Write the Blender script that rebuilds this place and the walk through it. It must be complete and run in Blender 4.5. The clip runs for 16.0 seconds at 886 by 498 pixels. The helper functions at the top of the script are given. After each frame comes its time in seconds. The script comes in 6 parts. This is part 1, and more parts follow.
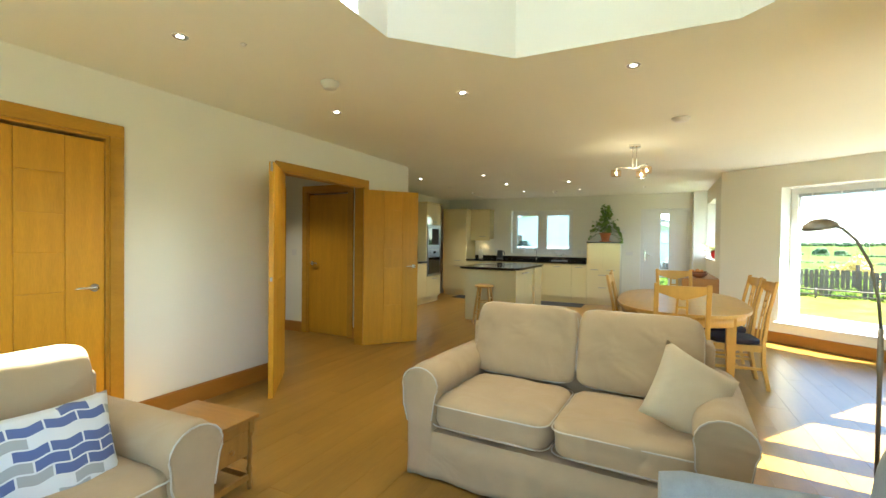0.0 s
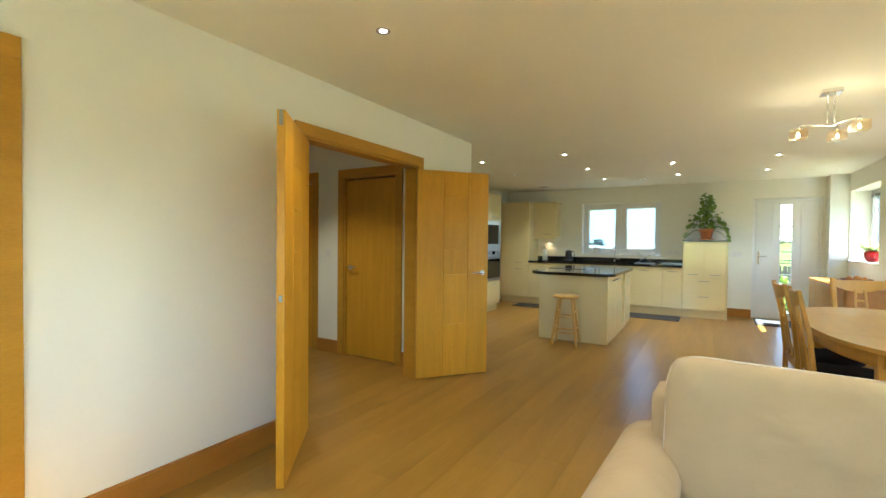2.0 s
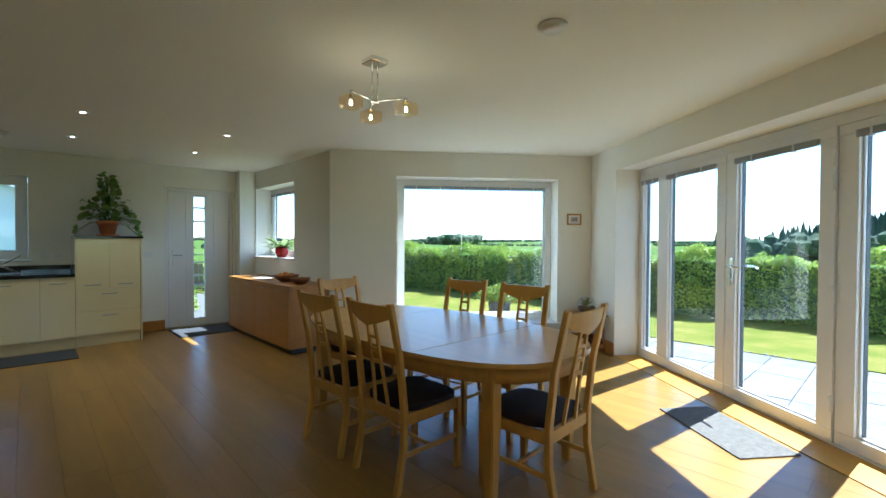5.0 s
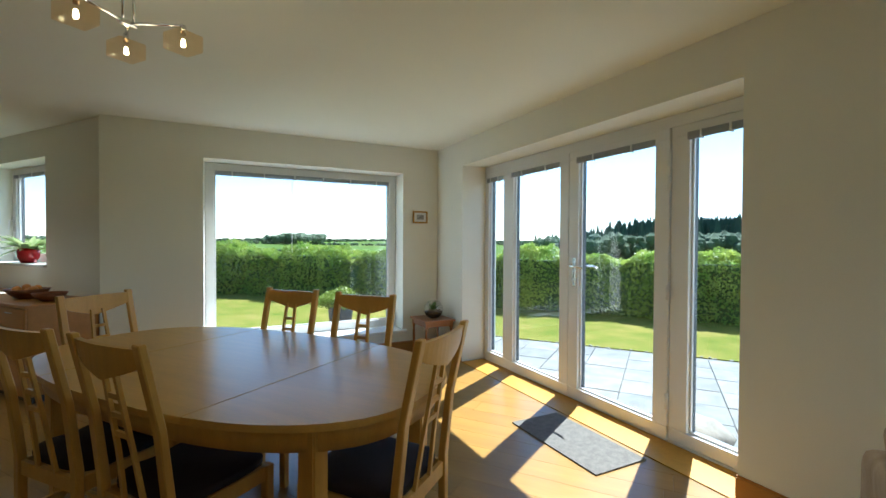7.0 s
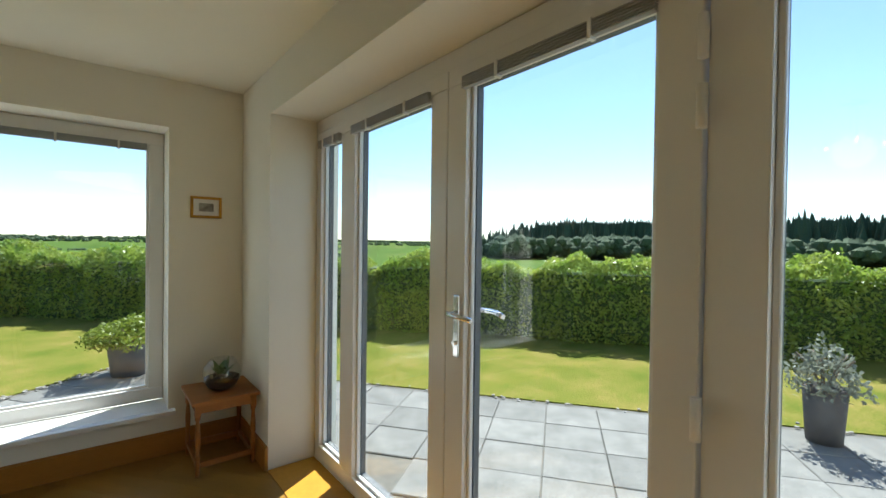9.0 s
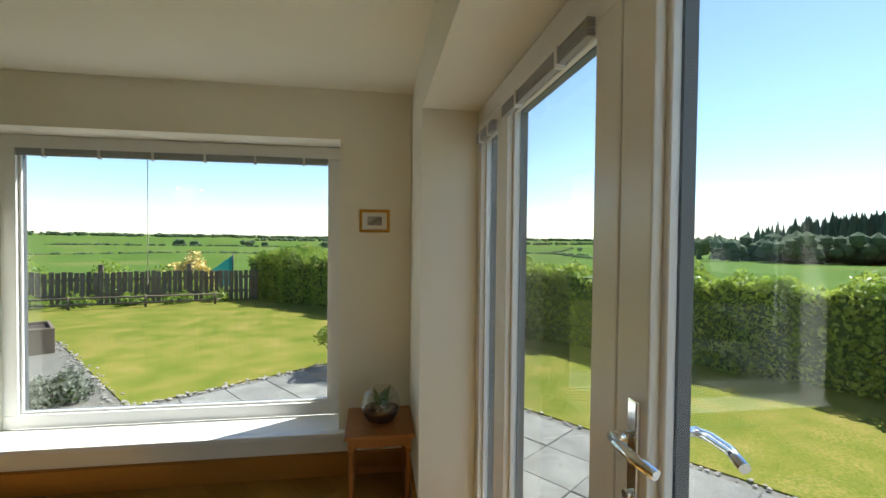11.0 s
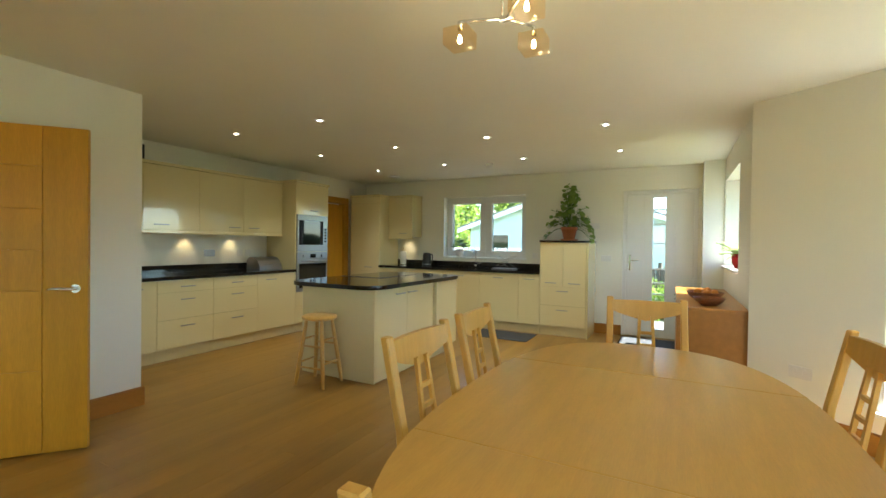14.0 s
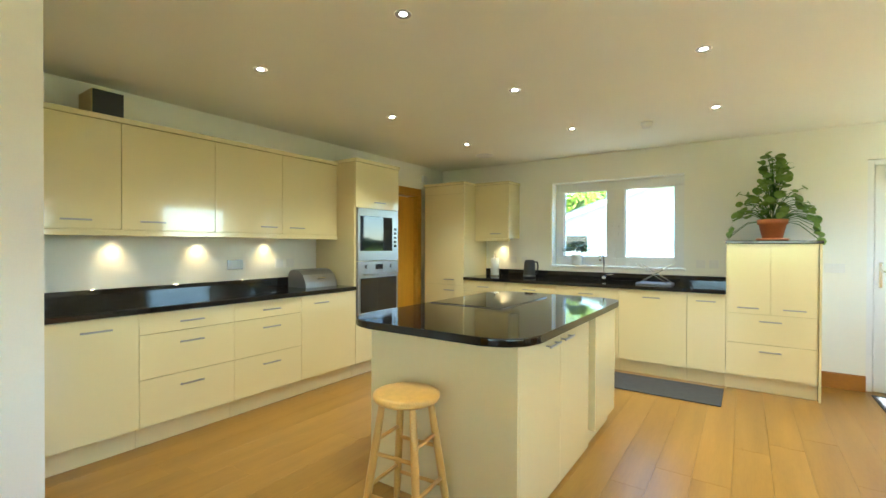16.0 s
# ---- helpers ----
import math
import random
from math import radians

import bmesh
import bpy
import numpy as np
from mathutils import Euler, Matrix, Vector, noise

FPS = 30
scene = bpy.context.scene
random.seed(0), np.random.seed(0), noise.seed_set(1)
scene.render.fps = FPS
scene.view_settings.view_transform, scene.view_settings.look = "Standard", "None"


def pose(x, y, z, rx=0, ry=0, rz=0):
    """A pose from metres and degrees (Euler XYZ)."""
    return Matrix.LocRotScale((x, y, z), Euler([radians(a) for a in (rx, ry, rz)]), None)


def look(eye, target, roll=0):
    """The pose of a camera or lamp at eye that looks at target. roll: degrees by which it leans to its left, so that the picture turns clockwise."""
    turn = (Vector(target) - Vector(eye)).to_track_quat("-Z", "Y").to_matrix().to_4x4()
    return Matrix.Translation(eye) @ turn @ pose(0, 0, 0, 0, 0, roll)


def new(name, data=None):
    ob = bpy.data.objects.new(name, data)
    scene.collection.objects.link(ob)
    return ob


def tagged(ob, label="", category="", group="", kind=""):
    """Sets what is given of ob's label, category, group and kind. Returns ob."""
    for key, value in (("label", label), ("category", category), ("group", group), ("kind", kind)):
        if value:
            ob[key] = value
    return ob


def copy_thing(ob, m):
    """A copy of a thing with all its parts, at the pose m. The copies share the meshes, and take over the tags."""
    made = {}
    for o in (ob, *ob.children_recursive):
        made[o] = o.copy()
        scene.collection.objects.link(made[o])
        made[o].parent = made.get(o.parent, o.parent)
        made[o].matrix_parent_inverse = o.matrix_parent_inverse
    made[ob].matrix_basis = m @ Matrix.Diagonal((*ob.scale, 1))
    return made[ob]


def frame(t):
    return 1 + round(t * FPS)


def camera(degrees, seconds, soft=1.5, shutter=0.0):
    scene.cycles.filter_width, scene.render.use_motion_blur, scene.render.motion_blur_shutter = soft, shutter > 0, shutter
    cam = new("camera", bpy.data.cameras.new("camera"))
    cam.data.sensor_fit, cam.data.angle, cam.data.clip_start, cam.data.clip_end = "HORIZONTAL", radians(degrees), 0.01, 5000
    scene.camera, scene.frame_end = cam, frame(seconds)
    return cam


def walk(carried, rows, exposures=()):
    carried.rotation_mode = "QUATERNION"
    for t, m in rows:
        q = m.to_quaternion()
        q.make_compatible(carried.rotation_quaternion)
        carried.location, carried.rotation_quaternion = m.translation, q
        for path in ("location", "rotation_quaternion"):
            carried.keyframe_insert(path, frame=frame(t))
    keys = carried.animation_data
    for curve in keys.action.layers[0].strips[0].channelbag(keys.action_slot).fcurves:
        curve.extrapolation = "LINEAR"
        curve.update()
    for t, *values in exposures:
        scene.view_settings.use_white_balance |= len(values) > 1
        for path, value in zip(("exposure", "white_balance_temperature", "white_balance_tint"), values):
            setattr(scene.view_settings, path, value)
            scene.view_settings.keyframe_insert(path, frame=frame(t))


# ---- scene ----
cam = camera(90.7, 16.0)
PATH = [
    (0, (0.403, 0.207, 1.335), (-0.474, 2.005, 1.301), 0.7),
    (0.5, (0.263, 0.354, 1.332), (-0.703, 2.105, 1.298), 0.8),
    (1, (0.062, 0.553, 1.337), (-0.949, 2.278, 1.297), 0.9),
    (1.5, (-0.207, 0.858, 1.326), (-1.233, 2.575, 1.287), 0.7),
    (2, (-0.578, 1.348, 1.313), (-1.616, 3.058, 1.275), 0.6),
    (2.5, (-0.952, 1.924, 1.308), (-1.914, 3.677, 1.275), 0.5),
    (3, (-1.225, 2.5, 1.305), (-1.612, 4.462, 1.28), 0.5),
    (3.5, (-1.262, 2.9, 1.315), (-0.9, 4.866, 1.295), 0.4),
    (4, (-1.36, 3.115, 1.326), (-0.435, 4.888, 1.307), 0.3),
    (4.2, (-1.405, 3.155, 1.322), (-0.34, 4.848, 1.302), 0.3),
    (6.3, (-1.228, 3.498, 1.329), (0.371, 4.698, 1.296), 0.3),
    (6.5, (-1.141, 3.522, 1.319), (0.499, 4.666, 1.293), 0.3),
    (7, (-0.846, 3.658, 1.327), (0.946, 4.546, 1.294), 0.3),
    (7.5, (-0.387, 3.817, 1.333), (1.548, 4.323, 1.297), 0.4),
    (8, (0.256, 3.841, 1.366), (2.239, 4.095, 1.322), 0.5),
    (8.2, (0.476, 3.899, 1.36), (2.466, 4.098, 1.334), 0.7),
    (10.3, (2.0, 3.945, 1.5), (3.572, 5.18, 1.466), 0.9),
    (10.5, (2.016, 3.955, 1.504), (3.558, 5.229, 1.468), 0.9),
    (11, (2.053, 3.978, 1.505), (3.485, 5.374, 1.463), 0.6),
    (11.5, (2.014, 3.998, 1.475), (3.312, 5.52, 1.451), 0.8),
    (12, (1.94, 4.036, 1.47), (3.038, 5.707, 1.436), 0.8),
    (12.5, (1.786, 4.035, 1.427), (2.583, 5.869, 1.409), 0.9),
    (13, (1.488, 3.958, 1.355), (1.847, 5.925, 1.355), 1.0),
    (13.5, (1.148, 3.887, 1.326), (0.829, 5.861, 1.315), 0.8),
    (14, (0.755, 3.935, 1.309), (-0.18, 5.703, 1.283), 0.8),
    (14.5, (0.263, 4.114, 1.298), (-0.898, 5.742, 1.275), 0.5),
    (15, (-0.212, 4.521, 1.309), (-1.37, 6.152, 1.281), 0.4),
    (15.5, (-0.586, 4.96, 1.308), (-1.724, 6.605, 1.287), 0.3),
    (16, (-0.826, 5.38, 1.319), (-1.963, 7.025, 1.303), 0.2),
]
EXPO = [(0, 3.35, 5850, 2.0), (2.5, 3.8, 5450, 2.5), (3.05, 4.05, 5250, 2.0), (3.4, 3.45, 5250, 3.0), (3.7, 2.9, 5050, 4), (4.2, 2.4, 4950, 3), (6.3, 1.9, 5050, 3),
        (8.2, 1.42, 5700, 4), (10.3, 1.15, 6050, 5), (12.0, 1.3, 6150, 5), (13.2, 1.85, 6150, 5.5), (13.6, 2.05, 6100, 5), (14.0, 3.1, 5950, 3.0), (14.5, 3.9, 5900, 2.0), (15.2, 4.05, 5850, 2.0), (16, 4.1, 5600, 1.0)]
walk(cam, [(t, look(eye, target, roll)) for t, eye, target, roll in PATH], EXPO)

# ---------- light ----------
SUN_WAY = Vector((0.734, -0.09, 1.0)).normalized()
world = bpy.data.worlds.new("sky")
scene.world = world
world.use_nodes = True
wn = world.node_tree
bg = wn.nodes["Background"]
sky = wn.nodes.new("ShaderNodeTexSky")
sky.sky_type = "NISHITA"
sky.sun_disc = False
sky.sun_elevation = math.asin(SUN_WAY.z)
sky.sun_rotation = math.atan2(SUN_WAY.x, SUN_WAY.y)
sky.air_density, sky.dust_density, sky.ozone_density = 0.9, 0.1, 1.3
wn.links.new(sky.outputs[0], bg.inputs[0])
bg.inputs[1].default_value = 0.105
sun_data = bpy.data.lights.new("sun", "SUN")
sun_data.energy, sun_data.angle, sun_data.color = 5.0, radians(0.55), (1.0, 0.95, 0.86)
sun = new("sun", sun_data)
sun.matrix_world = look(SUN_WAY * 60, (0, 0, 0))


# ---------- materials ----------
def mat(name, color, rough=0.5, metal=0.0, spec=0.5, var=0.0, scale=8.0, fine=0.0, fscale=120.0, bump=0.0,
        stretch=(1, 1, 1), coat=0.0, rand=0.0, color2=None, emit=0.0, sheen=0.0, wrinkle=0.0):
    """Principled material: noise at two scales in colour, fine relief, and a spread between pieces."""
    m = bpy.data.materials.new(name)
    m.use_nodes = True
    nt = m.node_tree
    n, l = nt.nodes, nt.links
    p = n["Principled BSDF"]
    p.inputs["Roughness"].default_value = rough
    p.inputs["Metallic"].default_value = metal
    p.inputs["Specular IOR Level"].default_value = spec
    p.inputs["Coat Weight"].default_value = coat
    p.inputs["Coat Roughness"].default_value = 0.03
    p.inputs["Sheen Weight"].default_value = sheen
    p.inputs["Base Color"].default_value = (*color, 1)
    if emit:
        p.inputs["Emission Color"].default_value = (*color, 1)
        p.inputs["Emission Strength"].default_value = emit
    if var or fine or bump or rand:
        tc = n.new("ShaderNodeTexCoord")
        mp = n.new("ShaderNodeMapping")
        mp.inputs["Scale"].default_value = stretch
        l.new(tc.outputs["Object"], mp.inputs["Vector"])
        vec = mp.outputs[0]
        oi = n.new("ShaderNodeObjectInfo")
        if rand:
            ad = n.new("ShaderNodeVectorMath")
            mu = n.new("ShaderNodeMath")
            mu.operation = "MULTIPLY"
            mu.inputs[1].default_value = 37.0
            l.new(oi.outputs["Random"], mu.inputs[0])
            l.new(vec, ad.inputs[0])
            l.new(mu.outputs[0], ad.inputs[1])
            vec = ad.outputs[0]
        big = n.new("ShaderNodeTexNoise")
        big.inputs["Scale"].default_value = scale
        big.inputs["Detail"].default_value = 4
        sm = n.new("ShaderNodeTexNoise")
        sm.inputs["Scale"].default_value = fscale
        sm.inputs["Detail"].default_value = 3
        l.new(vec, big.inputs["Vector"])
        l.new(vec, sm.inputs["Vector"])
        ramp = n.new("ShaderNodeMapRange")
        ramp.inputs[1].default_value, ramp.inputs[2].default_value = 0.3, 0.7
        l.new(big.outputs[0], ramp.inputs[0])
        c2 = color2 or tuple(c * (1 - var) for c in color)
        mix = n.new("ShaderNodeMix")
        mix.data_type = "RGBA"
        mix.inputs[6].default_value = (*color, 1)
        mix.inputs[7].default_value = (*c2, 1)
        l.new(ramp.outputs[0], mix.inputs[0])
        hs = n.new("ShaderNodeHueSaturation")
        l.new(mix.outputs[2], hs.inputs["Color"])
        val = n.new("ShaderNodeMapRange")
        val.inputs[1].default_value, val.inputs[2].default_value = 0.25, 0.75
        val.inputs[3].default_value, val.inputs[4].default_value = 1 - fine, 1 + fine
        l.new(sm.outputs[0], val.inputs[0])
        out = val.outputs[0]
        if rand:
            rr = n.new("ShaderNodeMapRange")
            rr.inputs[3].default_value, rr.inputs[4].default_value = 1 - rand, 1 + rand
            l.new(oi.outputs["Random"], rr.inputs[0])
            mm = n.new("ShaderNodeMath")
            mm.operation = "MULTIPLY"
            l.new(out, mm.inputs[0])
            l.new(rr.outputs[0], mm.inputs[1])
            out = mm.outputs[0]
        l.new(out, hs.inputs["Value"])
        l.new(hs.outputs[0], p.inputs["Base Color"])
        if bump:
            b = n.new("ShaderNodeBump")
            b.inputs["Strength"].default_value = bump
            b.inputs["Distance"].default_value = 0.004
            l.new(sm.outputs[0], b.inputs["Height"])
            l.new(b.outputs[0], p.inputs["Normal"])
            if wrinkle:
                fold = n.new("ShaderNodeTexNoise")
                fold.inputs["Scale"].default_value, fold.inputs["Detail"].default_value = 4.5, 2
                fold.inputs["Distortion"].default_value = 0.8
                l.new(tc.outputs["Object"], fold.inputs["Vector"])
                w = n.new("ShaderNodeBump")
                w.inputs["Strength"].default_value, w.inputs["Distance"].default_value = wrinkle, 0.03
                l.new(fold.outputs[0], w.inputs["Height"])
                l.new(w.outputs[0], b.inputs["Normal"])
    return m


def glass_mat(name, tint=(1, 1, 1), gloss=0.035):
    m = bpy.data.materials.new(name)
    m.use_nodes = True
    nt = m.node_tree
    n, l = nt.nodes, nt.links
    n.remove(n["Principled BSDF"])
    tr = n.new("ShaderNodeBsdfTransparent")
    tr.inputs[0].default_value = (*tint, 1)
    gl = n.new("ShaderNodeBsdfGlossy")
    gl.inputs["Roughness"].default_value = 0.0
    lw = n.new("ShaderNodeLayerWeight")
    lw.inputs[0].default_value = 0.5
    pw = n.new("ShaderNodeMath")
    pw.operation = "POWER"
    pw.inputs[1].default_value = 5.0
    l.new(lw.outputs["Facing"], pw.inputs[0])
    fr = n.new("ShaderNodeMath")
    fr.operation = "MULTIPLY_ADD"
    fr.inputs[1].default_value, fr.inputs[2].default_value = 0.7, gloss
    l.new(pw.outputs[0], fr.inputs[0])
    mx = n.new("ShaderNodeMixShader")
    l.new(fr.outputs[0], mx.inputs[0])
    l.new(tr.outputs[0], mx.inputs[1])
    l.new(gl.outputs[0], mx.inputs[2])
    l.new(mx.outputs[0], n["Material Output"].inputs[0])
    return m


WALL = mat("wall_paint", (0.84, 0.825, 0.73), 0.75, var=0.03, scale=1.2, fine=0.015, fscale=160, bump=0.08)
CEIL = mat("ceiling_paint", (0.88, 0.87, 0.76), 0.85, var=0.03, scale=1.0, fine=0.01, fscale=160, bump=0.06)
OAKF = mat("oak_floor", (0.320, 0.172, 0.031), 0.30, spec=0.42, var=0.26, scale=1.6, fine=0.07, fscale=26, bump=0.03,
           stretch=(5, 0.45, 5), rand=0.05)
OAKD = mat("oak_veneer", (0.62, 0.31, 0.022), 0.36, spec=0.3, var=0.14, scale=3.0, fine=0.09, fscale=40, bump=0.04,
           stretch=(6, 6, 0.5), rand=0.06)
SKIRT = mat("oak_skirting", (0.42, 0.185, 0.032), 0.38, spec=0.3, var=0.15, scale=3.0, fine=0.08, fscale=40, stretch=(1, 1, 5), rand=0.05)
OAKT = mat("oak_trim", (0.50, 0.255, 0.025), 0.4, spec=0.3, var=0.15, scale=3.0, fine=0.08, fscale=40, stretch=(1, 1, 5), rand=0.05)
BEECH = mat("beech", (0.65, 0.37, 0.078), 0.35, spec=0.35, var=0.12, scale=4, fine=0.06, fscale=60, stretch=(6, 6, 0.8), rand=0.05)
BEECHT = mat("beech_top", (0.62, 0.36, 0.075), 0.28, spec=0.4, var=0.12, scale=3, fine=0.06, fscale=40, stretch=(8, 0.7, 8))
PINE = mat("pine", (0.66, 0.40, 0.10), 0.4, var=0.15, scale=5, fine=0.08, fscale=60, stretch=(5, 5, 0.7))
SIDEW = mat("sideboard_veneer", (0.42, 0.19, 0.036), 0.4, var=0.18, scale=3, fine=0.08, fscale=50, stretch=(5, 0.7, 5))
DARKW = mat("dark_pine", (0.40, 0.195, 0.04), 0.4, var=0.2, scale=5, fine=0.08, fscale=60, stretch=(1, 5, 1))
CREAM = mat("cream_gloss", (0.74, 0.645, 0.36), 0.12, coat=0.6, var=0.01, scale=1.0, fine=0.004)
GRAN = mat("black_granite", (0.012, 0.011, 0.011), 0.06, var=0.4, scale=60, fine=0.5, fscale=300)
STEEL = mat("brushed_steel", (0.34, 0.335, 0.325), 0.36, 1.0, fine=0.06, fscale=90, stretch=(1, 1, 14))
CHROME = mat("chrome", (0.78, 0.78, 0.78), 0.12, 1.0)
DGLASS = mat("black_glass", (0.01, 0.01, 0.012), 0.03)
UPVC = mat("white_frame", (0.80, 0.80, 0.78), 0.28, var=0.02, scale=3)
GASK = mat("grey_gasket", (0.08, 0.085, 0.09), 0.5)
BLIND = mat("grey_blind", (0.36, 0.37, 0.40), 0.45)
GLASS = glass_mat("pane_glass", (0.97, 0.985, 0.98))
SOFA = mat("beige_canvas", (0.45, 0.325, 0.18), 0.85, var=0.08, scale=5, fine=0.05, fscale=500, bump=0.2, sheen=0.1, wrinkle=0.6)
PIPE = mat("pale_piping", (0.58, 0.51, 0.40), 0.8, var=0.05, scale=20)
CUSH = mat("cream_canvas", (0.58, 0.46, 0.29), 0.85, var=0.06, scale=6, fine=0.05, fscale=500, bump=0.2, wrinkle=0.3)
GREYF = mat("grey_wool", (0.30, 0.32, 0.33), 0.9, var=0.12, scale=30, fine=0.12, fscale=400, bump=0.3, sheen=0.2)
SEATF = mat("dark_seat_cloth", (0.022, 0.015, 0.018), 0.85, var=0.2, scale=30, fine=0.2, fscale=500, bump=0.2)
MATG = mat("grey_mat", (0.055, 0.057, 0.064), 0.95, var=0.2, scale=20, fine=0.25, fscale=300, bump=0.4)
PLASTW = mat("white_plastic", (0.78, 0.77, 0.73), 0.35, var=0.02, scale=5)
SILL = mat("white_sill", (0.82, 0.82, 0.80), 0.25, var=0.02, scale=3)
BLACKP = mat("black_plastic", (0.02, 0.02, 0.022), 0.4, fine=0.1)
LAMPW = mat("lamp_glow", (1.0, 0.80, 0.48), 0.5, emit=8.0)
SPOTM = mat("spot_glow", (1.0, 0.93, 0.78), 0.5, emit=9.0)
TERRA = mat("terracotta", (0.50, 0.16, 0.05), 0.6, var=0.2, scale=12, fine=0.08)
SOIL = mat("soil", (0.04, 0.027, 0.018), 0.95, var=0.4, scale=60, bump=0.5)
LEAF = mat("leaf_green", (0.06, 0.15, 0.022), 0.4, var=0.35, scale=14, color2=(0.12, 0.24, 0.04))
LEAFP = mat("leaf_pale", (0.22, 0.33, 0.10), 0.45, var=0.3, scale=20, color2=(0.42, 0.46, 0.22))


def leafy(m, share=0.4):
    """Lets part of the light through thin leaves."""
    n, l = m.node_tree.nodes, m.node_tree.links
    p, out = n["Principled BSDF"], n["Material Output"]
    tl, mx = n.new("ShaderNodeBsdfTranslucent"), n.new("ShaderNodeMixShader")
    if p.inputs["Base Color"].links:
        l.new(p.inputs["Base Color"].links[0].from_socket, tl.inputs[0])
    mx.inputs[0].default_value = share
    l.new(p.outputs[0], mx.inputs[1])
    l.new(tl.outputs[0], mx.inputs[2])
    l.new(mx.outputs[0], out.inputs[0])
    return m


leafy(LEAF, 0.3), leafy(LEAFP, 0.35)


# ---------- mesh tools ----------
def box(bm, x0, x1, y0, y1, z0, z1, bev=0.0, seg=1):
    t = bmesh.new()
    vs = [t.verts.new((x, y, z)) for z in (z0, z1) for x, y in ((x0, y0), (x1, y0), (x1, y1), (x0, y1))]
    for f in ((3, 2, 1, 0), (4, 5, 6, 7), (0, 1, 5, 4), (1, 2, 6, 5), (2, 3, 7, 6), (3, 0, 4, 7)):
        t.faces.new([vs[i] for i in f])
    if bev:
        bmesh.ops.bevel(t, geom=t.edges[:], offset=bev, segments=seg, profile=0.6, affect="EDGES")
    merge(bm, t)


def merge(bm, t, m=None):
    """Adds the mesh t to bm, moved by m."""
    at = {}
    for v in t.verts:
        at[v] = bm.verts.new(m @ v.co if m else v.co)
    for f in t.faces:
        g = bm.faces.new([at[v] for v in f.verts])
        g.smooth = f.smooth
    t.free()


def rod(bm, p0, p1, r0, r1=None, seg=12, caps=True, smooth=True):
    r1 = r0 if r1 is None else r1
    p0, p1 = Vector(p0), Vector(p1)
    turn = (p1 - p0).to_track_quat("Z", "Y").to_matrix()
    rings = []
    for p, r in ((p0, r0), (p1, r1)):
        rings.append([bm.verts.new(p + turn @ Vector((r * math.cos(a), r * math.sin(a), 0)))
                      for a in (2 * math.pi * i / seg for i in range(seg))])
    for i in range(seg):
        f = bm.faces.new((rings[0][i], rings[0][(i + 1) % seg], rings[1][(i + 1) % seg], rings[1][i]))
        f.smooth = smooth
    if caps:
        bm.faces.new(rings[0][::-1])
        bm.faces.new(rings[1])


def tube(bm, pts, r, seg=8, closed=False):
    """A round tube along points."""
    pts = [Vector(p) for p in pts]
    n = len(pts)
    rings = []
    for i, p in enumerate(pts):
        a = pts[(i - 1) % n] if closed or i else p
        b = pts[(i + 1) % n] if closed or i < n - 1 else p
        d = (b - a)
        turn = d.to_track_quat("Z", "Y").to_matrix()
        rr = r[i] if isinstance(r, (list, tuple)) else r
        rings.append([bm.verts.new(p + turn @ Vector((rr * math.cos(t), rr * math.sin(t), 0)))
                      for t in (2 * math.pi * k / seg for k in range(seg))])
    for i in range(n if closed else n - 1):
        a, b = rings[i], rings[(i + 1) % n]
        off = min(range(seg), key=lambda k: (a[0].co - b[k].co).length) if closed and i == n - 1 else 0
        for k in range(seg):
            f = bm.faces.new((a[k], a[(k + 1) % seg], b[(k + 1 + off) % seg], b[(k + off) % seg]))
            f.smooth = True
    if not closed:
        bm.faces.new(rings[0][::-1])
        bm.faces.new(rings[-1])


def lathe(bm, prof, seg=24, at=(0, 0, 0)):
    """Turns a profile of (radius, height) round the vertical."""
    rings = []
    for r, z in prof:
        rings.append([bm.verts.new((at[0] + r * math.cos(a), at[1] + r * math.sin(a), at[2] + z))
                      for a in (2 * math.pi * i / seg for i in range(seg))])
    for a, b in zip(rings, rings[1:]):
        for i in range(seg):
            f = bm.faces.new((a[i], a[(i + 1) % seg], b[(i + 1) % seg], b[i]))
            f.smooth = True
    if prof[0][0] > 1e-4:
        bm.faces.new(rings[0][::-1])
    if prof[-1][0] > 1e-4:
        bm.faces.new(rings[-1])


def prism(bm, pts, z0, z1, bev=0.0, seg=2):
    """A slab over a plan outline given anticlockwise."""
    t = bmesh.new()
    lo = [t.verts.new((x, y, z0)) for x, y in pts]
    hi = [t.verts.new((x, y, z1)) for x, y in pts]
    t.faces.new(lo[::-1])
    t.faces.new(hi)
    n = len(pts)
    for i in range(n):
        t.faces.new((lo[i], lo[(i + 1) % n], hi[(i + 1) % n], hi[i]))
    if bev:
        rim = [e for e in t.edges if abs(e.verts[0].co.z - e.verts[1].co.z) < 1e-6]
        bmesh.ops.bevel(t, geom=rim, offset=bev, segments=seg, profile=0.6, affect="EDGES")
    merge(bm, t)


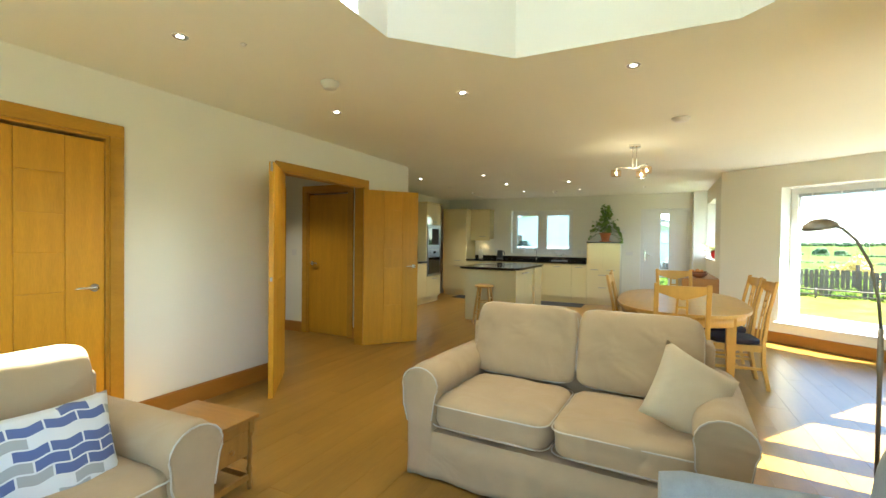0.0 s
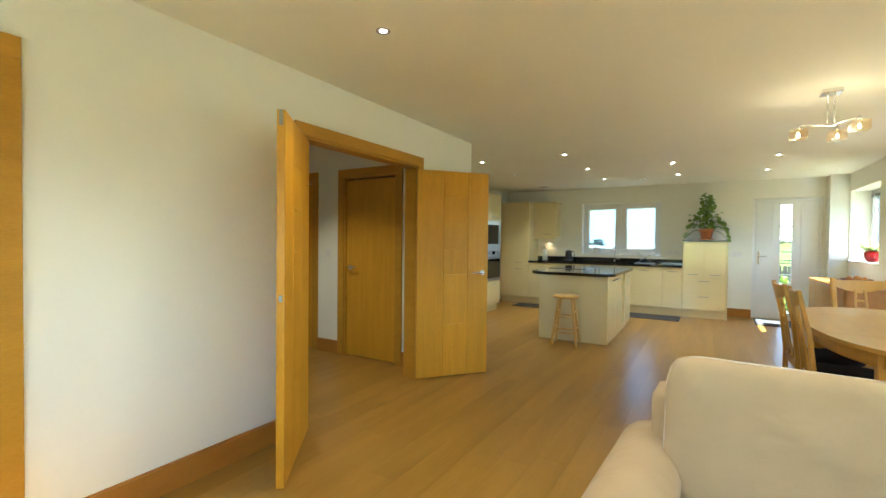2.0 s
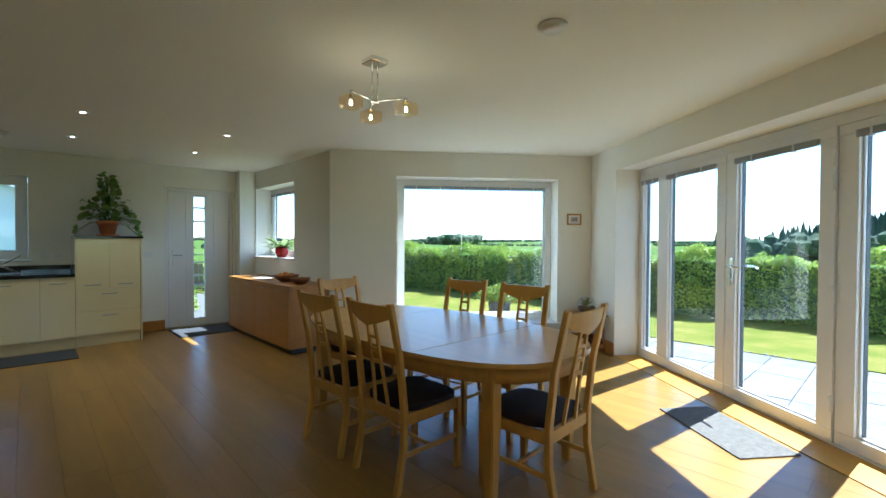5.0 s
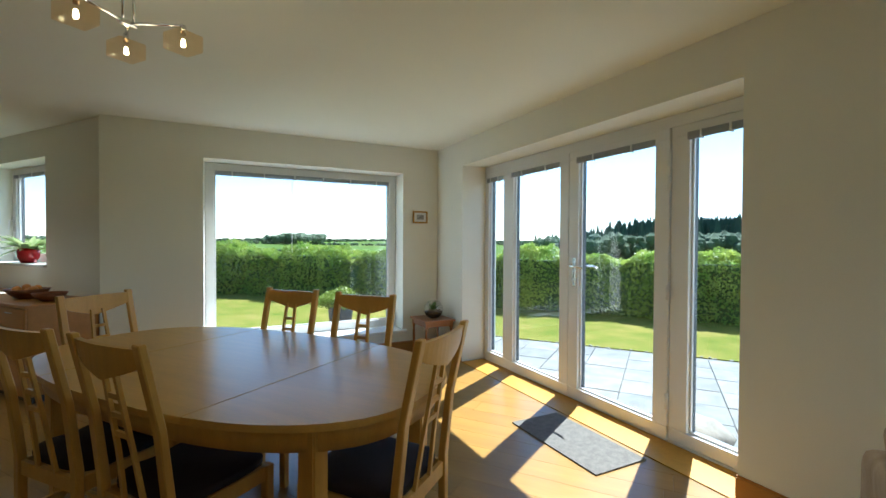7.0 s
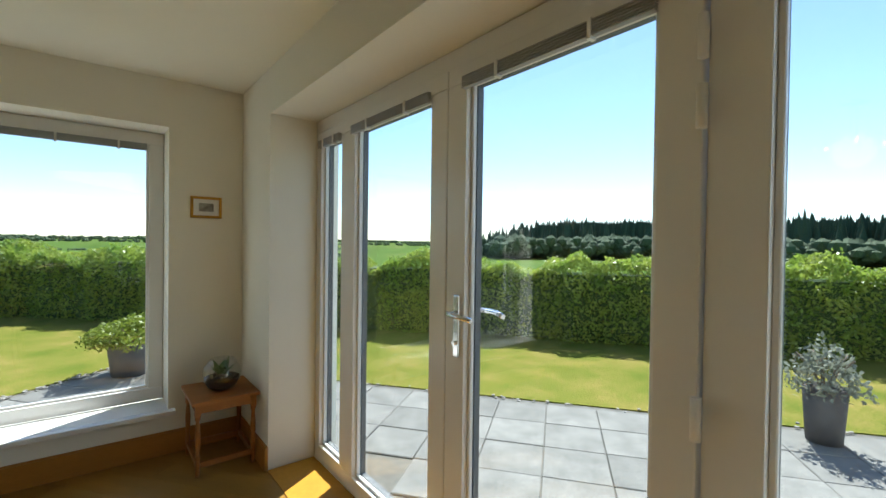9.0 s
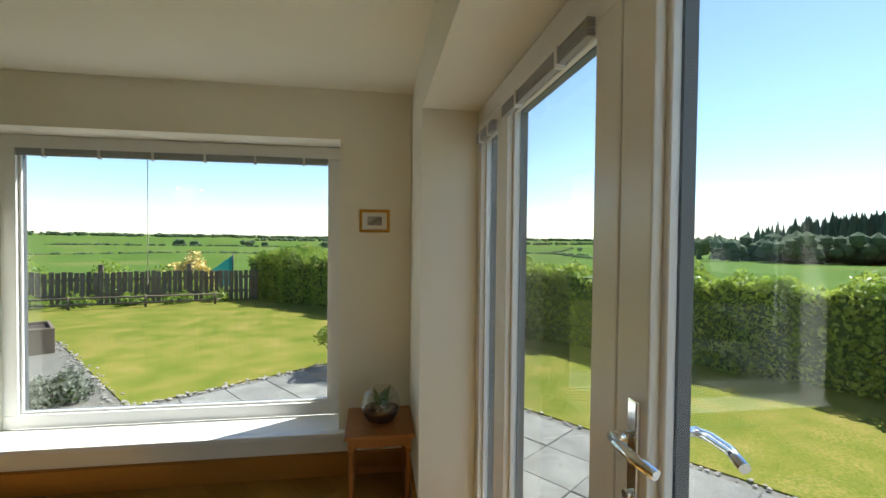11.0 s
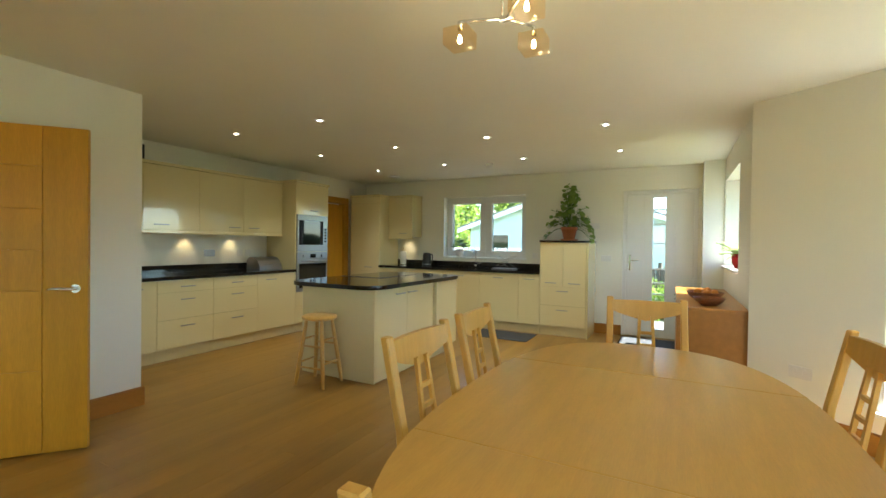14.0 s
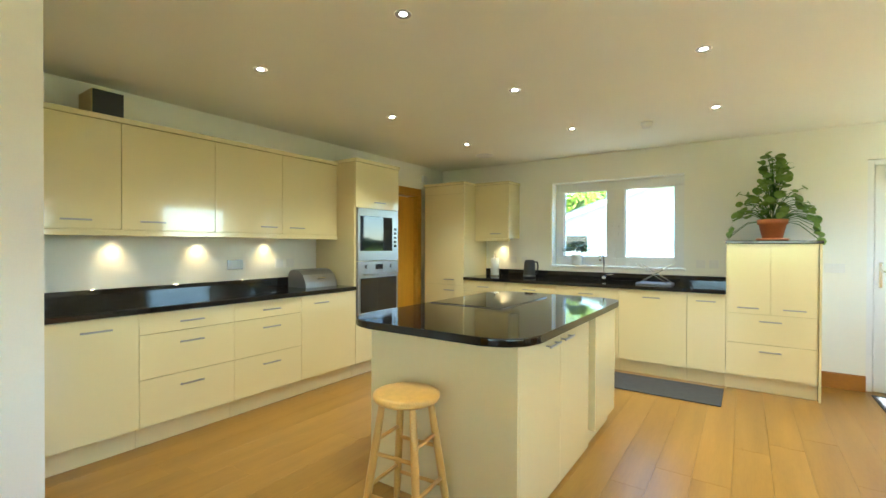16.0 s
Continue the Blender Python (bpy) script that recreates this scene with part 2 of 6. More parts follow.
def cushion(bm, w, d, h, at=(0, 0, 0), k=0.35, puff=0.0, n=10, sag=0.0, m=None):
    """A stuffed cushion: a rounded, slightly swollen block."""
    t = bmesh.new()
    bmesh.ops.create_cube(t, size=2.0)
    bmesh.ops.subdivide_edges(t, edges=t.edges[:], cuts=n, use_grid_fill=True)
    for v in t.verts:
        c = v.co
        e = 1.0 / k
        q = Vector([math.copysign(abs(a) ** 0.9, a) for a in c])
        ln = (abs(q.x) ** e + abs(q.y) ** e + abs(q.z) ** e) ** (1 / e)
        q = q / ln
        s = 1 + puff * (1 - min(1, c.x * c.x)) * (1 - min(1, c.y * c.y))
        wob = 0.014 * noise.noise(Vector((q.x * 2.1 + at[0] * 3, q.y * 2.1, q.z * 2 + at[1] * 3)))
        wob += 0.016 * (abs(noise.noise(Vector((q.x * 3.4 + q.y * 2.2 + at[0] * 5, q.y * 1.1, q.z * 1.3 + at[1])))) - 0.2)
        v.co = Vector((at[0] + q.x * w / 2 * (1 + wob), at[1] + q.y * d / 2 * (1 + wob),
                       at[2] + q.z * h / 2 * s + wob * 0.5 - sag * (1 - c.x * c.x)))
    for f in t.faces:
        f.smooth = True
    merge(bm, t, m)


def part(name, bm, material, parent=None, label="", m=None, shadow=True):
    """One mesh object from bm, under a thing or a part."""
    bmesh.ops.recalc_face_normals(bm, faces=bm.faces[:])
    me = bpy.data.meshes.new(name)
    bm.to_mesh(me)
    bm.free()
    me.materials.append(material)
    ob = new(name, me)
    if parent is not None:
        ob.parent = parent
    if m is not None:
        ob.matrix_basis = m
    if label:
        ob["label"] = label
    ob.visible_shadow = shadow
    return ob


def thing(name, label, category, m=None, group="", kind=""):
    ob = new(name)
    ob.empty_display_size = 0.05
    if m is not None:
        ob.matrix_basis = m
    return tagged(ob, label, category, group, kind)


def quick(name, material, parent, *args, label="", m=None, bev=0.0, seg=1, shadow=True):
    bm = bmesh.new()
    box(bm, *args, bev=bev, seg=seg)
    return part(name, bm, material, parent, label, m, shadow)


# ---------- plan ----------
H = 2.44
XL, YK, XK, YB, XS = -2.95, 5.87, -4.60, 10.83, 1.32
BAY_TURN = -37.0
UW, VW = -0.53, 7.25          # patio wall and bay window wall in the bay's own axes
BAY = pose(0, 0, 0, 0, 0, BAY_TURN)


def uv(u, v):
    p = BAY @ Vector((u, v, 0))
    return (p.x, p.y)


def wall(name, label, m, length, thick, openings=(), height=H + 0.12, low=-0.1, material=WALL):
    """A wall along local x from 0, its room face at y = 0, its body on the +y side; openings are (x0, x1, z0, z1)."""
    bm = bmesh.new()
    x = 0.0
    for x0, x1, z0, z1 in sorted(openings):
        if x0 > x:
            box(bm, x, x0, 0, thick, low, height)
        if z0 > low:
            box(bm, x0, x1, 0, thick, low, z0)
        box(bm, x0, x1, 0, thick, z1, height)
        x = x1
    if x < length:
        box(bm, x, length, 0, thick, low, height)
    return tagged(part(name, bm, material, m=m), label, "wall", kind="structure")


def skirt(name, m, x0, x1, h=0.145, parent=None):
    bm = bmesh.new()
    t = bmesh.new()
    box(t, x0, x1, -0.018, 0.0, 0.0, h)
    bmesh.ops.bevel(t, geom=[e for e in t.edges if e.verts[0].co.z > h - 1e-4 and e.verts[1].co.z > h - 1e-4
                             and max(e.verts[0].co.y, e.verts[1].co.y) < -0.01], offset=0.008, segments=2, affect="EDGES")
    merge(bm, t)
    return tagged(part(name, bm, SKIRT, parent, m=m), "oak skirting board along a cream wall", "baseboard", kind="structure")


# local x runs to the right as one faces the wall from inside the room
M_LEFT = pose(XL, -1.6, 0, 0, 0, 90)
wall("wall_left", "cream painted wall with oak doors", M_LEFT, 7.47, 0.12,
     [(2.70, 3.50, -0.1, 2.03), (5.00, 6.38, -0.1, 2.03)])
wall("wall_return", "cream painted return wall beside the kitchen", pose(XL - 0.122, YK, 0, 0, 0, 180), 1.75, 0.1)
M_KL = pose(XK, YK, 0, 0, 0, 90)
wall("wall_kitchen_left", "cream painted wall behind the kitchen units", M_KL, 5.2, 0.12, [(3.83, 4.33, -0.1, 2.03)])
M_BACK = pose(XK, YB, 0)
wall("wall_kitchen_back", "cream painted kitchen wall with window and entrance door", M_BACK, 6.3, 0.32,
     [(1.72, 3.22, 1.05, 2.12), (4.68, 5.64, -0.1, 2.11)])
M_SIDE = pose(XS, YB, 0, 0, 0, -90)
wall("wall_side", "cream painted wall with a small window", M_SIDE, YB - 8.10, 0.32, [(0.24, 1.65, 1.05, 2.16)])
quick("wall_nib", WALL, None, 1.08, 1.40, 10.62, YB - 0.002, -0.1, H + 0.12)
tagged(bpy.data.objects["wall_nib"], "cream painted wall nib beside the entrance door", "wall", kind="structure")
ub = -3.86
M_BAY = BAY @ pose(ub, VW, 0)
wall("wall_bay", "cream painted wall round the large picture window", M_BAY, UW - ub + 0.4, 0.36, [(-3.05 - ub, -0.98 - ub, 0.26, 2.13)])
M_PAT = BAY @ pose(UW, VW - 0.002, 0, 0, 0, -90)
wall("wall_patio", "cream painted wall round the glazed garden doors", M_PAT, VW - 2.95, 0.44, [(VW - 6.62, VW - 3.72, -0.1, 2.165)])
M_LR = pose(1.44, 2.76, 0, 0, 0, -90)
wall("wall_living_right", "cream painted living room wall with a window", M_LR, 4.5, 0.3, [(2.2, 4.0, 0.3, 2.12)])
M_LB = pose(1.75, -1.6, 0, 0, 0, 180)
wall("wall_living_back", "cream painted living room wall with a wide window", M_LB, 4.8, 0.2, [(0.8, 4.2, 0.3, 2.12)])
# hall beyond the double doors
wall("wall_hall_end", "pale hall wall with oak doors", pose(-6.2, 5.03, 0), 3.12, 0.12, [(2.06, 2.82, -0.1, 2.03), (0.85, 1.58, -0.1, 2.03)])
wall("wall_hall_far", "pale hall wall", pose(-6.2, 2.2, 0, 0, 0, 90), 2.83, 0.1)
wall("wall_hall_near", "pale hall wall", pose(XL - 0.122, 2.2, 0, 0, 0, 180), 3.1, 0.1)

quick("wall_beyond_store", WALL, None, XL - 0.20, XL - 0.14, 0.9, 2.09, -0.1, H + 0.05)
quick("wall_beyond_hall", WALL, None, -6.2, XL - 0.13, 5.22, 5.28, -0.1, H + 0.05)
quick("wall_beyond_kitchen", WALL, None, XK - 0.26, XK - 0.20, YK + 3.6, YK + 4.5, -0.1, H + 0.05)
for nm in ("wall_beyond_store", "wall_beyond_hall", "wall_beyond_kitchen"):
    tagged(bpy.data.objects[nm], "plain pale wall behind a shut door", "wall", kind="structure")

# ceiling with the rooflight shaft
LX0, LX1, LY0, LY1, CH = -0.93, 1.30, -0.60, 2.77, 0.55
hole = [(LX0 + CH, LY0), (LX1 - CH, LY0), (LX1, LY0 + CH), (LX1, LY1 - CH), (LX1 - CH, LY1), (LX0 + CH, LY1), (LX0, LY1 - CH), (LX0, LY0 + CH)]
b1, b2, b3 = uv(UW + 0.2, VW + 0.2), uv(UW + 0.2, 3.0), uv(ub, VW + 0.2)
rim = [(-6.3, -1.75), (1.62, -1.75), (1.62, 2.9), b2, b1, b3, (1.55, 8.2), (1.55, 11.0), (-6.3, 11.0)]
bm = bmesh.new()
for z in (H, H + 0.1):
    loops = []
    for ring in (rim, hole):
        vs = [bm.verts.new((x, y, z)) for x, y in ring]
        loops += [bm.edges.new((vs[i], vs[(i + 1) % len(vs)])) for i in range(len(vs))]
    bmesh.ops.triangle_fill(bm, use_beauty=True, edges=loops)
tagged(part("ceiling", bm, CEIL), "cream painted ceiling with recessed spotlights", "ceiling", kind="structure")
# shaft: upright sides, then a sloping hood up to a small roof window
bm = bmesh.new()
n8 = len(hole)
r0 = [bm.verts.new((x, y, H - 0.0)) for x, y in hole]
r1 = [bm.verts.new((x, y, 3.05)) for x, y in hole]
tc8 = [(-0.15, -0.20), (0.13, -0.20), (0.33, 0.0), (0.33, 1.65), (0.13, 1.85), (-0.15, 1.85), (-0.35, 1.65), (-0.35, 0.0)]
r2 = [bm.verts.new((x, y, 3.60)) for x, y in tc8]
r3 = [bm.verts.new((x, y, 3.75)) for x, y in tc8]
for a, b in ((r0, r1), (r1, r2), (r2, r3)):
    for i in range(n8):
        bm.faces.new((a[i], a[(i + 1) % n8], b[(i + 1) % n8], b[i]))
tagged(part("ceiling_shaft", bm, WALL), "white painted octagonal rooflight shaft", "ceiling", kind="structure")

# ---------- doors ----------
def lever(parent, m):
    """A lever handle on a round rose; the door's face is local y = 0, outwards is -y, the lever points to -x."""
    bm = bmesh.new()
    rod(bm, (0, 0, 0), (0, -0.008, 0), 0.026, seg=24)
    rod(bm, (0, -0.008, 0), (0, -0.045, 0), 0.010)
    tube(bm, [(0.004, -0.045, 0), (-0.02, -0.052, 0.001), (-0.06, -0.054, 0.004), (-0.10, -0.05, 0.004), (-0.125, -0.044, 0.0)],
         [0.010, 0.011, 0.010, 0.009, 0.007], 10)
    return part("handle", bm, CHROME, parent, "chrome lever handle", m)


def oak_leaf(parent, w, h=1.98, t=0.042, hand=1, m=None, plain=False):
    """A flush oak door leaf with a middle column of grooved panels; local x from the hinge, faces in y."""
    bm = bmesh.new()
    box(bm, 0, w, -t / 2 + 0.006, t / 2 - 0.006, 0.006, h)
    leaf = part("leaf", bm, OAKD, parent, "oak veneered leaf", m)
    if plain:
        return leaf
    xs = [0, w * 0.36, w * 0.70, w] if hand > 0 else [0, w * 0.30, w * 0.64, w]
    zs = [0.006, 0.51, 0.99, 1.235, 1.48, 1.735, h]
    for s in (-1, 1):
        y0, y1 = (-t / 2, -t / 2 + 0.0065) if s < 0 else (t / 2 - 0.0065, t / 2)
        for a, b in ((0, 1), (2, 3)):
            quick("stile", OAKD, leaf, xs[a] + (0.0028 if a else 0), xs[b] - (0 if b == 3 else 0.0028), y0, y1, 0.006, h, bev=0.001)
        for z0, z1 in zip(zs, zs[1:]):
            quick("panel", OAKD, leaf, xs[1] + 0.0028, xs[2] - 0.0028, y0, y1, z0 + 0.0028, z1 - 0.0028, bev=0.001)
    return leaf


def casing(name, m, w, h=2.03, depth=0.12, face=1, label="oak door lining and architrave"):
    """Lining and architrave of an opening of width w; local x along the wall, y = 0 the room face, body to +y."""
    ob = thing(name, label, "door frame", m, kind="structure")
    for x0, x1 in ((0, 0.03), (w - 0.03, w)):
        quick("jamb", OAKT, ob, x0, x1, -0.002, depth + 0.002, 0, h - 0.03, bev=0.002)
    quick("head", OAKT, ob, 0, w, -0.0025, depth + 0.0025, h - 0.03, h, bev=0.002)
    for y0, y1 in ((-0.020, -0.003), (depth + 0.003, depth + 0.020)):
        quick("architrave", OAKT, ob, -0.075, 0.012, y0, y1, 0, h - 0.012, bev=0.004, seg=2)
        quick("architrave", OAKT, ob, w - 0.012, w + 0.075, y0, y1, 0, h - 0.012, bev=0.004, seg=2)
        quick("architrave", OAKT, ob, -0.075, w + 0.075, y0, y1, h - 0.012, h + 0.075, bev=0.004, seg=2)
    return ob


casing("door_frame_1", M_LEFT @ pose(2.70, 0, 0), 0.80)
d = thing("door_1", "closed oak door with a chrome lever handle", "door", M_LEFT @ pose(2.732, 0.035, 0), kind="structure")
lf = oak_leaf(d, 0.735)
lever(lf, pose(0.675, -0.021, 1.0))
casing("door_frame_2", M_LEFT @ pose(5.00, 0, 0), 1.38, label="oak lining of the double doorway")
# double doors, both leaves swung out into the room
d = thing("door_2", "open oak leaf of the double doors", "door", pose(-2.935, 3.42, 0, 0, 0, -51), kind="structure")
lf = oak_leaf(d, 0.735)
bm = bmesh.new()
box(bm, 0.734, 0.7385, -0.010, 0.010, 1.90, 1.979, 0.002)
box(bm, 0.734, 0.7385, -0.010, 0.010, 0.985, 1.02, 0.002)
part("latch_plate", bm, STEEL, lf, "steel latch plate")
d = thing("door_3", "open oak leaf of the double doors with a chrome lever", "door", pose(-2.935, 4.745, 0, 0, 0, 51), kind="structure")
lf = oak_leaf(d, 0.735)
lever(lf, pose(0.675, -0.021, 1.0))
lever(lf, pose(0.675, 0.021, 1.0) @ Matrix.Diagonal((1, -1, 1, 1)))
for z in (0.25, 1.0, 1.75):
    bm = bmesh.new()
    rod(bm, (-0.004, 0.03, z - 0.05), (-0.004, 0.03, z + 0.05), 0.008)
    part("hinge", bm, STEEL, lf, "steel hinge")
casing("door_frame_3", pose(-4.14, 5.03, 0), 0.76)
d = thing("door_4", "closed oak hall door", "door", pose(-4.108, 5.065, 0), kind="structure")
lf = oak_leaf(d, 0.695, plain=True)
lever(lf, pose(0.06, -0.015, 1.0) @ Matrix.Diagonal((-1, 1, 1, 1)))
casing("door_frame_4", pose(-5.35, 5.03, 0), 0.73)
d = thing("door_5", "closed dark oak hall door", "door", pose(-5.318, 5.10, 0), kind="structure")
oak_leaf(d, 0.665, plain=True)
casing("door_frame_5", M_KL @ pose(3.83, 0, 0), 0.50)
d = thing("door_6", "closed oak utility door behind the kitchen units", "door", M_KL @ pose(3.862, 0.05, 0), kind="structure")
oak_leaf(d, 0.436, plain=True)


# ---------- windows ----------
def bar(ob, x0, x1, z0, z1, y0, y1, name="frame_bar"):
    return quick(name, UPVC, ob, x0, x1, y0, y1, z0, z1, bev=0.005, seg=2)


def pane(ob, x0, x1, z0, z1, y):
    """A double-glazed pane with its dark spacer line."""
    g = quick("pane", GLASS, ob, x0, x1, y - 0.003, y + 0.003, z0, z1, shadow=False)
    bm = bmesh.new()
    for a in ((x0, x1, z0, z0 + 0.016), (x0, x1, z1 - 0.016, z1), (x0, x0 + 0.016, z0 + 0.016, z1 - 0.016), (x1 - 0.016, x1, z0 + 0.016, z1 - 0.016)):
        box(bm, a[0], a[1], y + 0.006, y + 0.034, a[2], a[3])
    part("spacer", bm, GASK, ob, "dark glazing spacer")
    return g


def sash(ob, x0, x1, z0, z1, y0, y1, w=0.07, foot=None, head=None):
    """A framed pane: four bars with a stepped glazing bead round a pane."""
    foot, head = foot or w, head or w
    bar(ob, x0, x1, z0, z0 + foot, y0, y1)
    bar(ob, x0, x1, z1 - head, z1, y0, y1)
    bar(ob, x0, x0 + w, z0 + foot, z1 - head, y0, y1)
    bar(ob, x1 - w, x1, z0 + foot, z1 - head, y0, y1)
    a, b, c, d = x0 + w, x1 - w, z0 + foot, z1 - head
    yb = y0 + 0.022
    for p, q, r, t in ((a, b, c, c + 0.016), (a, b, d - 0.016, d), (a, a + 0.016, c + 0.016, d - 0.016), (b - 0.016, b, c + 0.016, d - 0.016)):
        quick("glazing_bead", UPVC, ob, p, q, yb, (y0 + y1) / 2 + 0.004, r, t, bev=0.003)
    pane(ob, a - 0.008, b + 0.008, c - 0.008, d + 0.008, (y0 + y1) / 2 + 0.01)


def rolled_blind(ob, x0, x1, z, y, n=6):
    """A slatted blind drawn up under the head."""
    bl = new("blind")
    bl.parent = ob
    bl["label"] = "grey slatted blind drawn up"
    for i in range(n):
        quick("slat", BLIND, bl, x0, x1, y - 0.022, y, z - 0.005 - i * 0.008, z - i * 0.008, bev=0.001)
    k = max(2, round((x1 - x0) / 0.3))
    for i in range(k):
        xx = x0 + (x1 - x0) * (i + 0.5) / k
        quick("clip", UPVC, bl, xx - 0.006, xx + 0.006, y - 0.026, y + 0.002, z - 0.008 * n - 0.006, z + 0.004)


wb0, wb1 = -3.05 - ub, -0.98 - ub
w1 = thing("window_1", "large white picture window with a deep white sill", "window", M_BAY, kind="structure")
Y0, Y1 = 0.25, 0.32
sash(w1, wb0 + 0.002, wb1 - 0.002, 0.29, 2.128, Y0, Y1, 0.085)
rolled_blind(w1, wb0 + 0.10, wb1 - 0.10, 2.045, Y0 - 0.004)
bm = bmesh.new()
box(bm, wb0 - 0.04, wb1 + 0.04, -0.055, -0.0005, 0.258, 0.288, 0.006, 2)
box(bm, wb0 + 0.001, wb1 - 0.001, -0.0005, Y0 + 0.002, 0.2605, 0.288)
part("sill", bm, SILL, w1, "deep white window sill")
bm = bmesh.new()
rod(bm, (wb0 + 0.85, 0.225, 1.2), (wb0 + 0.85, 0.225, 2.0), 0.0025, seg=6)
part("blind_cord", bm, PLASTW, w1, "white blind cord")

w2 = thing("window_2", "white two-light kitchen window over the sink", "window", M_BACK, kind="structure")
sash(w2, 1.722, 2.47, 1.075, 2.118, 0.14, 0.205, 0.10)
sash(w2, 2.47, 3.218, 1.075, 2.118, 0.14, 0.205, 0.10)
bm = bmesh.new()
box(bm, 1.70, 3.24, -0.02, 0.14, 1.0505, 1.074, 0.004)
part("sill", bm, SILL, w2, "white window sill")
for x in (2.43, 2.51):
    bm = bmesh.new()
    box(bm, x - 0.012, x + 0.012, 0.128, 0.14, 1.48, 1.60, 0.003)
    tube(bm, [(x, 0.125, 1.56), (x, 0.105, 1.56), (x, 0.10, 1.53), (x, 0.10, 1.44)], 0.008)
    part("handle", bm, UPVC, w2, "white window handle")

w3 = thing("window_3", "small white side window with a white sill", "window", M_SIDE, kind="structure")
sash(w3, 0.242, 1.648, 1.075, 2.158, 0.24, 0.31, 0.085)
rolled_blind(w3, 0.34, 1.55, 2.08, 0.236, 5)
bm = bmesh.new()
box(bm, 0.22, 1.67, -0.03, 0.24, 1.0505, 1.074, 0.005, 2)
part("sill", bm, SILL, w3, "white window sill")
bm = bmesh.new()
box(bm, 0.27, 0.29, 0.225, 0.24, 1.48, 1.60, 0.003)
tube(bm, [(0.28, 0.225, 1.56), (0.28, 0.195, 1.56), (0.28, 0.19, 1.44)], 0.008)
part("handle", bm, UPVC, w3, "white window handle")

w4 = thing("window_4", "white living room window", "window", M_LR, kind="structure")
sash(w4, 2.202, 3.998, 0.302, 2.118, 0.12, 0.19, 0.085)
w5 = thing("window_5", "wide white living room window", "window", M_LB, kind="structure")
sash(w5, 0.802, 2.5, 0.302, 2.118, 0.08, 0.15, 0.085)
sash(w5, 2.5, 4.198, 0.302, 2.118, 0.08, 0.15, 0.085)

# garden doors: two leaves between two sidelights
p0, p1 = VW - 6.62, VW - 3.72
gd = thing("door_7", "white glazed garden doors with sidelights", "door", M_PAT, kind="structure")
GY0, GY1 = 0.29, 0.365
bar(gd, p0 + 0.002, p1 - 0.002, 2.085, 2.163, GY0, GY1)
bar(gd, p0 + 0.002, p1 - 0.002, 0.0, 0.02, GY0, GY1, "threshold")
cuts = [VW - 6.62 + 0.002, VW - 6.18, VW - 5.265, VW - 4.325, VW - 3.722]
for i, (a, b) in enumerate(zip(cuts, cuts[1:])):
    sub = new("leaf" if i in (1, 2) else "sidelight")
    sub.parent = gd
    wd = (0.07, 0.108, 0.108, 0.125)[i]
    off = -0.012 if i in (1, 2) else 0.0
    sash(sub, a + 0.003, b - 0.003, 0.022, 2.083, GY0 + off, GY1 + off, wd, 0.085, 0.07)
    rolled_blind(sub, a + wd, b - wd, 2.083 - 0.07 + 0.012, GY0 + off - 0.003)
bm = bmesh.new()
hx = VW - 5.265 + 0.075
HZ = 1.13
box(bm, hx - 0.016, hx + 0.016, GY0 - 0.022, GY0 - 0.012, HZ - 0.17, HZ + 0.07, 0.004, 2)
rod(bm, (hx, GY0 - 0.02, HZ), (hx, GY0 - 0.065, HZ), 0.010)
tube(bm, [(hx, GY0 - 0.062, HZ), (hx + 0.03, GY0 - 0.07, HZ), (hx + 0.08, GY0 - 0.068, HZ - 0.002), (hx + 0.125, GY0 - 0.055, HZ - 0.01)], 0.010, 10)
rod(bm, (hx, GY0 - 0.02, HZ - 0.115), (hx, GY0 - 0.035, HZ - 0.115), 0.009)
part("handle", bm, CHROME, gd, "chrome lever handle and lock plate")
bm = bmesh.new()
box(bm, hx - 0.016, hx + 0.016, GY1 - 0.012, GY1 - 0.004, HZ - 0.17, HZ + 0.07, 0.003, 2)
rod(bm, (hx, GY1 - 0.006, HZ), (hx, GY1 + 0.045, HZ), 0.010)
tube(bm, [(hx, GY1 + 0.042, HZ), (hx + 0.03, GY1 + 0.05, HZ), (hx + 0.08, GY1 + 0.048, HZ - 0.002), (hx + 0.125, GY1 + 0.035, HZ - 0.01)], 0.010, 10)
part("outer_handle", bm, CHROME, gd, "chrome outer lever handle")
for z in (0.28, 1.0, 1.72, 1.88):
    bm = bmesh.new()
    rod(bm, (cuts[3], GY0 - 0.024, z - 0.05), (cuts[3], GY0 - 0.024, z + 0.05), 0.012)
    part("hinge", bm, UPVC, gd, "white hinge")
bm = bmesh.new()
box(bm, p0, p1, 0.0, GY0 - 0.001, -0.02, 0.006)
part("step", bm, OAKT, gd, "oak threshold strip")

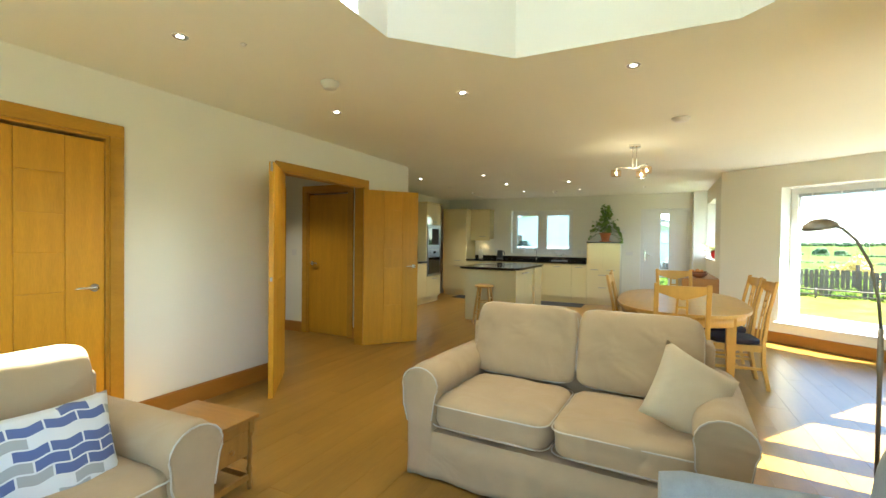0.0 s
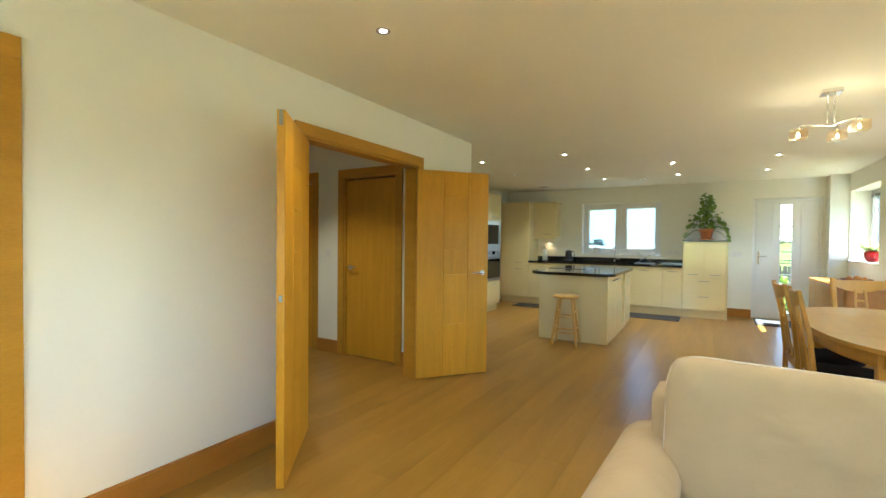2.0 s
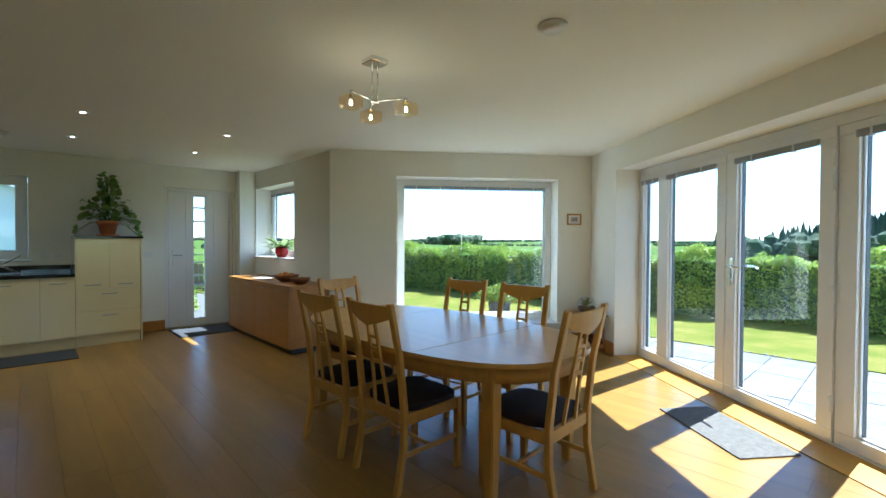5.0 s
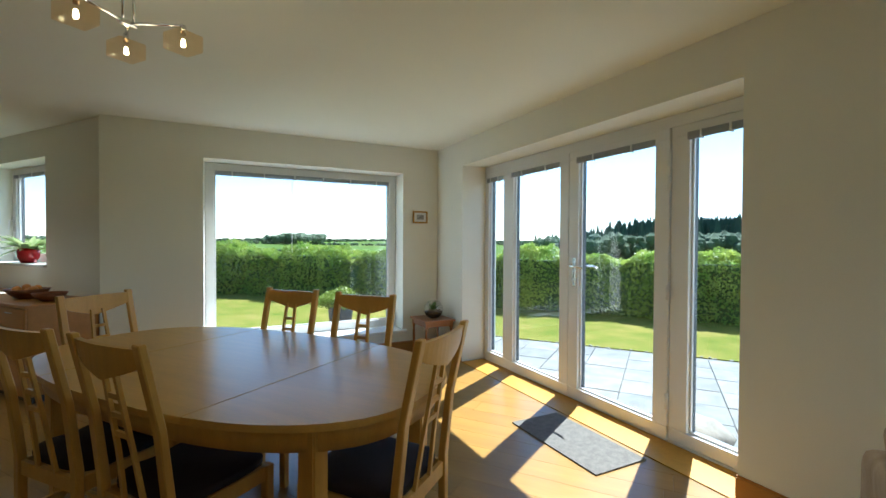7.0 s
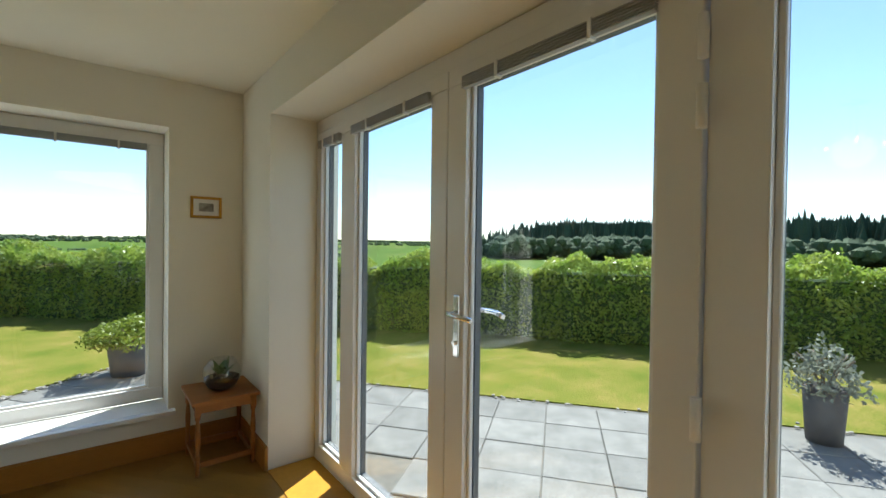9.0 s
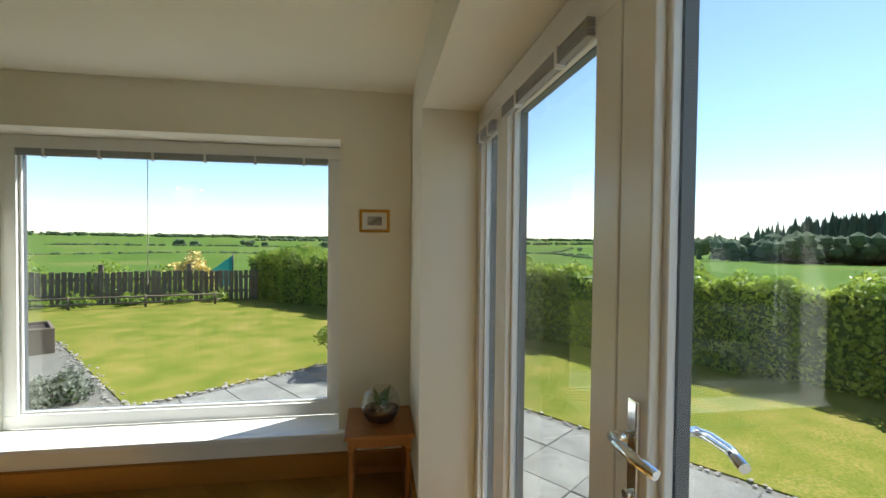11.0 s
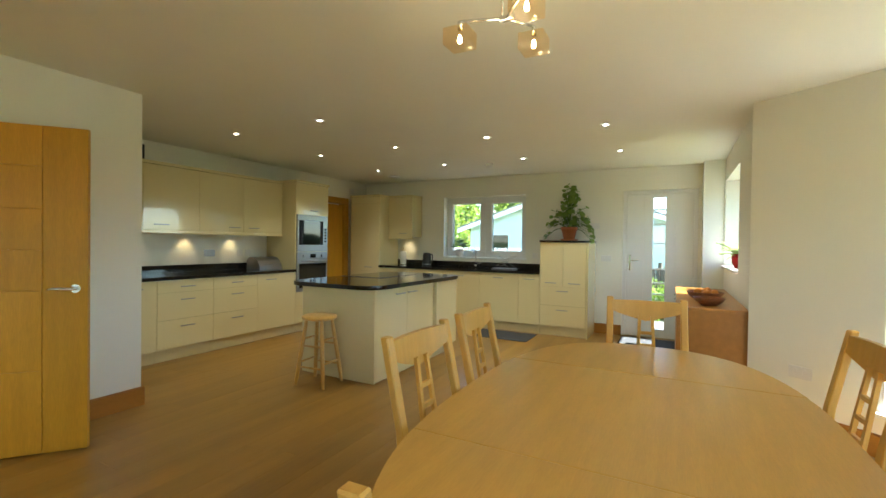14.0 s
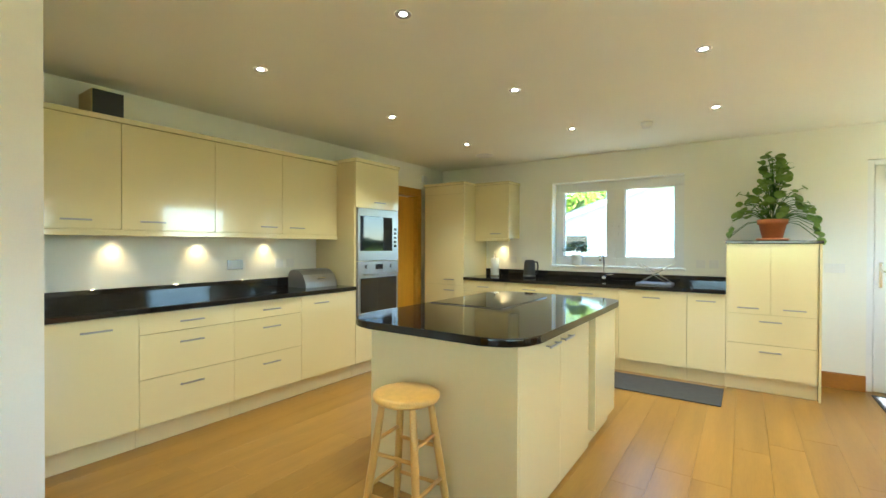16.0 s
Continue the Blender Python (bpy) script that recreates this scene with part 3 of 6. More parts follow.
# entrance door in the kitchen wall
ed = thing("door_8", "white entrance door with a narrow glazed strip", "door", M_BACK @ pose(4.68, 0, 0), kind="structure")
EW = 0.96
for x0, x1 in ((0.002, 0.05), (EW - 0.05, EW - 0.002)):
    bar(ed, x0, x1, 0.0, 2.108, 0.03, 0.10)
bar(ed, 0.05, EW - 0.05, 2.06, 2.108, 0.03, 0.10)
gx0, gx1 = 0.40, 0.56
for x0, x1 in ((0.052, gx0), (gx1, EW - 0.052)):
    quick("panel", UPVC, ed, x0, x1, 0.042, 0.09, 0.004, 2.058, bev=0.002)
for x0, x1 in ((0.058, 0.28), (0.287, gx0 - 0.006), (gx1 + 0.006, 0.673), (0.68, EW - 0.058)):
    quick("facing_board", UPVC, ed, x0, x1, 0.036, 0.0415, 0.01, 2.052, bev=0.002)
zz = [0.12, 0.62, 0.78, 0.985, 1.35, 1.62, 1.83, 2.0]
quick("rail", UPVC, ed, gx0, gx1, 0.04, 0.09, 0.004, zz[0], bev=0.003)
quick("rail", UPVC, ed, gx0, gx1, 0.04, 0.09, zz[-1], 2.056, bev=0.003)
for z in zz[1:-1]:
    quick("glazing_bar", UPVC, ed, gx0, gx1, 0.045, 0.085, z - 0.011, z + 0.011, bev=0.002)
quick("pane", GLASS, ed, gx0, gx1, 0.062, 0.068, zz[0], zz[-1], shadow=False)
bm = bmesh.new()
box(bm, 0.085, 0.112, 0.03, 0.04, 0.95, 1.18, 0.003)
rod(bm, (0.098, 0.035, 1.10), (0.098, -0.015, 1.10), 0.009)
tube(bm, [(0.098, -0.012, 1.10), (0.13, -0.02, 1.10), (0.22, -0.015, 1.095)], 0.009)
part("handle", bm, CHROME, ed, "chrome lever handle")

# skirting
skirt("baseboard", M_LEFT, 0, 2.625)
skirt("baseboard", M_LEFT, 3.575, 4.925)
skirt("baseboard", M_LEFT, 6.455, 7.47 + 0.018)
skirt("baseboard", pose(XL + 0.018, YK, 0, 0, 0, 180), 0, 0.5)
skirt("baseboard", M_BACK, 4.30, 4.68)
skirt("baseboard", M_BAY, 0.0, UW - ub)
skirt("baseboard", M_PAT, 0.0, VW - 6.62)
skirt("baseboard", M_PAT, VW - 3.72, VW - 3.06)
skirt("baseboard", M_SIDE, 0.21, YB - 8.1)
skirt("baseboard", pose(-6.2, 5.03, 0), 0, 0.775)
skirt("baseboard", pose(-6.2, 5.03, 0), 1.655, 1.985)
skirt("baseboard", pose(-6.2, 5.03, 0), 2.895, 3.1)


# ---------- kitchen ----------
def pull(parent, x, y, z, w=0.16):
    bm = bmesh.new()
    box(bm, x - w / 2, x + w / 2, y - 0.034, y - 0.026, z - 0.006, z + 0.006, 0.003, 2)
    for s in (-1, 1):
        rod(bm, (x + s * (w / 2 - 0.02), y - 0.03, z), (x + s * (w / 2 - 0.02), y, z), 0.004, seg=8)
    return part("handle", bm, STEEL, parent, "brushed steel bar handle")


def unit(name, label, m, w, d, z0, z1, fronts, plinth=0.0, group="kitchen units", feet=None, side=0.0):
    """A kitchen unit, front at local y = 0, body to +y. fronts: (x0, x1, z0, z1, handle x, handle z)."""
    ob = thing(name, label, "kitchen cabinet", m, group)
    quick("body", CREAM, ob, 0.001, w - 0.001, 0.020, d, z0, z1, bev=0.001)
    if plinth:
        quick("plinth", CREAM, ob, 0.001, w - 0.001, 0.06, 0.08, 0, plinth)
    for x0, x1, a, b, hx, hz in fronts:
        big = (b - a) > 0.4
        f = quick("door" if big else "drawer_front", CREAM, ob, x0 + 0.0015, x1 - 0.0015, 0.0, 0.019, a + 0.0015, b - 0.0015, bev=0.002, seg=2)
        if hx is not None:
            pull(f, hx, 0.0, hz)
    return ob


XF = -4.0
M_RUN = pose(XF, 0, 0, 0, 0, 90)           # local x = world y, body towards the wall
ZT = 0.875
runs = [5.90, 6.57, 7.20, 7.81, 8.45]
unit("base_unit", "cream gloss base cabinet with a steel handle", M_RUN @ pose(runs[0], 0, 0), 0.67, 0.6, 0.13, ZT,
     [(0, 0.67, 0.14, ZT - 0.005, 0.44, 0.80)], 0.13)
for a, b in ((runs[1], runs[2]), (runs[2], runs[3])):
    w = b - a
    unit("drawer_unit", "cream gloss three-drawer base unit", M_RUN @ pose(a, 0, 0), w, 0.6, 0.13, ZT,
         [(0, w, 0.735, ZT - 0.005, w / 2, 0.80), (0, w, 0.445, 0.735, w / 2, 0.66), (0, w, 0.14, 0.445, w / 2, 0.37)], 0.13)
w = runs[4] - runs[3]
unit("base_unit", "cream gloss base cabinet with a steel handle", M_RUN @ pose(runs[3], 0, 0), w, 0.6, 0.13, ZT,
     [(0, w, 0.14, ZT - 0.005, 0.20, 0.80)], 0.13)
bm = bmesh.new()
box(bm, 5.88, 8.449, -0.02, 0.598, ZT, 0.912, 0.004, 2)
box(bm, 5.88, 8.449, 0.578, 0.598, 0.9125, 1.0, 0.002)
tagged(part("worktop", bm, GRAN, m=M_RUN), "polished black granite worktop with upstand", "worktop")
# wall units
M_WU = pose(-4.27, 0, 0, 0, 0, 90)
wus = [5.90, 6.57, 7.20, 7.81, 8.45]
for i, (a, b) in enumerate(zip(wus, wus[1:])):
    w = b - a
    unit("wall_unit", "cream gloss wall cabinet with a steel handle", M_WU @ pose(a, 0, 0), w, 0.328, 1.415, 2.13,
         [(0, w, 1.42, 2.13, [0.42, 0.18, 0.46, 0.14][i], 1.475)], group="wall units")
bm = bmesh.new()
box(bm, 5.885, 8.449, -0.016, 0.328, 2.1305, 2.165, 0.004)
tagged(part("cornice", bm, CREAM, m=M_WU), "cream cornice along the wall cabinets", "cornice")
bm = bmesh.new()
box(bm, 5.885, 8.449, -0.012, 0.02, 1.375, 1.4145, 0.004)
tagged(part("pelmet", bm, CREAM, m=M_WU), "cream light pelmet under the wall cabinets", "pelmet")
# oven tower
w = 0.65
tw = unit("oven_tower", "cream gloss tall unit with built-in ovens", M_RUN @ pose(8.452, 0, 0), w, 0.598, 0.13, 2.15,
          [(0, w, 1.70, 2.15, w / 2, 1.76), (0, w, 0.14, 0.58, w / 2, 0.52)], 0.13)
quick("cornice", CREAM, tw, -0.01, w + 0.01, -0.016, 0.598, 2.1505, 2.185, bev=0.004)


def oven(name, label, z0, z1, m, micro=False):
    ob = thing(name, label, "oven", m)
    quick("fascia", STEEL, ob, 0.02, 0.63, -0.012, 0.018, z0, z1, bev=0.003, label="brushed steel fascia")
    if micro:
        quick("window", DGLASS, ob, 0.05, 0.53, -0.016, -0.011, z0 + 0.10, z1 - 0.08, bev=0.002, label="black glass door window")
        bm = bmesh.new()
        for i in range(5):
            box(bm, 0.555, 0.60, -0.016, -0.0115, z0 + 0.14 + i * 0.045, z0 + 0.165 + i * 0.045, 0.002)
        part("buttons", bm, DGLASS, ob, "dark buttons")
    else:
        quick("window", DGLASS, ob, 0.055, 0.595, -0.020, -0.011, z0 + 0.05, z1 - 0.17, bev=0.003, label="black glass oven door")
        bm = bmesh.new()
        rod(bm, (0.07, -0.05, z1 - 0.13), (0.58, -0.05, z1 - 0.13), 0.009)
        for x in (0.10, 0.55):
            rod(bm, (x, -0.05, z1 - 0.13), (x, -0.01, z1 - 0.13), 0.006)
        part("handle", bm, STEEL, ob, "steel bar handle")
        for x in (0.14, 0.51):
            bm = bmesh.new()
            rod(bm, (x, -0.012, z1 - 0.055), (x, -0.035, z1 - 0.055), 0.022, 0.019, seg=20)
            part("knob", bm, STEEL, ob, "steel control knob")
        quick("display", DGLASS, ob, 0.27, 0.38, -0.016, -0.0115, z1 - 0.085, z1 - 0.03, bev=0.002, label="dark clock display")
    return ob


oven("microwave", "built-in steel microwave oven with a black window", 1.16, 1.695, M_RUN @ pose(8.452, 0, 0), True)
oven("wall_oven", "built-in steel oven with a black glass door", 0.585, 1.155, M_RUN @ pose(8.452, 0, 0))

# back run
M_BK = pose(0, 10.22, 0)
fr = unit("fridge_cabinet", "tall cream gloss fridge cabinet", M_BK @ pose(-4.48, 0, 0), 0.64, 0.605, 0.13, 2.12,
          [(0, 0.64, 2.0, 2.12, None, 0), (0, 0.64, 0.80, 2.0, 0.42, 0.87), (0, 0.64, 0.14, 0.80, 0.42, 0.73)], 0.13)
quick("cornice", CREAM, fr, -0.01, 0.65, -0.016, 0.605, 2.1205, 2.155, bev=0.004)
bx = [-3.838, -3.24, -2.60, -1.92, -1.29, -0.972]
for i, (a, b) in enumerate(zip(bx, bx[1:])):
    w = b - a
    fr_ = [(0, w, 0.735, ZT - 0.005, w / 2, 0.80), (0, w, 0.445, 0.735, w / 2, 0.66), (0, w, 0.14, 0.445, w / 2, 0.37)] if i < 1 else \
        [(0, w, 0.14, ZT - 0.005, w / 2, 0.80)]
    unit("drawer_unit" if i < 1 else "base_unit", "cream gloss three-drawer base unit" if i < 1 else "cream gloss base cabinet with a steel handle",
         M_BK @ pose(a, 0, 0), w, 0.6, 0.13, ZT, fr_, 0.13)
SKX0, SKX1, SKY0, SKY1 = -2.42, -1.98, 10.34, 10.66
bm = bmesh.new()
for a in ((-3.838, SKX0, 10.20, 10.828), (SKX1, -0.972, 10.20, 10.828), (SKX0, SKX1, 10.20, SKY0), (SKX0, SKX1, SKY1, 10.828)):
    box(bm, a[0], a[1], a[2], a[3], ZT, 0.912)
box(bm, -3.838, -0.972, 10.808, 10.828, 0.9125, 1.0, 0.002)
tagged(part("worktop", bm, GRAN), "polished black granite worktop along the window wall", "worktop")
sk = thing("sink", "steel undermount sink below the window", "sink", pose(0, 0, 0))
bm = bmesh.new()
for a in ((SKX0, SKX1, SKY0, SKY1, 0.72, 0.725), (SKX0, SKX0 + 0.004, SKY0, SKY1, 0.725, 0.874), (SKX1 - 0.004, SKX1, SKY0, SKY1, 0.725, 0.874),
          (SKX0 + 0.004, SKX1 - 0.004, SKY0, SKY0 + 0.004, 0.725, 0.874), (SKX0 + 0.004, SKX1 - 0.004, SKY1 - 0.004, SKY1, 0.725, 0.874)):
    box(bm, *a)
part("bowl", bm, STEEL, sk)
bm = bmesh.new()
rod(bm, (-2.20, 10.71, 0.912), (-2.20, 10.71, 0.96), 0.024)
tube(bm, [(-2.20, 10.71, 0.95), (-2.20, 10.71, 1.12), (-2.20, 10.69, 1.19), (-2.20, 10.63, 1.22), (-2.20, 10.57, 1.20), (-2.20, 10.54, 1.15)], 0.012, 10)
tube(bm, [(-2.18, 10.71, 0.975), (-2.14, 10.70, 0.985), (-2.09, 10.69, 0.99)], 0.008)
tagged(part("tap", bm, CHROME), "chrome mixer tap behind the sink", "tap")
unit("wall_unit", "cream gloss wall cabinet beside the fridge", pose(-3.836, 10.50, 0), 0.50, 0.328, 1.415, 2.12,
     [(0, 0.50, 1.42, 2.12, 0.32, 1.475)], group="wall units")
bm = bmesh.new()
box(bm, -3.836, -3.325, 10.485, 10.828, 2.1205, 2.155, 0.004)
tagged(part("cornice", bm, CREAM), "cream cornice over the wall cabinet", "cornice")
bm = bmesh.new()
box(bm, -3.836, -3.325, 10.488, 10.53, 1.375, 1.4145, 0.004)
tagged(part("pelmet", bm, CREAM), "cream pelmet under the wall cabinet", "pelmet")
# dresser unit
w = 0.66
dr = unit("dresser_unit", "cream gloss cupboard and drawers with a black top", M_BK @ pose(-0.970, 0, 0), w, 0.608, 0.13, 1.345,
          [(0.01, w / 2, 0.71, 1.345, w / 4, 0.765), (w / 2, w - 0.01, 0.71, 1.345, 3 * w / 4, 0.765),
           (0.01, w - 0.01, 0.44, 0.71, w / 2, 0.65), (0.01, w - 0.01, 0.15, 0.44, w / 2, 0.38)], 0.13)
quick("side_panel", CREAM, dr, w, w + 0.018, -0.002, 0.608, 0, 1.345)
quick("side_panel", CREAM, dr, -0.0005, 0.0095, -0.002, 0.019, 0, 1.345)
quick("top", GRAN, dr, -0.008, w + 0.026, -0.02, 0.608, 1.3455, 1.372, bev=0.004)

# island
IX0, IX1, IY0, IY1 = -2.56, -1.66, 7.20, 8.88
isl = thing("kitchen_island", "cream gloss kitchen island with cupboard doors", "kitchen island", pose(0, 0, 0))
quick("body", CREAM, isl, IX0 + 0.02, IX1 - 0.02, IY0, IY1 - 0.06, 0.0, ZT, bev=0.002)
quick("end_panel", CREAM, isl, IX0, IX1, IY0 - 0.02, IY0 - 0.0005, 0.0, ZT, bev=0.002)
dx = IX1 - 0.0195
for a, b, hy in ((7.203, 7.73, 7.66), (7.733, 8.26, 7.80)):
    f = quick("door", CREAM, isl, dx, dx + 0.019, a, b, 0.01, ZT - 0.005, bev=0.002, seg=2)
    bm = bmesh.new()
    box(bm, dx + 0.045, dx + 0.053, hy - 0.16 + (0.08 if hy > 7.7 else 0), hy + (0.08 if hy > 7.7 else 0), 0.80, 0.812, 0.003, 2)
    for q in (0.02, 0.14):
        yy = hy - 0.16 + (0.08 if hy > 7.7 else 0) + q
        rod(bm, (dx + 0.019, yy, 0.806), (dx + 0.05, yy, 0.806), 0.004, seg=8)
    part("handle", bm, STEEL, f, "brushed steel bar handle")
quick("end_cupboard", CREAM, isl, dx - 0.01, dx + 0.05, 8.31, IY1 - 0.06, 0.10, ZT - 0.004, bev=0.003)
R = 0.20
pts = []
TX0, TX1, TY0, TY1 = -2.68, -1.585, 7.06, 8.92
for cx, cy, a0 in ((TX1 - R, TY0 + R, -90), (TX1 - R, TY1 - R, 0), (TX0 + R, TY1 - R, 90), (TX0 + R, TY0 + R, 180)):
    for k in range(9):
        a = radians(a0 + k * 90 / 8)
        pts.append((cx + R * math.cos(a), cy + R * math.sin(a)))
bm = bmesh.new()
prism(bm, pts, ZT + 0.0005, 0.915, 0.010, 3)
tagged(part("island_worktop", bm, GRAN), "polished black granite island top with rounded corners", "worktop")
hob = thing("hob", "flush black glass induction hob", "hob", pose(-2.36, 8.26, 0.915))
quick("glass", DGLASS, hob, -0.29, 0.26, -0.39, 0.39, 0.0005, 0.006, bev=0.002)
quick("edge", STEEL, hob, -0.294, 0.264, -0.394, 0.394, 0.0002, 0.003, label="steel edge trim")


# ---------- dining furniture ----------
def dining_chair(m):
    """High-backed beech chair; local +y is forward, seat centre over the origin."""
    ob = thing("dining_chair", "beech dining chair with a dark padded seat and ladder-slat back", "chair", m, "chairs round the dining table")
    W, D, SH = 0.43, 0.42, 0.43
    for s in (-1, 1):
        bm = bmesh.new()
        xs = s * (W / 2 - 0.019)
        # back leg and post in one swept, square-section bar
        path = [(-D / 2 - 0.045, 0.0), (-D / 2, 0.25), (-D / 2, 0.44), (-D / 2 - 0.03, 0.71), (-D / 2 - 0.090, 0.99), (-D / 2 - 0.093, 1.005)]
        rings = []
        for k, (y, z) in enumerate(path):
            hw, hd = 0.019, (0.016 if z < 0.6 else 0.014)
            rings.append([bm.verts.new((xs + a * hw, y + b * hd, z)) for a, b in ((-1, -1), (1, -1), (1, 1), (-1, 1))])
        for a, b in zip(rings, rings[1:]):
            for i in range(4):
                bm.faces.new((a[i], a[(i + 1) % 4], b[(i + 1) % 4], b[i]))
        bm.faces.new(rings[0][::-1])
        bm.faces.new(rings[-1])
        bmesh.ops.bevel(bm, geom=bm.edges[:], offset=0.004, segments=1, affect="EDGES")
        part("back_post", bm, BEECH, ob)
        bm = bmesh.new()
        box(bm, xs - 0.019, xs + 0.019, D / 2 - 0.038, D / 2, 0, SH - 0.02, 0.004)
        part("front_leg", bm, BEECH, ob)
        bm = bmesh.new()
        box(bm, xs - 0.010, xs + 0.010, -D / 2 + 0.012, D / 2 - 0.036, SH - 0.08, SH - 0.02, 0.002)
        part("seat_rail", bm, BEECH, ob)
        bm = bmesh.new()
        box(bm, xs - 0.009, xs + 0.009, -D / 2 + 0.005, D / 2 - 0.036, 0.18, 0.205, 0.002)
        part("stretcher", bm, BEECH, ob)
    for y in (-D / 2 + 0.002, D / 2 - 0.020):
        quick("seat_rail", BEECH, ob, -W / 2 + 0.036, W / 2 - 0.036, y - 0.009, y + 0.011, SH - 0.08, SH - 0.02, bev=0.002)
    quick("stretcher", BEECH, ob, -W / 2 + 0.045, W / 2 - 0.045, -0.03, -0.01, 0.184, 0.202, bev=0.002)
    # curved top rail, deeper in the middle
    bm = bmesh.new()
    n = 12
    rows = []
    for i in range(n + 1):
        q = -1 + 2 * i / n
        x = q * (W / 2 - 0.036)
        yb = -D / 2 - 0.088 - 0.018 * (1 - q * q)
        zb = 0.925 - 0.055 * (1 - abs(q)) ** 0.8
        rows.append([bm.verts.new((x, yb + dy + (0.012 if z < 0.96 else 0), z)) for z, dy in ((0.988, -0.009), (0.988, 0.011), (zb, 0.011), (zb, -0.009))])
    for a, b in zip(rows, rows[1:]):
        for i in range(4):
            bm.faces.new((a[i], a[(i + 1) % 4], b[(i + 1) % 4], b[i])).smooth = False
    bm.faces.new(rows[0][::-1])
    bm.faces.new(rows[-1])
    part("top_rail", bm, BEECH, ob)
    ya = lambda z: -D / 2 - 0.0 - max(0.0, (z - 0.44)) * 0.17
    for xo, xi in ((-0.062, -0.033), (0.062, 0.033)):
        bm = bmesh.new()
        rings = []
        for z, x in ((SH - 0.03, xo), (0.60, xo * 0.75), (0.905, xi)):
            rings.append([bm.verts.new((x + a * 0.0085, ya(z) + b * 0.007, z)) for a, b in ((-1, -1), (1, -1), (1, 1), (-1, 1))])
        for a, b in zip(rings, rings[1:]):
            for i in range(4):
                bm.faces.new((a[i], a[(i + 1) % 4], b[(i + 1) % 4], b[i]))
        part("slat", bm, BEECH, ob)
    for z, hw in ((0.665, 0.038), (0.735, 0.035), (0.805, 0.033)):
        quick("rung", BEECH, ob, -hw, hw, ya(z) - 0.006, ya(z) + 0.006, z - 0.009, z + 0.009)
    bm = bmesh.new()
    cushion(bm, W - 0.012, D - 0.005, 0.055, (0, 0.004, SH + 0.003), k=0.22, puff=0.25, n=7)
    part("seat", bm, SEATF, ob, "dark cloth padded seat")
    return ob


ch = dining_chair(pose(0.245, 5.29, 0, 0, 0, -90))
for x, y, a in ((0.22, 5.86, -86), (1.065, 5.87, 95), (1.08, 5.28, 94), (0.655, 6.46, 188), (0.595, 4.67, 2)):
    copy_thing(ch, pose(x, y, 0, 0, 0, a))

tb = thing("dining_table", "oval beech extending dining table", "table", pose(0.635, 5.56, 0, 0, 0, 0))
TL, TW = 1.11, 0.605


def oval(a, b, e=2.6, n=72):
    pts = []
    for i in range(n):
        t = 2 * math.pi * i / n
        c, s = math.cos(t), math.sin(t)
        pts.append((a * math.copysign(abs(c) ** (2 / e), c), b * math.copysign(abs(s) ** (2 / e), s)))
    return pts


def clip(pts, nx, ny, c):
    """The part of a plan outline where nx x + ny y <= c."""
    out = []
    for i, p in enumerate(pts):
        q = pts[(i + 1) % len(pts)]
        dp, dq = nx * p[0] + ny * p[1] - c, nx * q[0] + ny * q[1] - c
        if dp <= 0:
            out.append(p)
        if (dp < 0 < dq) or (dq < 0 < dp):
            f = dp / (dp - dq)
            out.append((p[0] + f * (q[0] - p[0]), p[1] + f * (q[1] - p[1])))
    return out


full = oval(TW, TL)
for y0, y1 in ((-2, -0.485), (-0.4835, 0.4835), (0.485, 2)):
    bm = bmesh.new()
    prism(bm, clip(clip(full, 0, -1, -y0), 0, 1, y1), 0.716, 0.742, 0.004, 2)
    part("top_leaf", bm, BEECHT, tb)
inner, outer = oval(TW - 0.065, TL - 0.065), oval(TW - 0.045, TL - 0.045)
bm = bmesh.new()
n = len(inner)
rings = [[bm.verts.new((x, y, z)) for x, y in o] for o, z in ((outer, 0.63), (outer, 0.7155), (inner, 0.7155), (inner, 0.63))]
for k in range(4):
    a, b = rings[k], rings[(k + 1) % 4]
    for i in range(n):
        bm.faces.new((a[i], a[(i + 1) % n], b[(i + 1) % n], b[i])).smooth = True
part("apron", bm, BEECH, tb)
for sx, sy in ((-1, -1), (1, -1), (1, 1), (-1, 1)):
    bm = bmesh.new()
    cx, cy = sx * 0.36, sy * 0.86
    rings = [[bm.verts.new((cx + a * h, cy + b * h, z)) for a, b in ((-1, -1), (1, -1), (1, 1), (-1, 1))] for h, z in ((0.025, 0), (0.037, 0.45), (0.037, 0.715))]
    for a, b in zip(rings, rings[1:]):
        for i in range(4):
            bm.faces.new((a[i], a[(i + 1) % 4], b[(i + 1) % 4], b[i]))
    bm.faces.new(rings[0][::-1])
    bm.faces.new(rings[-1])
    bmesh.ops.bevel(bm, geom=[e for e in bm.edges if abs(e.verts[0].co.z - e.verts[1].co.z) > 0.1], offset=0.006, segments=2, affect="EDGES")
    part("leg", bm, BEECH, tb)

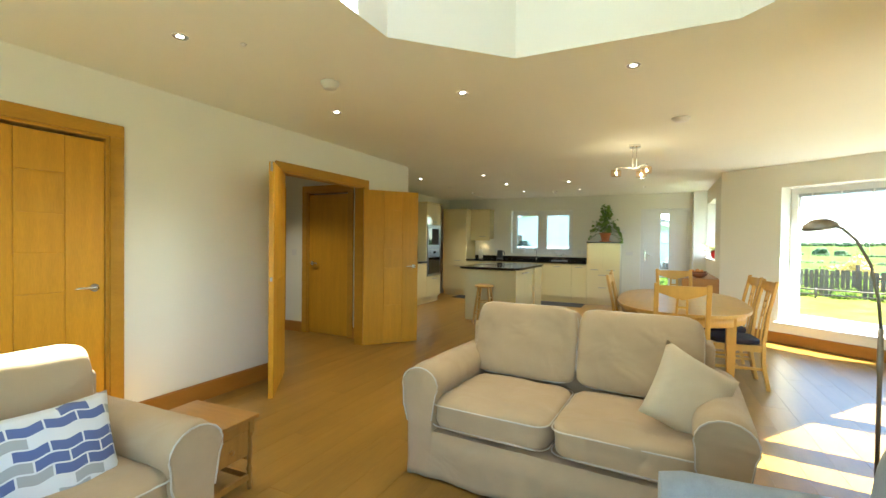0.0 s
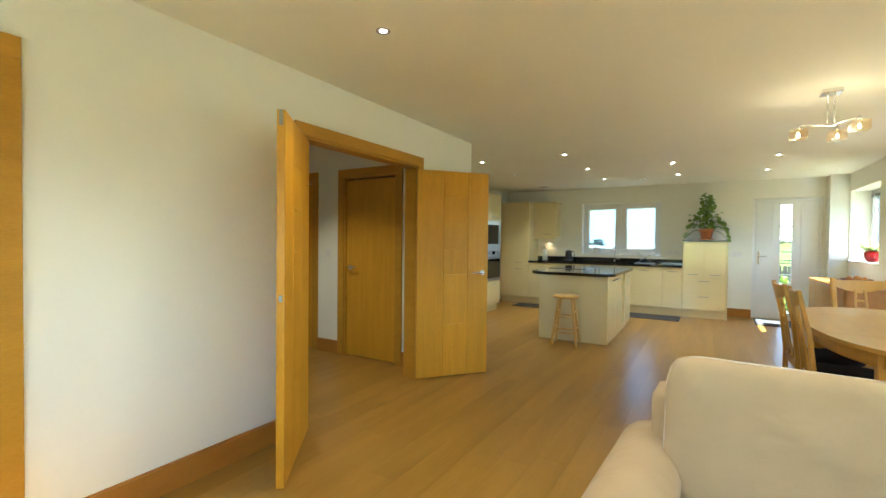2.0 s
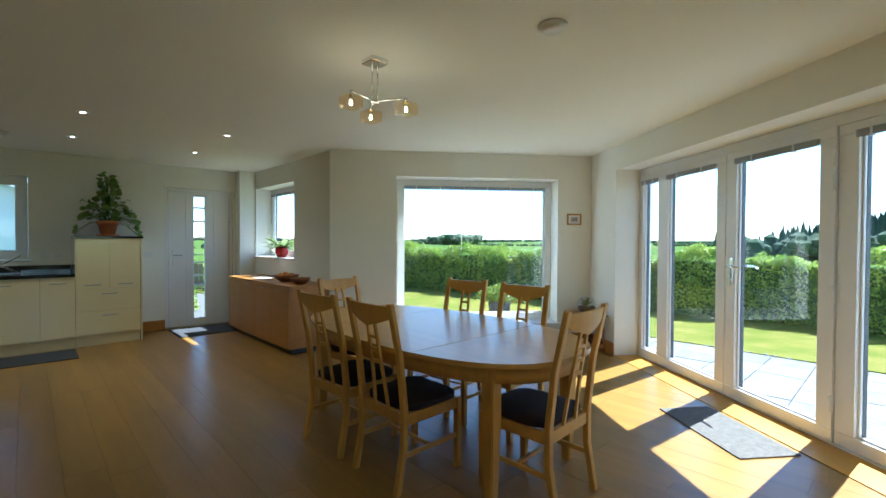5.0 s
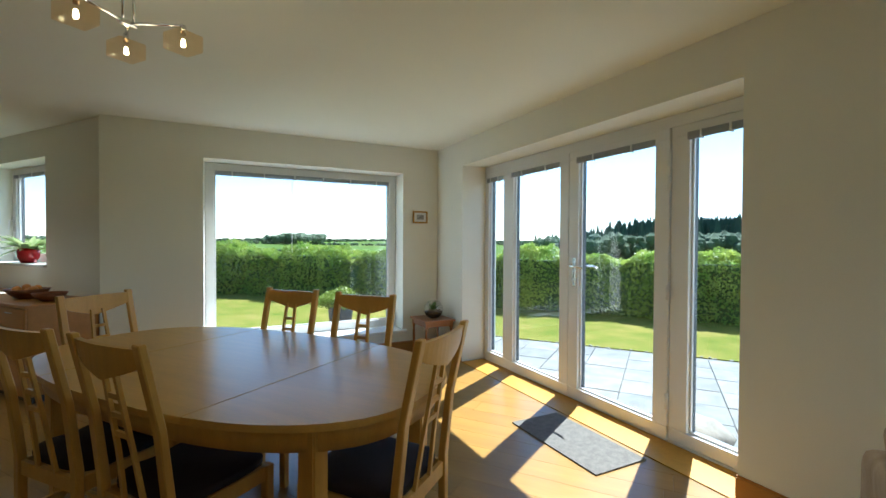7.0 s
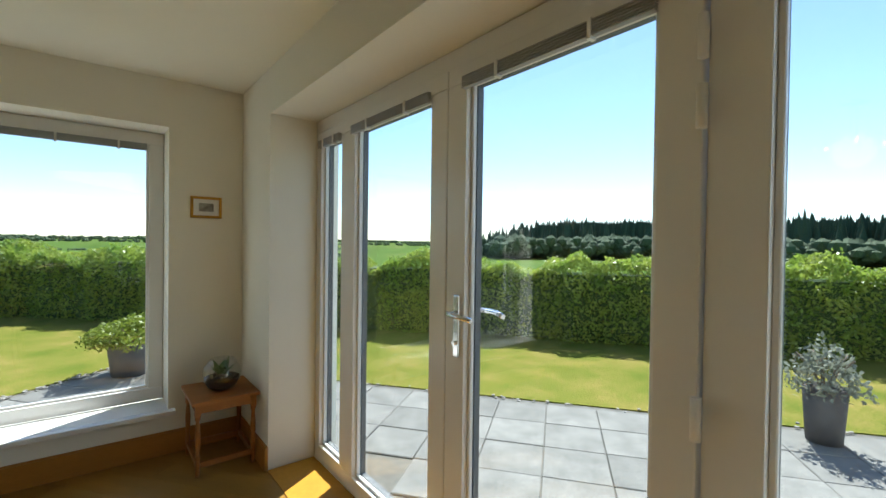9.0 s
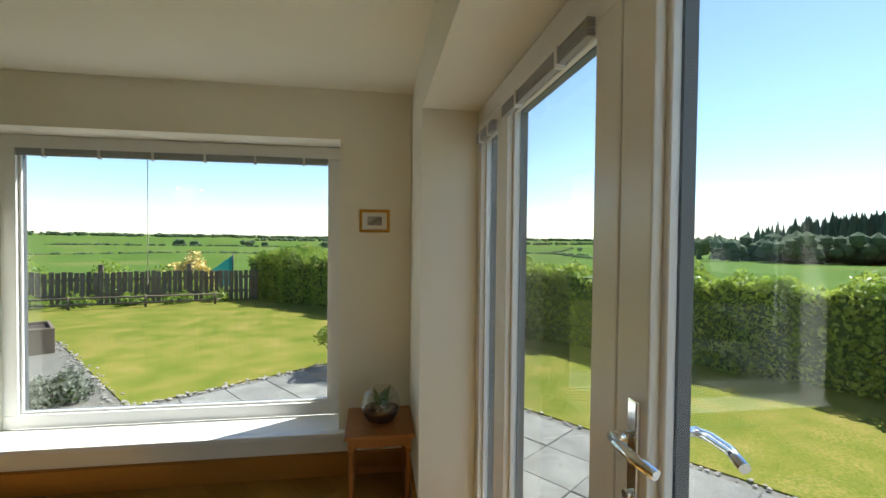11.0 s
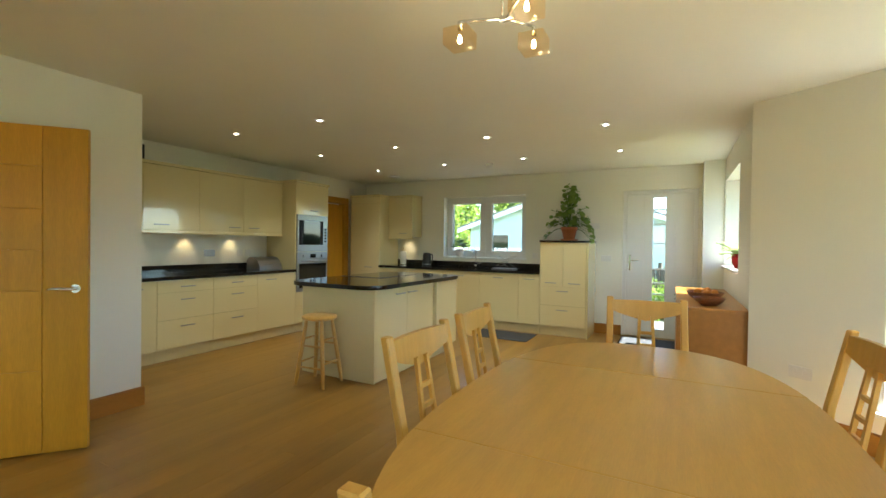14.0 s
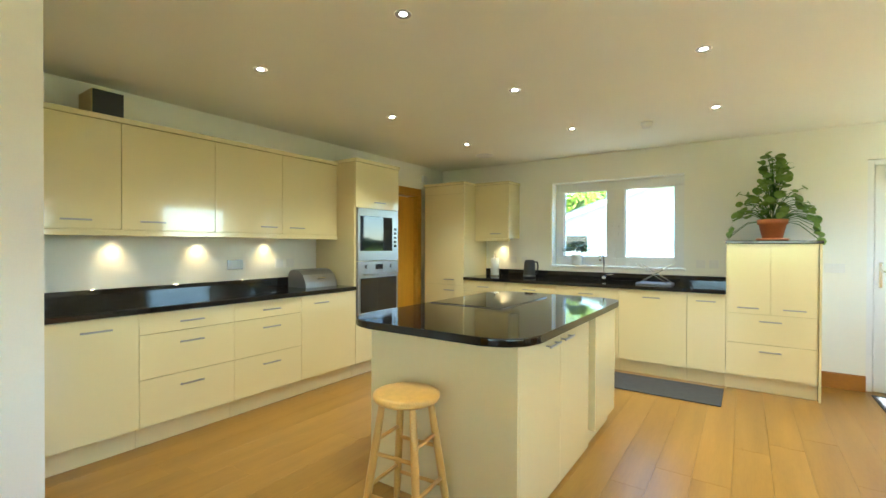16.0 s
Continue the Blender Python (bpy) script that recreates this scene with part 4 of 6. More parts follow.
# sideboard under the side window
sb = thing("sideboard", "long wooden sideboard with plain doors", "sideboard", pose(0.78, 8.16, 0))
quick("carcass", SIDEW, sb, 0.018, 0.515, 0, 2.05, 0.06, 0.775, bev=0.002)
quick("top", SIDEW, sb, -0.004, 0.518, -0.01, 2.06, 0.7755, 0.80, bev=0.003)
quick("plinth", BLACKP, sb, 0.05, 0.50, 0.02, 2.03, 0, 0.06, label="dark recessed plinth")
for i in range(4):
    dd = quick("door", SIDEW, sb, 0.0, 0.0175, i * 0.5125 + 0.002, (i + 1) * 0.5125 - 0.002, 0.065, 0.77, bev=0.002)
    bm = bmesh.new()
    yy = i * 0.5125 + 0.256
    box(bm, -0.018, -0.012, yy - 0.05, yy + 0.05, 0.725, 0.735, 0.002)
    for q in (-0.04, 0.04):
        rod(bm, (-0.014, yy + q, 0.73), (0.0, yy + q, 0.73), 0.003, seg=6)
    part("handle", bm, STEEL, dd, "slim steel handle")


# ---------- sitting room ----------
def arm_profile(w, h, lean=0.05):
    """Front outline of a rolled arm: (x across, z up)."""
    pts = [(-w * 0.32, 0.0), (-w * 0.34, h * 0.45), (-w * 0.46, h * 0.62)]
    for k in range(13):
        a = radians(200 - k * 230 / 12)
        pts.append((w * 0.5 * math.cos(a), h - w * 0.42 + w * 0.42 * math.sin(a)))
    pts += [(w * 0.34, h * 0.5), (w * 0.33, 0.0)]
    return pts


def rolled_arm(bm, x, y0, y1, w, h, z0=0.0, n=10):
    prof = arm_profile(w, h - z0)
    rings = []
    for j in range(n + 1):
        f = j / n
        y = y0 + (y1 - y0) * f
        g = 1 - 0.05 * (1 - min(1, f * 8)) ** 2
        rings.append([bm.verts.new((x + px * g, y + 0.006 * noise.noise(Vector((px * 9, pz * 9, y * 5))),
                                    z0 + pz * (1 - 0.03 * (1 - min(1, f * 8)) ** 2) + 0.008 * noise.noise(Vector((x, y * 4, pz * 6))))) for px, pz in prof])
    k = len(prof)
    for a, b in zip(rings, rings[1:]):
        for i in range(k - 1):
            bm.faces.new((a[i], a[i + 1], b[i + 1], b[i])).smooth = True
    bm.faces.new(rings[0])
    bm.faces.new(rings[-1][::-1])
    return prof


def skirted_base(bm, w, d, h, wave=0.014, n=120):
    """The loose cover below the seat, slightly flared, with folds and an uneven hem."""
    rings = []
    for f in (0.0, 0.12, 0.5, 1.0):
        ring = []
        for i in range(n):
            t = 4 * i / n
            k, q = int(t), t - int(t)
            x, y = ((-w / 2 + q * w, -d / 2), (w / 2, -d / 2 + q * d), (w / 2 - q * w, d / 2), (-w / 2, d / 2 - q * d))[k]
            nv = noise.noise(Vector((x * 9, y * 9, 1.7)))
            flare = (1 - f) * (0.012 + wave * nv)
            dx, dy = ((0, -1), (1, 0), (0, 1), (-1, 0))[k]
            ring.append(bm.verts.new((x + dx * flare, y + dy * flare, 0.012 + f * h + (0.006 * noise.noise(Vector((x * 4, y * 4, 5))) if f < 0.05 else 0))))
        rings.append(ring)
    for a, b in zip(rings, rings[1:]):
        for i in range(n):
            bm.faces.new((a[i], a[(i + 1) % n], b[(i + 1) % n], b[i])).smooth = True
    bm.faces.new(rings[-1])
    bm.faces.new(rings[0][::-1])


def rim_pts(w, d, z, r=0.06, n=6):
    pts = []
    for cx, cy, a0 in ((w / 2 - r, -d / 2 + r, -90), (w / 2 - r, d / 2 - r, 0), (-w / 2 + r, d / 2 - r, 90), (-w / 2 + r, -d / 2 + r, 180)):
        for k in range(n):
            a = radians(a0 + k * 90 / (n - 1))
            pts.append((cx + r * math.cos(a), cy + r * math.sin(a), z))
    return pts


def soft_seat(name, label, m, seats, W, D, fab, seat_h=0.44, back_h=0.90, arm_h=0.63, arm_w=0.24, piping=PIPE, group=""):
    """A sofa or armchair in a loose cover; local -y is the front."""
    ob = thing(name, label, "sofa" if seats > 1 else "armchair", m, group)
    bm = bmesh.new()
    skirted_base(bm, W - 0.10, D - 0.06, 0.26, 0.034, 260)
    part("skirt", bm, fab, ob, "loose fabric skirt")
    for s in (-1, 1):
        x = s * (W / 2 - arm_w / 2)
        bm = bmesh.new()
        prof = rolled_arm(bm, x, -D / 2 + 0.02, D / 2 - 0.06, arm_w, arm_h, 0.05)
        arm = part("arm", bm, fab, ob)
        if piping:
            bm = bmesh.new()
            tube(bm, [(x + px * 0.97, -D / 2 + 0.017, 0.05 + pz * 0.985) for px, pz in prof[1:-1]], 0.004, 6)
            part("piping", bm, piping, arm, "pale piping round the arm front")
    bm = bmesh.new()
    iw = W - 2 * arm_w * 0.72
    t = bmesh.new()
    box(t, -iw / 2 - 0.05, iw / 2 + 0.05, D / 2 - 0.20, D / 2 - 0.02, 0.10, back_h - 0.10, 0.05, 4)
    for f in t.faces:
        f.smooth = True
    merge(bm, t)
    part("back_frame", bm, fab, ob)
    cw = iw / seats
    for i in range(seats):
        cx = -iw / 2 + cw * (i + 0.5)
        bm = bmesh.new()
        cushion(bm, cw - 0.008, D - 0.27, 0.19, (cx, -0.115, seat_h - 0.07), k=0.17, puff=0.10, n=18)
        sc = part("seat_cushion", bm, fab, ob)
        if piping:
            for dz in (0.055, -0.06):
                bm = bmesh.new()
                tube(bm, [(cx + a * 0.995, -0.115 + b * 0.995, z) for a, b, z in rim_pts(cw - 0.008, D - 0.27, seat_h - 0.07 + dz, 0.07)], 0.004, 6, True)
                part("piping", bm, piping, sc, "pale piping along the cushion edge")
        bm = bmesh.new()
        tilt = pose(cx, D / 2 - 0.235, seat_h + 0.015, 90 - 14, 0, 0)
        hgt = back_h - seat_h + 0.02
        cushion(bm, cw - 0.006, hgt, 0.20, (0, hgt / 2, 0), k=0.13, puff=0.16, n=18, m=tilt)
        bc = part("back_cushion", bm, fab, ob)
        if piping:
            bm = bmesh.new()
            ring = [tilt @ Vector((a, b + hgt / 2, z)) for a, b, z in rim_pts(cw - 0.01, hgt - 0.004, 0.062, 0.10)]
            tube(bm, ring, 0.004, 6, True)
            part("piping", bm, piping, bc, "pale piping along the cushion edge")
    return ob


soft_seat("sofa", "two-seat beige sofa in a loose canvas cover", pose(-0.035, 2.77, 0, 0, 0, -3), 2, 1.70, 0.92, SOFA, back_h=0.89)
soft_seat("armchair", "beige armchair in a loose canvas cover", pose(-1.62, 0.93, 0, 0, 0, 92), 1, 1.02, 0.86, SOFA, back_h=0.84, arm_h=0.60)
soft_seat("armchair", "grey woollen armchair with a tall back", pose(0.83, 1.48, 0, 0, 0, -86), 1, 0.86, 0.80, GREYF, back_h=1.00, arm_h=0.60, arm_w=0.17, piping=None)


# ---------- lights that the place has ----------
def spotlight(x, y, power=7.0):
    ob = thing("ceiling_spotlight", "recessed white ceiling spotlight, lit", "spotlight", pose(x, y, H), "ceiling spotlights")
    bm = bmesh.new()
    lathe(bm, [(0.0185, -0.001), (0.038, -0.005), (0.042, -0.001)], 20)
    part("bezel", bm, STEEL, ob, "metal rim")
    bm = bmesh.new()
    lathe(bm, [(0.0005, -0.0015), (0.018, -0.0015), (0.018, -0.0005)], 16)
    part("lens", bm, SPOTM, ob, "glowing lens")
    ld = bpy.data.lights.new("spot_lamp", "SPOT")
    ld.energy, ld.spot_size, ld.spot_blend, ld.shadow_soft_size, ld.color = power, radians(110), 0.8, 0.03, (1.0, 0.88, 0.66)
    lo = new("lamp", ld)
    lo.parent = ob
    lo.matrix_basis = pose(0, 0, -0.02)


for x, y in ((-1.96, 1.74), (-2.10, 3.21), (-0.91, 3.20), (0.255, 3.17),
             (-3.38, 7.02), (-3.38, 8.28), (-3.38, 9.53), (-2.20, 7.02), (-2.20, 8.27), (-2.20, 9.53), (-1.03, 8.27), (-1.03, 9.53), (0.16, 8.28), (0.165, 9.53)):
    spotlight(x, y, 4.2)
spotlight(-4.0, 4.0, 7.0)

pl = thing("pendant_light", "chrome ceiling light with three glass cube shades, lit", "ceiling light", pose(0.165, 5.555, 0))
bm = bmesh.new()
box(bm, -0.06, 0.06, -0.06, 0.06, H - 0.03, H - 0.0005, 0.004)
part("ceiling_plate", bm, CHROME, pl)
for x in (-0.02, 0.02):
    bm = bmesh.new()
    rod(bm, (x, 0, H - 0.03), (x, 0, 2.19), 0.005)
    part("rod", bm, CHROME, pl)
bm = bmesh.new()
box(bm, -0.03, 0.03, -0.01, 0.01, 2.175, 2.195, 0.003)
part("hub", bm, CHROME, pl)
SHADE = glass_mat("shade_glass", (1.0, 0.90, 0.72))
for a, r in ((189, 0.19), (-50, 0.195), (65, 0.155)):
    c, s = math.cos(radians(a)), math.sin(radians(a))
    arm = new("arm")
    arm.parent = pl
    bm = bmesh.new()
    rod(bm, (0, 0, 2.185), (c * r, s * r, 2.20), 0.006, seg=8)
    rod(bm, (c * r, s * r, 2.20), (c * r, s * r, 2.165), 0.010, seg=10)
    part("bracket", bm, CHROME, arm)
    bm = bmesh.new()
    box(bm, c * r - 0.052, c * r + 0.052, s * r - 0.052, s * r + 0.052, 2.098, 2.165, 0.006, 2)
    part("shade", bm, SHADE, arm, "clear glass cube shade", shadow=False)
    bm = bmesh.new()
    lathe(bm, [(0.004, -0.012), (0.008, -0.009), (0.009, 0.0), (0.007, 0.012), (0.005, 0.02)], 12, (c * r, s * r, 2.125))
    part("bulb", bm, LAMPW, arm, "glowing bulb")
ld = bpy.data.lights.new("pendant_lamp", "POINT")
ld.energy, ld.shadow_soft_size, ld.color = 0.45, 0.12, (1.0, 0.78, 0.48)
lo = new("lamp", ld)
lo.parent = pl
lo.matrix_basis = pose(0, 0, 2.08)
# lamps under the wall cabinets
for x, y in ((-4.535, 6.62), (-4.535, 7.22), (-4.535, 7.84), (-3.58, 10.765)):
    ob = thing("cabinet_light", "small lit downlight under a wall cabinet", "cabinet light", pose(x, y, 1.412), "cabinet lights")
    bm = bmesh.new()
    lathe(bm, [(0.030, -0.001), (0.030, -0.012), (0.024, -0.013)], 16)
    part("rim", bm, STEEL, ob)
    ld = bpy.data.lights.new("cabinet_lamp", "SPOT")
    ld.energy, ld.spot_size, ld.spot_blend, ld.shadow_soft_size, ld.color = 0.5, radians(95), 0.9, 0.015, (1.0, 0.72, 0.36)
    lo = new("lamp", ld)
    lo.parent = ob
    lo.matrix_basis = pose(0, 0, -0.02)

# ---------- outdoors ----------
def grass_mat(name, a, b, c, s1, s2):
    m = bpy.data.materials.new(name)
    m.use_nodes = True
    n, l = m.node_tree.nodes, m.node_tree.links
    p = n["Principled BSDF"]
    p.inputs["Roughness"].default_value = 0.9
    p.inputs["Specular IOR Level"].default_value = 0.02
    tc = n.new("ShaderNodeTexCoord")
    n1, n2 = n.new("ShaderNodeTexNoise"), n.new("ShaderNodeTexNoise")
    for k, s in ((n1, s1), (n2, s2)):
        k.inputs["Scale"].default_value = s
        k.inputs["Detail"].default_value = 5
        l.new(tc.outputs["Object"], k.inputs["Vector"])
    r = n.new("ShaderNodeValToRGB")
    r.color_ramp.elements[0].color, r.color_ramp.elements[0].position = (*a, 1), 0.35
    r.color_ramp.elements[1].color, r.color_ramp.elements[1].position = (*b, 1), 0.68
    e = r.color_ramp.elements.new(0.5)
    e.color = (*c, 1)
    mx = n.new("ShaderNodeMix")
    mx.inputs[0].default_value = 0.55
    l.new(n1.outputs[0], mx.inputs[2])
    l.new(n2.outputs[0], mx.inputs[3])
    l.new(mx.outputs[0], r.inputs[0])
    l.new(r.outputs[0], p.inputs["Base Color"])
    b_ = n.new("ShaderNodeBump")
    b_.inputs["Distance"].default_value = 0.006
    l.new(n2.outputs[0], b_.inputs["Height"])
    l.new(b_.outputs[0], p.inputs["Normal"])
    return m


LAWN = grass_mat("lawn_grass", (0.085, 0.120, 0.017), (0.28, 0.205, 0.070), (0.150, 0.155, 0.028), 2.2, 38)
FIELD = grass_mat("field_grass", (0.060, 0.100, 0.018), (0.16, 0.155, 0.05), (0.080, 0.130, 0.024), 0.006, 0.05)
PAVE = mat("paving_slab", (0.215, 0.208, 0.192), 0.85, var=0.35, scale=5, fine=0.2, fscale=70, bump=0.4, rand=0.14)
GRAVEL = mat("paving_bed", (0.16, 0.15, 0.13), 0.95, var=0.3, scale=20, fine=0.2, bump=0.4)
HEDGE = mat("hedge_leaf", (0.17, 0.28, 0.034), 0.42, var=0.4, scale=2.5, color2=(0.36, 0.41, 0.075), fine=0.2, fscale=30)
leafy(HEDGE, 0.5)
# Dark green for solid plant cores; the shade among the leaves is in the colour.
CORE = mat("inner_shade_green", (0.06, 0.10, 0.022), 0.9, var=0.3, scale=8)
# Conifer green with a slight blue of distance haze mixed into the colour.
WOODS = mat("woodland", (0.035, 0.062, 0.040), 0.95, spec=0.1, var=0.3, scale=0.05, color2=(0.05, 0.078, 0.045), fine=0.2, fscale=0.5)
FENCE = mat("weathered_fence", (0.16, 0.125, 0.09), 0.9, var=0.3, scale=6, fine=0.15, fscale=60, rand=0.2)
RENDERW = mat("white_render", (0.72, 0.71, 0.67), 0.9, var=0.06, scale=2, fine=0.04, fscale=90)
SLATE = mat("grey_tiles", (0.20, 0.19, 0.18), 0.8, var=0.2, scale=4, fine=0.1)
GZ = -0.16

bm = bmesh.new()
n = 90
ext = 3000.0
grid = {}


def ground_z(x, y):
    """Gently falling, rolling fields beyond the garden."""
    r = math.hypot(x - 2, y - 6)
    if r < 24:
        return GZ - 0.06
    f = min(1, (r - 24) / 60)
    g = -3.5 * f + 14 * max(0, min(1, (r - 300) / 900)) * (0.55 + 0.6 * noise.noise(Vector((x / 700, y / 700, 3))))
    return GZ - 0.06 + g + 2.2 * f * noise.noise(Vector((x / 160, y / 160, 0)))


coords = sorted([math.copysign(ext * abs(t) ** 3.2, t) for t in (-1 + 2 * i / n for i in range(n + 1))])
for i, x in enumerate(coords):
    for j, y in enumerate(coords):
        grid[i, j] = bm.verts.new((x, y, ground_z(x, y)))
for i in range(n):
    for j in range(n):
        bm.faces.new((grid[i, j], grid[i + 1, j], grid[i + 1, j + 1], grid[i, j + 1])).smooth = True
tagged(part("ground", bm, FIELD), "rolling green farmland to the horizon", "ground", kind="structure")
LX = 5.73
bm = bmesh.new()
prism(bm, [(2.95, 9.13), (LX, 9.13), (LX, -14), (9.1, -14), (9.1, 8.0), (7.4, 15.8), (2.0, 18.1), (2.75, 13.0)], GZ - 0.05, GZ)
tagged(part("lawn", bm, LAWN), "mown lawn, yellowing in patches", "lawn", kind="structure")
bm = bmesh.new()
prism(bm, [(1.0, -14), (LX, -14), (LX, 9.13), (2.95, 9.13), (2.75, 13.0), (2.0, 18), (-9, 18), (-9, 11.1), (1.0, 11.1)], GZ - 0.05, GZ - 0.012)
tagged(part("pavement", bm, GRAVEL), "paved terrace round the house", "pavement", kind="structure")


def leaf_cloud(name, label, count, place, size, material, seed=3, cat="plant", kind="stuff", parent=None):
    """Many small leaf quads; place(rng) gives points."""
    rng = np.random.default_rng(seed)
    p = place(rng, count)
    a = rng.normal(size=(count, 3))
    a /= np.linalg.norm(a, axis=1, keepdims=True)
    b = np.cross(a, rng.normal(size=(count, 3)))
    b /= np.linalg.norm(b, axis=1, keepdims=True)
    s = size * rng.uniform(0.6, 1.3, (count, 1))
    v = np.stack([p - a * s, p + b * s * 0.55, p + a * s, p - b * s * 0.55], 1).reshape(-1, 3)
    me = bpy.data.meshes.new(name)
    me.vertices.add(len(v))
    me.vertices.foreach_set("co", v.ravel())
    me.loops.add(count * 4)
    me.loops.foreach_set("vertex_index", np.arange(count * 4))
    me.polygons.add(count)
    me.polygons.foreach_set("loop_start", np.arange(count) * 4)
    me.update()
    me.materials.append(material)
    ob = new(name, me)
    if parent is not None:
        ob.parent = parent
        return ob
    return tagged(ob, label, cat, kind=kind)


def hedge(name, label, x0, y0, x1, y1, w, h, count, seed):
    ob = thing(name, label, "hedge")
    d = Vector((x1 - x0, y1 - y0, 0))
    ln = d.length
    ang = math.degrees(math.atan2(d.y, d.x))
    ob.matrix_basis = pose(x0, y0, GZ - 0.05, 0, 0, ang)
    # Solid block, coloured dark to stand for the shade behind the leaves.
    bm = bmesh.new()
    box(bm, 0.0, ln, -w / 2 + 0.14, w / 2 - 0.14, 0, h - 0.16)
    part("core", bm, CORE, ob, "dark solid core in place of the hedge's inner shade")

    def place(rng, k):
        x = rng.uniform(0, ln, k)
        t = rng.uniform(0, 1, k)
        bulge = 0.10 * np.sin(x * 2.1 + seed) + 0.08 * np.sin(x * 5.3) + 0.05 * np.sin(x * 11)
        top = t < 0.38
        y = np.where(top, rng.uniform(-w / 2, w / 2, k), np.where(rng.uniform(0, 1, k) < 0.5, -1, 1) * (w / 2 + bulge * 0.6 - np.abs(rng.normal(0, 0.07, k))))
        tuft = 0.16 * np.clip(np.sin(x * 7.3 + seed) * np.sin(x * 3.1 + y * 4.0), 0, 1) * rng.uniform(0, 1, k) ** 2
        z = np.where(top, h + bulge + tuft - np.abs(rng.normal(0, 0.07, k)), rng.uniform(0.02, 1, k) * (h + bulge))
        return np.stack([x, y, z], 1)
    leaf_cloud("leaves", "", count, place, 0.036, HEDGE, seed, parent=ob)
    return ob


hedge("hedge", "clipped green garden hedge", 9.05, -12, 9.05, 6.4, 0.9, 1.28, 85000, 1)
hedge("hedge", "clipped green garden hedge turning to the fence", 9.05, 6.2, 7.5, 16.6, 1.0, 1.30, 50000, 2)

# picket fence at the end of the lawn
fe = thing("garden_fence", "weathered wooden paling fence", "fence", pose(-5.0, 20.95, GZ - 0.05, 0, 0, -22.2))
for z in (0.25, 0.62):
    quick("rail", FENCE, fe, 0, 13.4, 0.0, 0.035, z, z + 0.07)
pal = None
rng = random.Random(5)
for i in range(112):
    x = 0.05 + i * 0.119
    hh = 0.85
    if pal is None:
        pal = quick("paling", FENCE, fe, -0.049, 0.049, -0.02, -0.002, 0.03, hh, bev=0.004)
        pal.location = (x, 0, 0)
    else:
        o = new("paling", pal.data)
        o.parent = fe
        o.location, o.rotation_euler = (x, 0, rng.uniform(-0.03, 0.02)), (0, rng.uniform(-0.02, 0.02), 0)
for i in range(8):
    quick("post", FENCE, fe, 0.1 + i * 1.88, 0.19 + i * 1.88, 0.037, 0.12, 0, 1.02)


for z in (0.16, 0.30):
    bm = bmesh.new()
    rod(bm, (7.6, -0.75, z), (12.2, -0.75, z), 0.022, seg=8)
    part("border_rail", bm, FENCE, fe, "grey border rail")
for k in range(4):
    bm = bmesh.new()
    rod(bm, (7.7 + 1.46 * k, -0.75, 0.0), (7.7 + 1.46 * k, -0.75, 0.34), 0.028, seg=8)
    part("border_post", bm, FENCE, fe)

# far trees and woods
def woods(name, label, pts, count, tall, seed, spread=10.0, conifer=True, material=WOODS, clumps=5):
    rng = random.Random(seed)
    bm = bmesh.new()
    for _ in range(count):
        i = rng.randrange(len(pts) - 1)
        f = rng.random()
        x = pts[i][0] + f * (pts[i + 1][0] - pts[i][0]) + rng.gauss(0, spread)
        y = pts[i][1] + f * (pts[i + 1][1] - pts[i][1]) + rng.gauss(0, spread)
        z = ground_z(x, y) - 0.5
        h = tall * (rng.uniform(0.72, 1.05) if conifer else rng.uniform(0.75, 1.1))
        if conifer and i == 0:
            h *= min(1.0, 0.5 + 1.1 * f)
        r = h * rng.uniform(0.15, 0.22) if conifer else h * rng.uniform(0.42, 0.6)
        if conifer:
            for k in range(3):
                rod(bm, (x, y, z + h * (0.05 + 0.25 * k)), (x + rng.gauss(0, 0.1), y, z + h * (0.55 + 0.225 * k)), r * (1 - 0.27 * k), 0.05, 7, False, False)
        else:
            for k in range(clumps):
                cx, cy, cz = x + rng.gauss(0, r * 0.5), y + rng.gauss(0, r * 0.5), z + h * rng.uniform(0.35, 0.75)
                t = bmesh.new()
                bmesh.ops.create_icosphere(t, subdivisions=1, radius=r * rng.uniform(0.5, 0.8) * (5 / clumps) ** 0.45)
                for v in t.verts:
                    v.co *= rng.uniform(0.8, 1.2)
                merge(bm, t, Matrix.Translation((cx, cy, cz)))
    return tagged(part(name, bm, material), label, "trees", kind="stuff")


WOODS2 = mat("far_trees", (0.045, 0.075, 0.034), 0.95, var=0.3, scale=0.05, color2=(0.075, 0.10, 0.04), fine=0.2, fscale=0.5)
woods("woodland", "dark conifer wood on a far slope", [(190, 24), (200, -20), (170, -90), (120, -150)], 3200, 16, 4, 10)
woods("woodland", "tall dark conifers rising behind the wood", [(215, 24), (225, -20), (195, -100)], 1500, 17, 14, 8)
woods("woodland", "broadleaved trees below the conifer wood", [(160, 22), (165, -30), (135, -85)], 330, 8.5, 5, 9, False, WOODS2, 16)
woods("hedgerow", "distant hedgerow trees among fields", [(420, 60), (380, 220), (300, 330), (180, 420)], 260, 3.2, 6, 5, False, WOODS2)
woods("hedgerow", "distant field hedge", [(180, 90), (150, 170), (90, 230), (20, 270)], 330, 1.4, 7, 0.9, False, WOODS2)
woods("hedgerow", "distant line of trees on the skyline", [(900, 100), (800, 450), (500, 780), (50, 900)], 900, 6, 8, 30, False, WOODS2)
woods("hedgerow", "field hedge below the garden", [(90, 60), (75, 110), (40, 150), (-10, 170)], 260, 1.0, 9, 0.6, False, WOODS2)
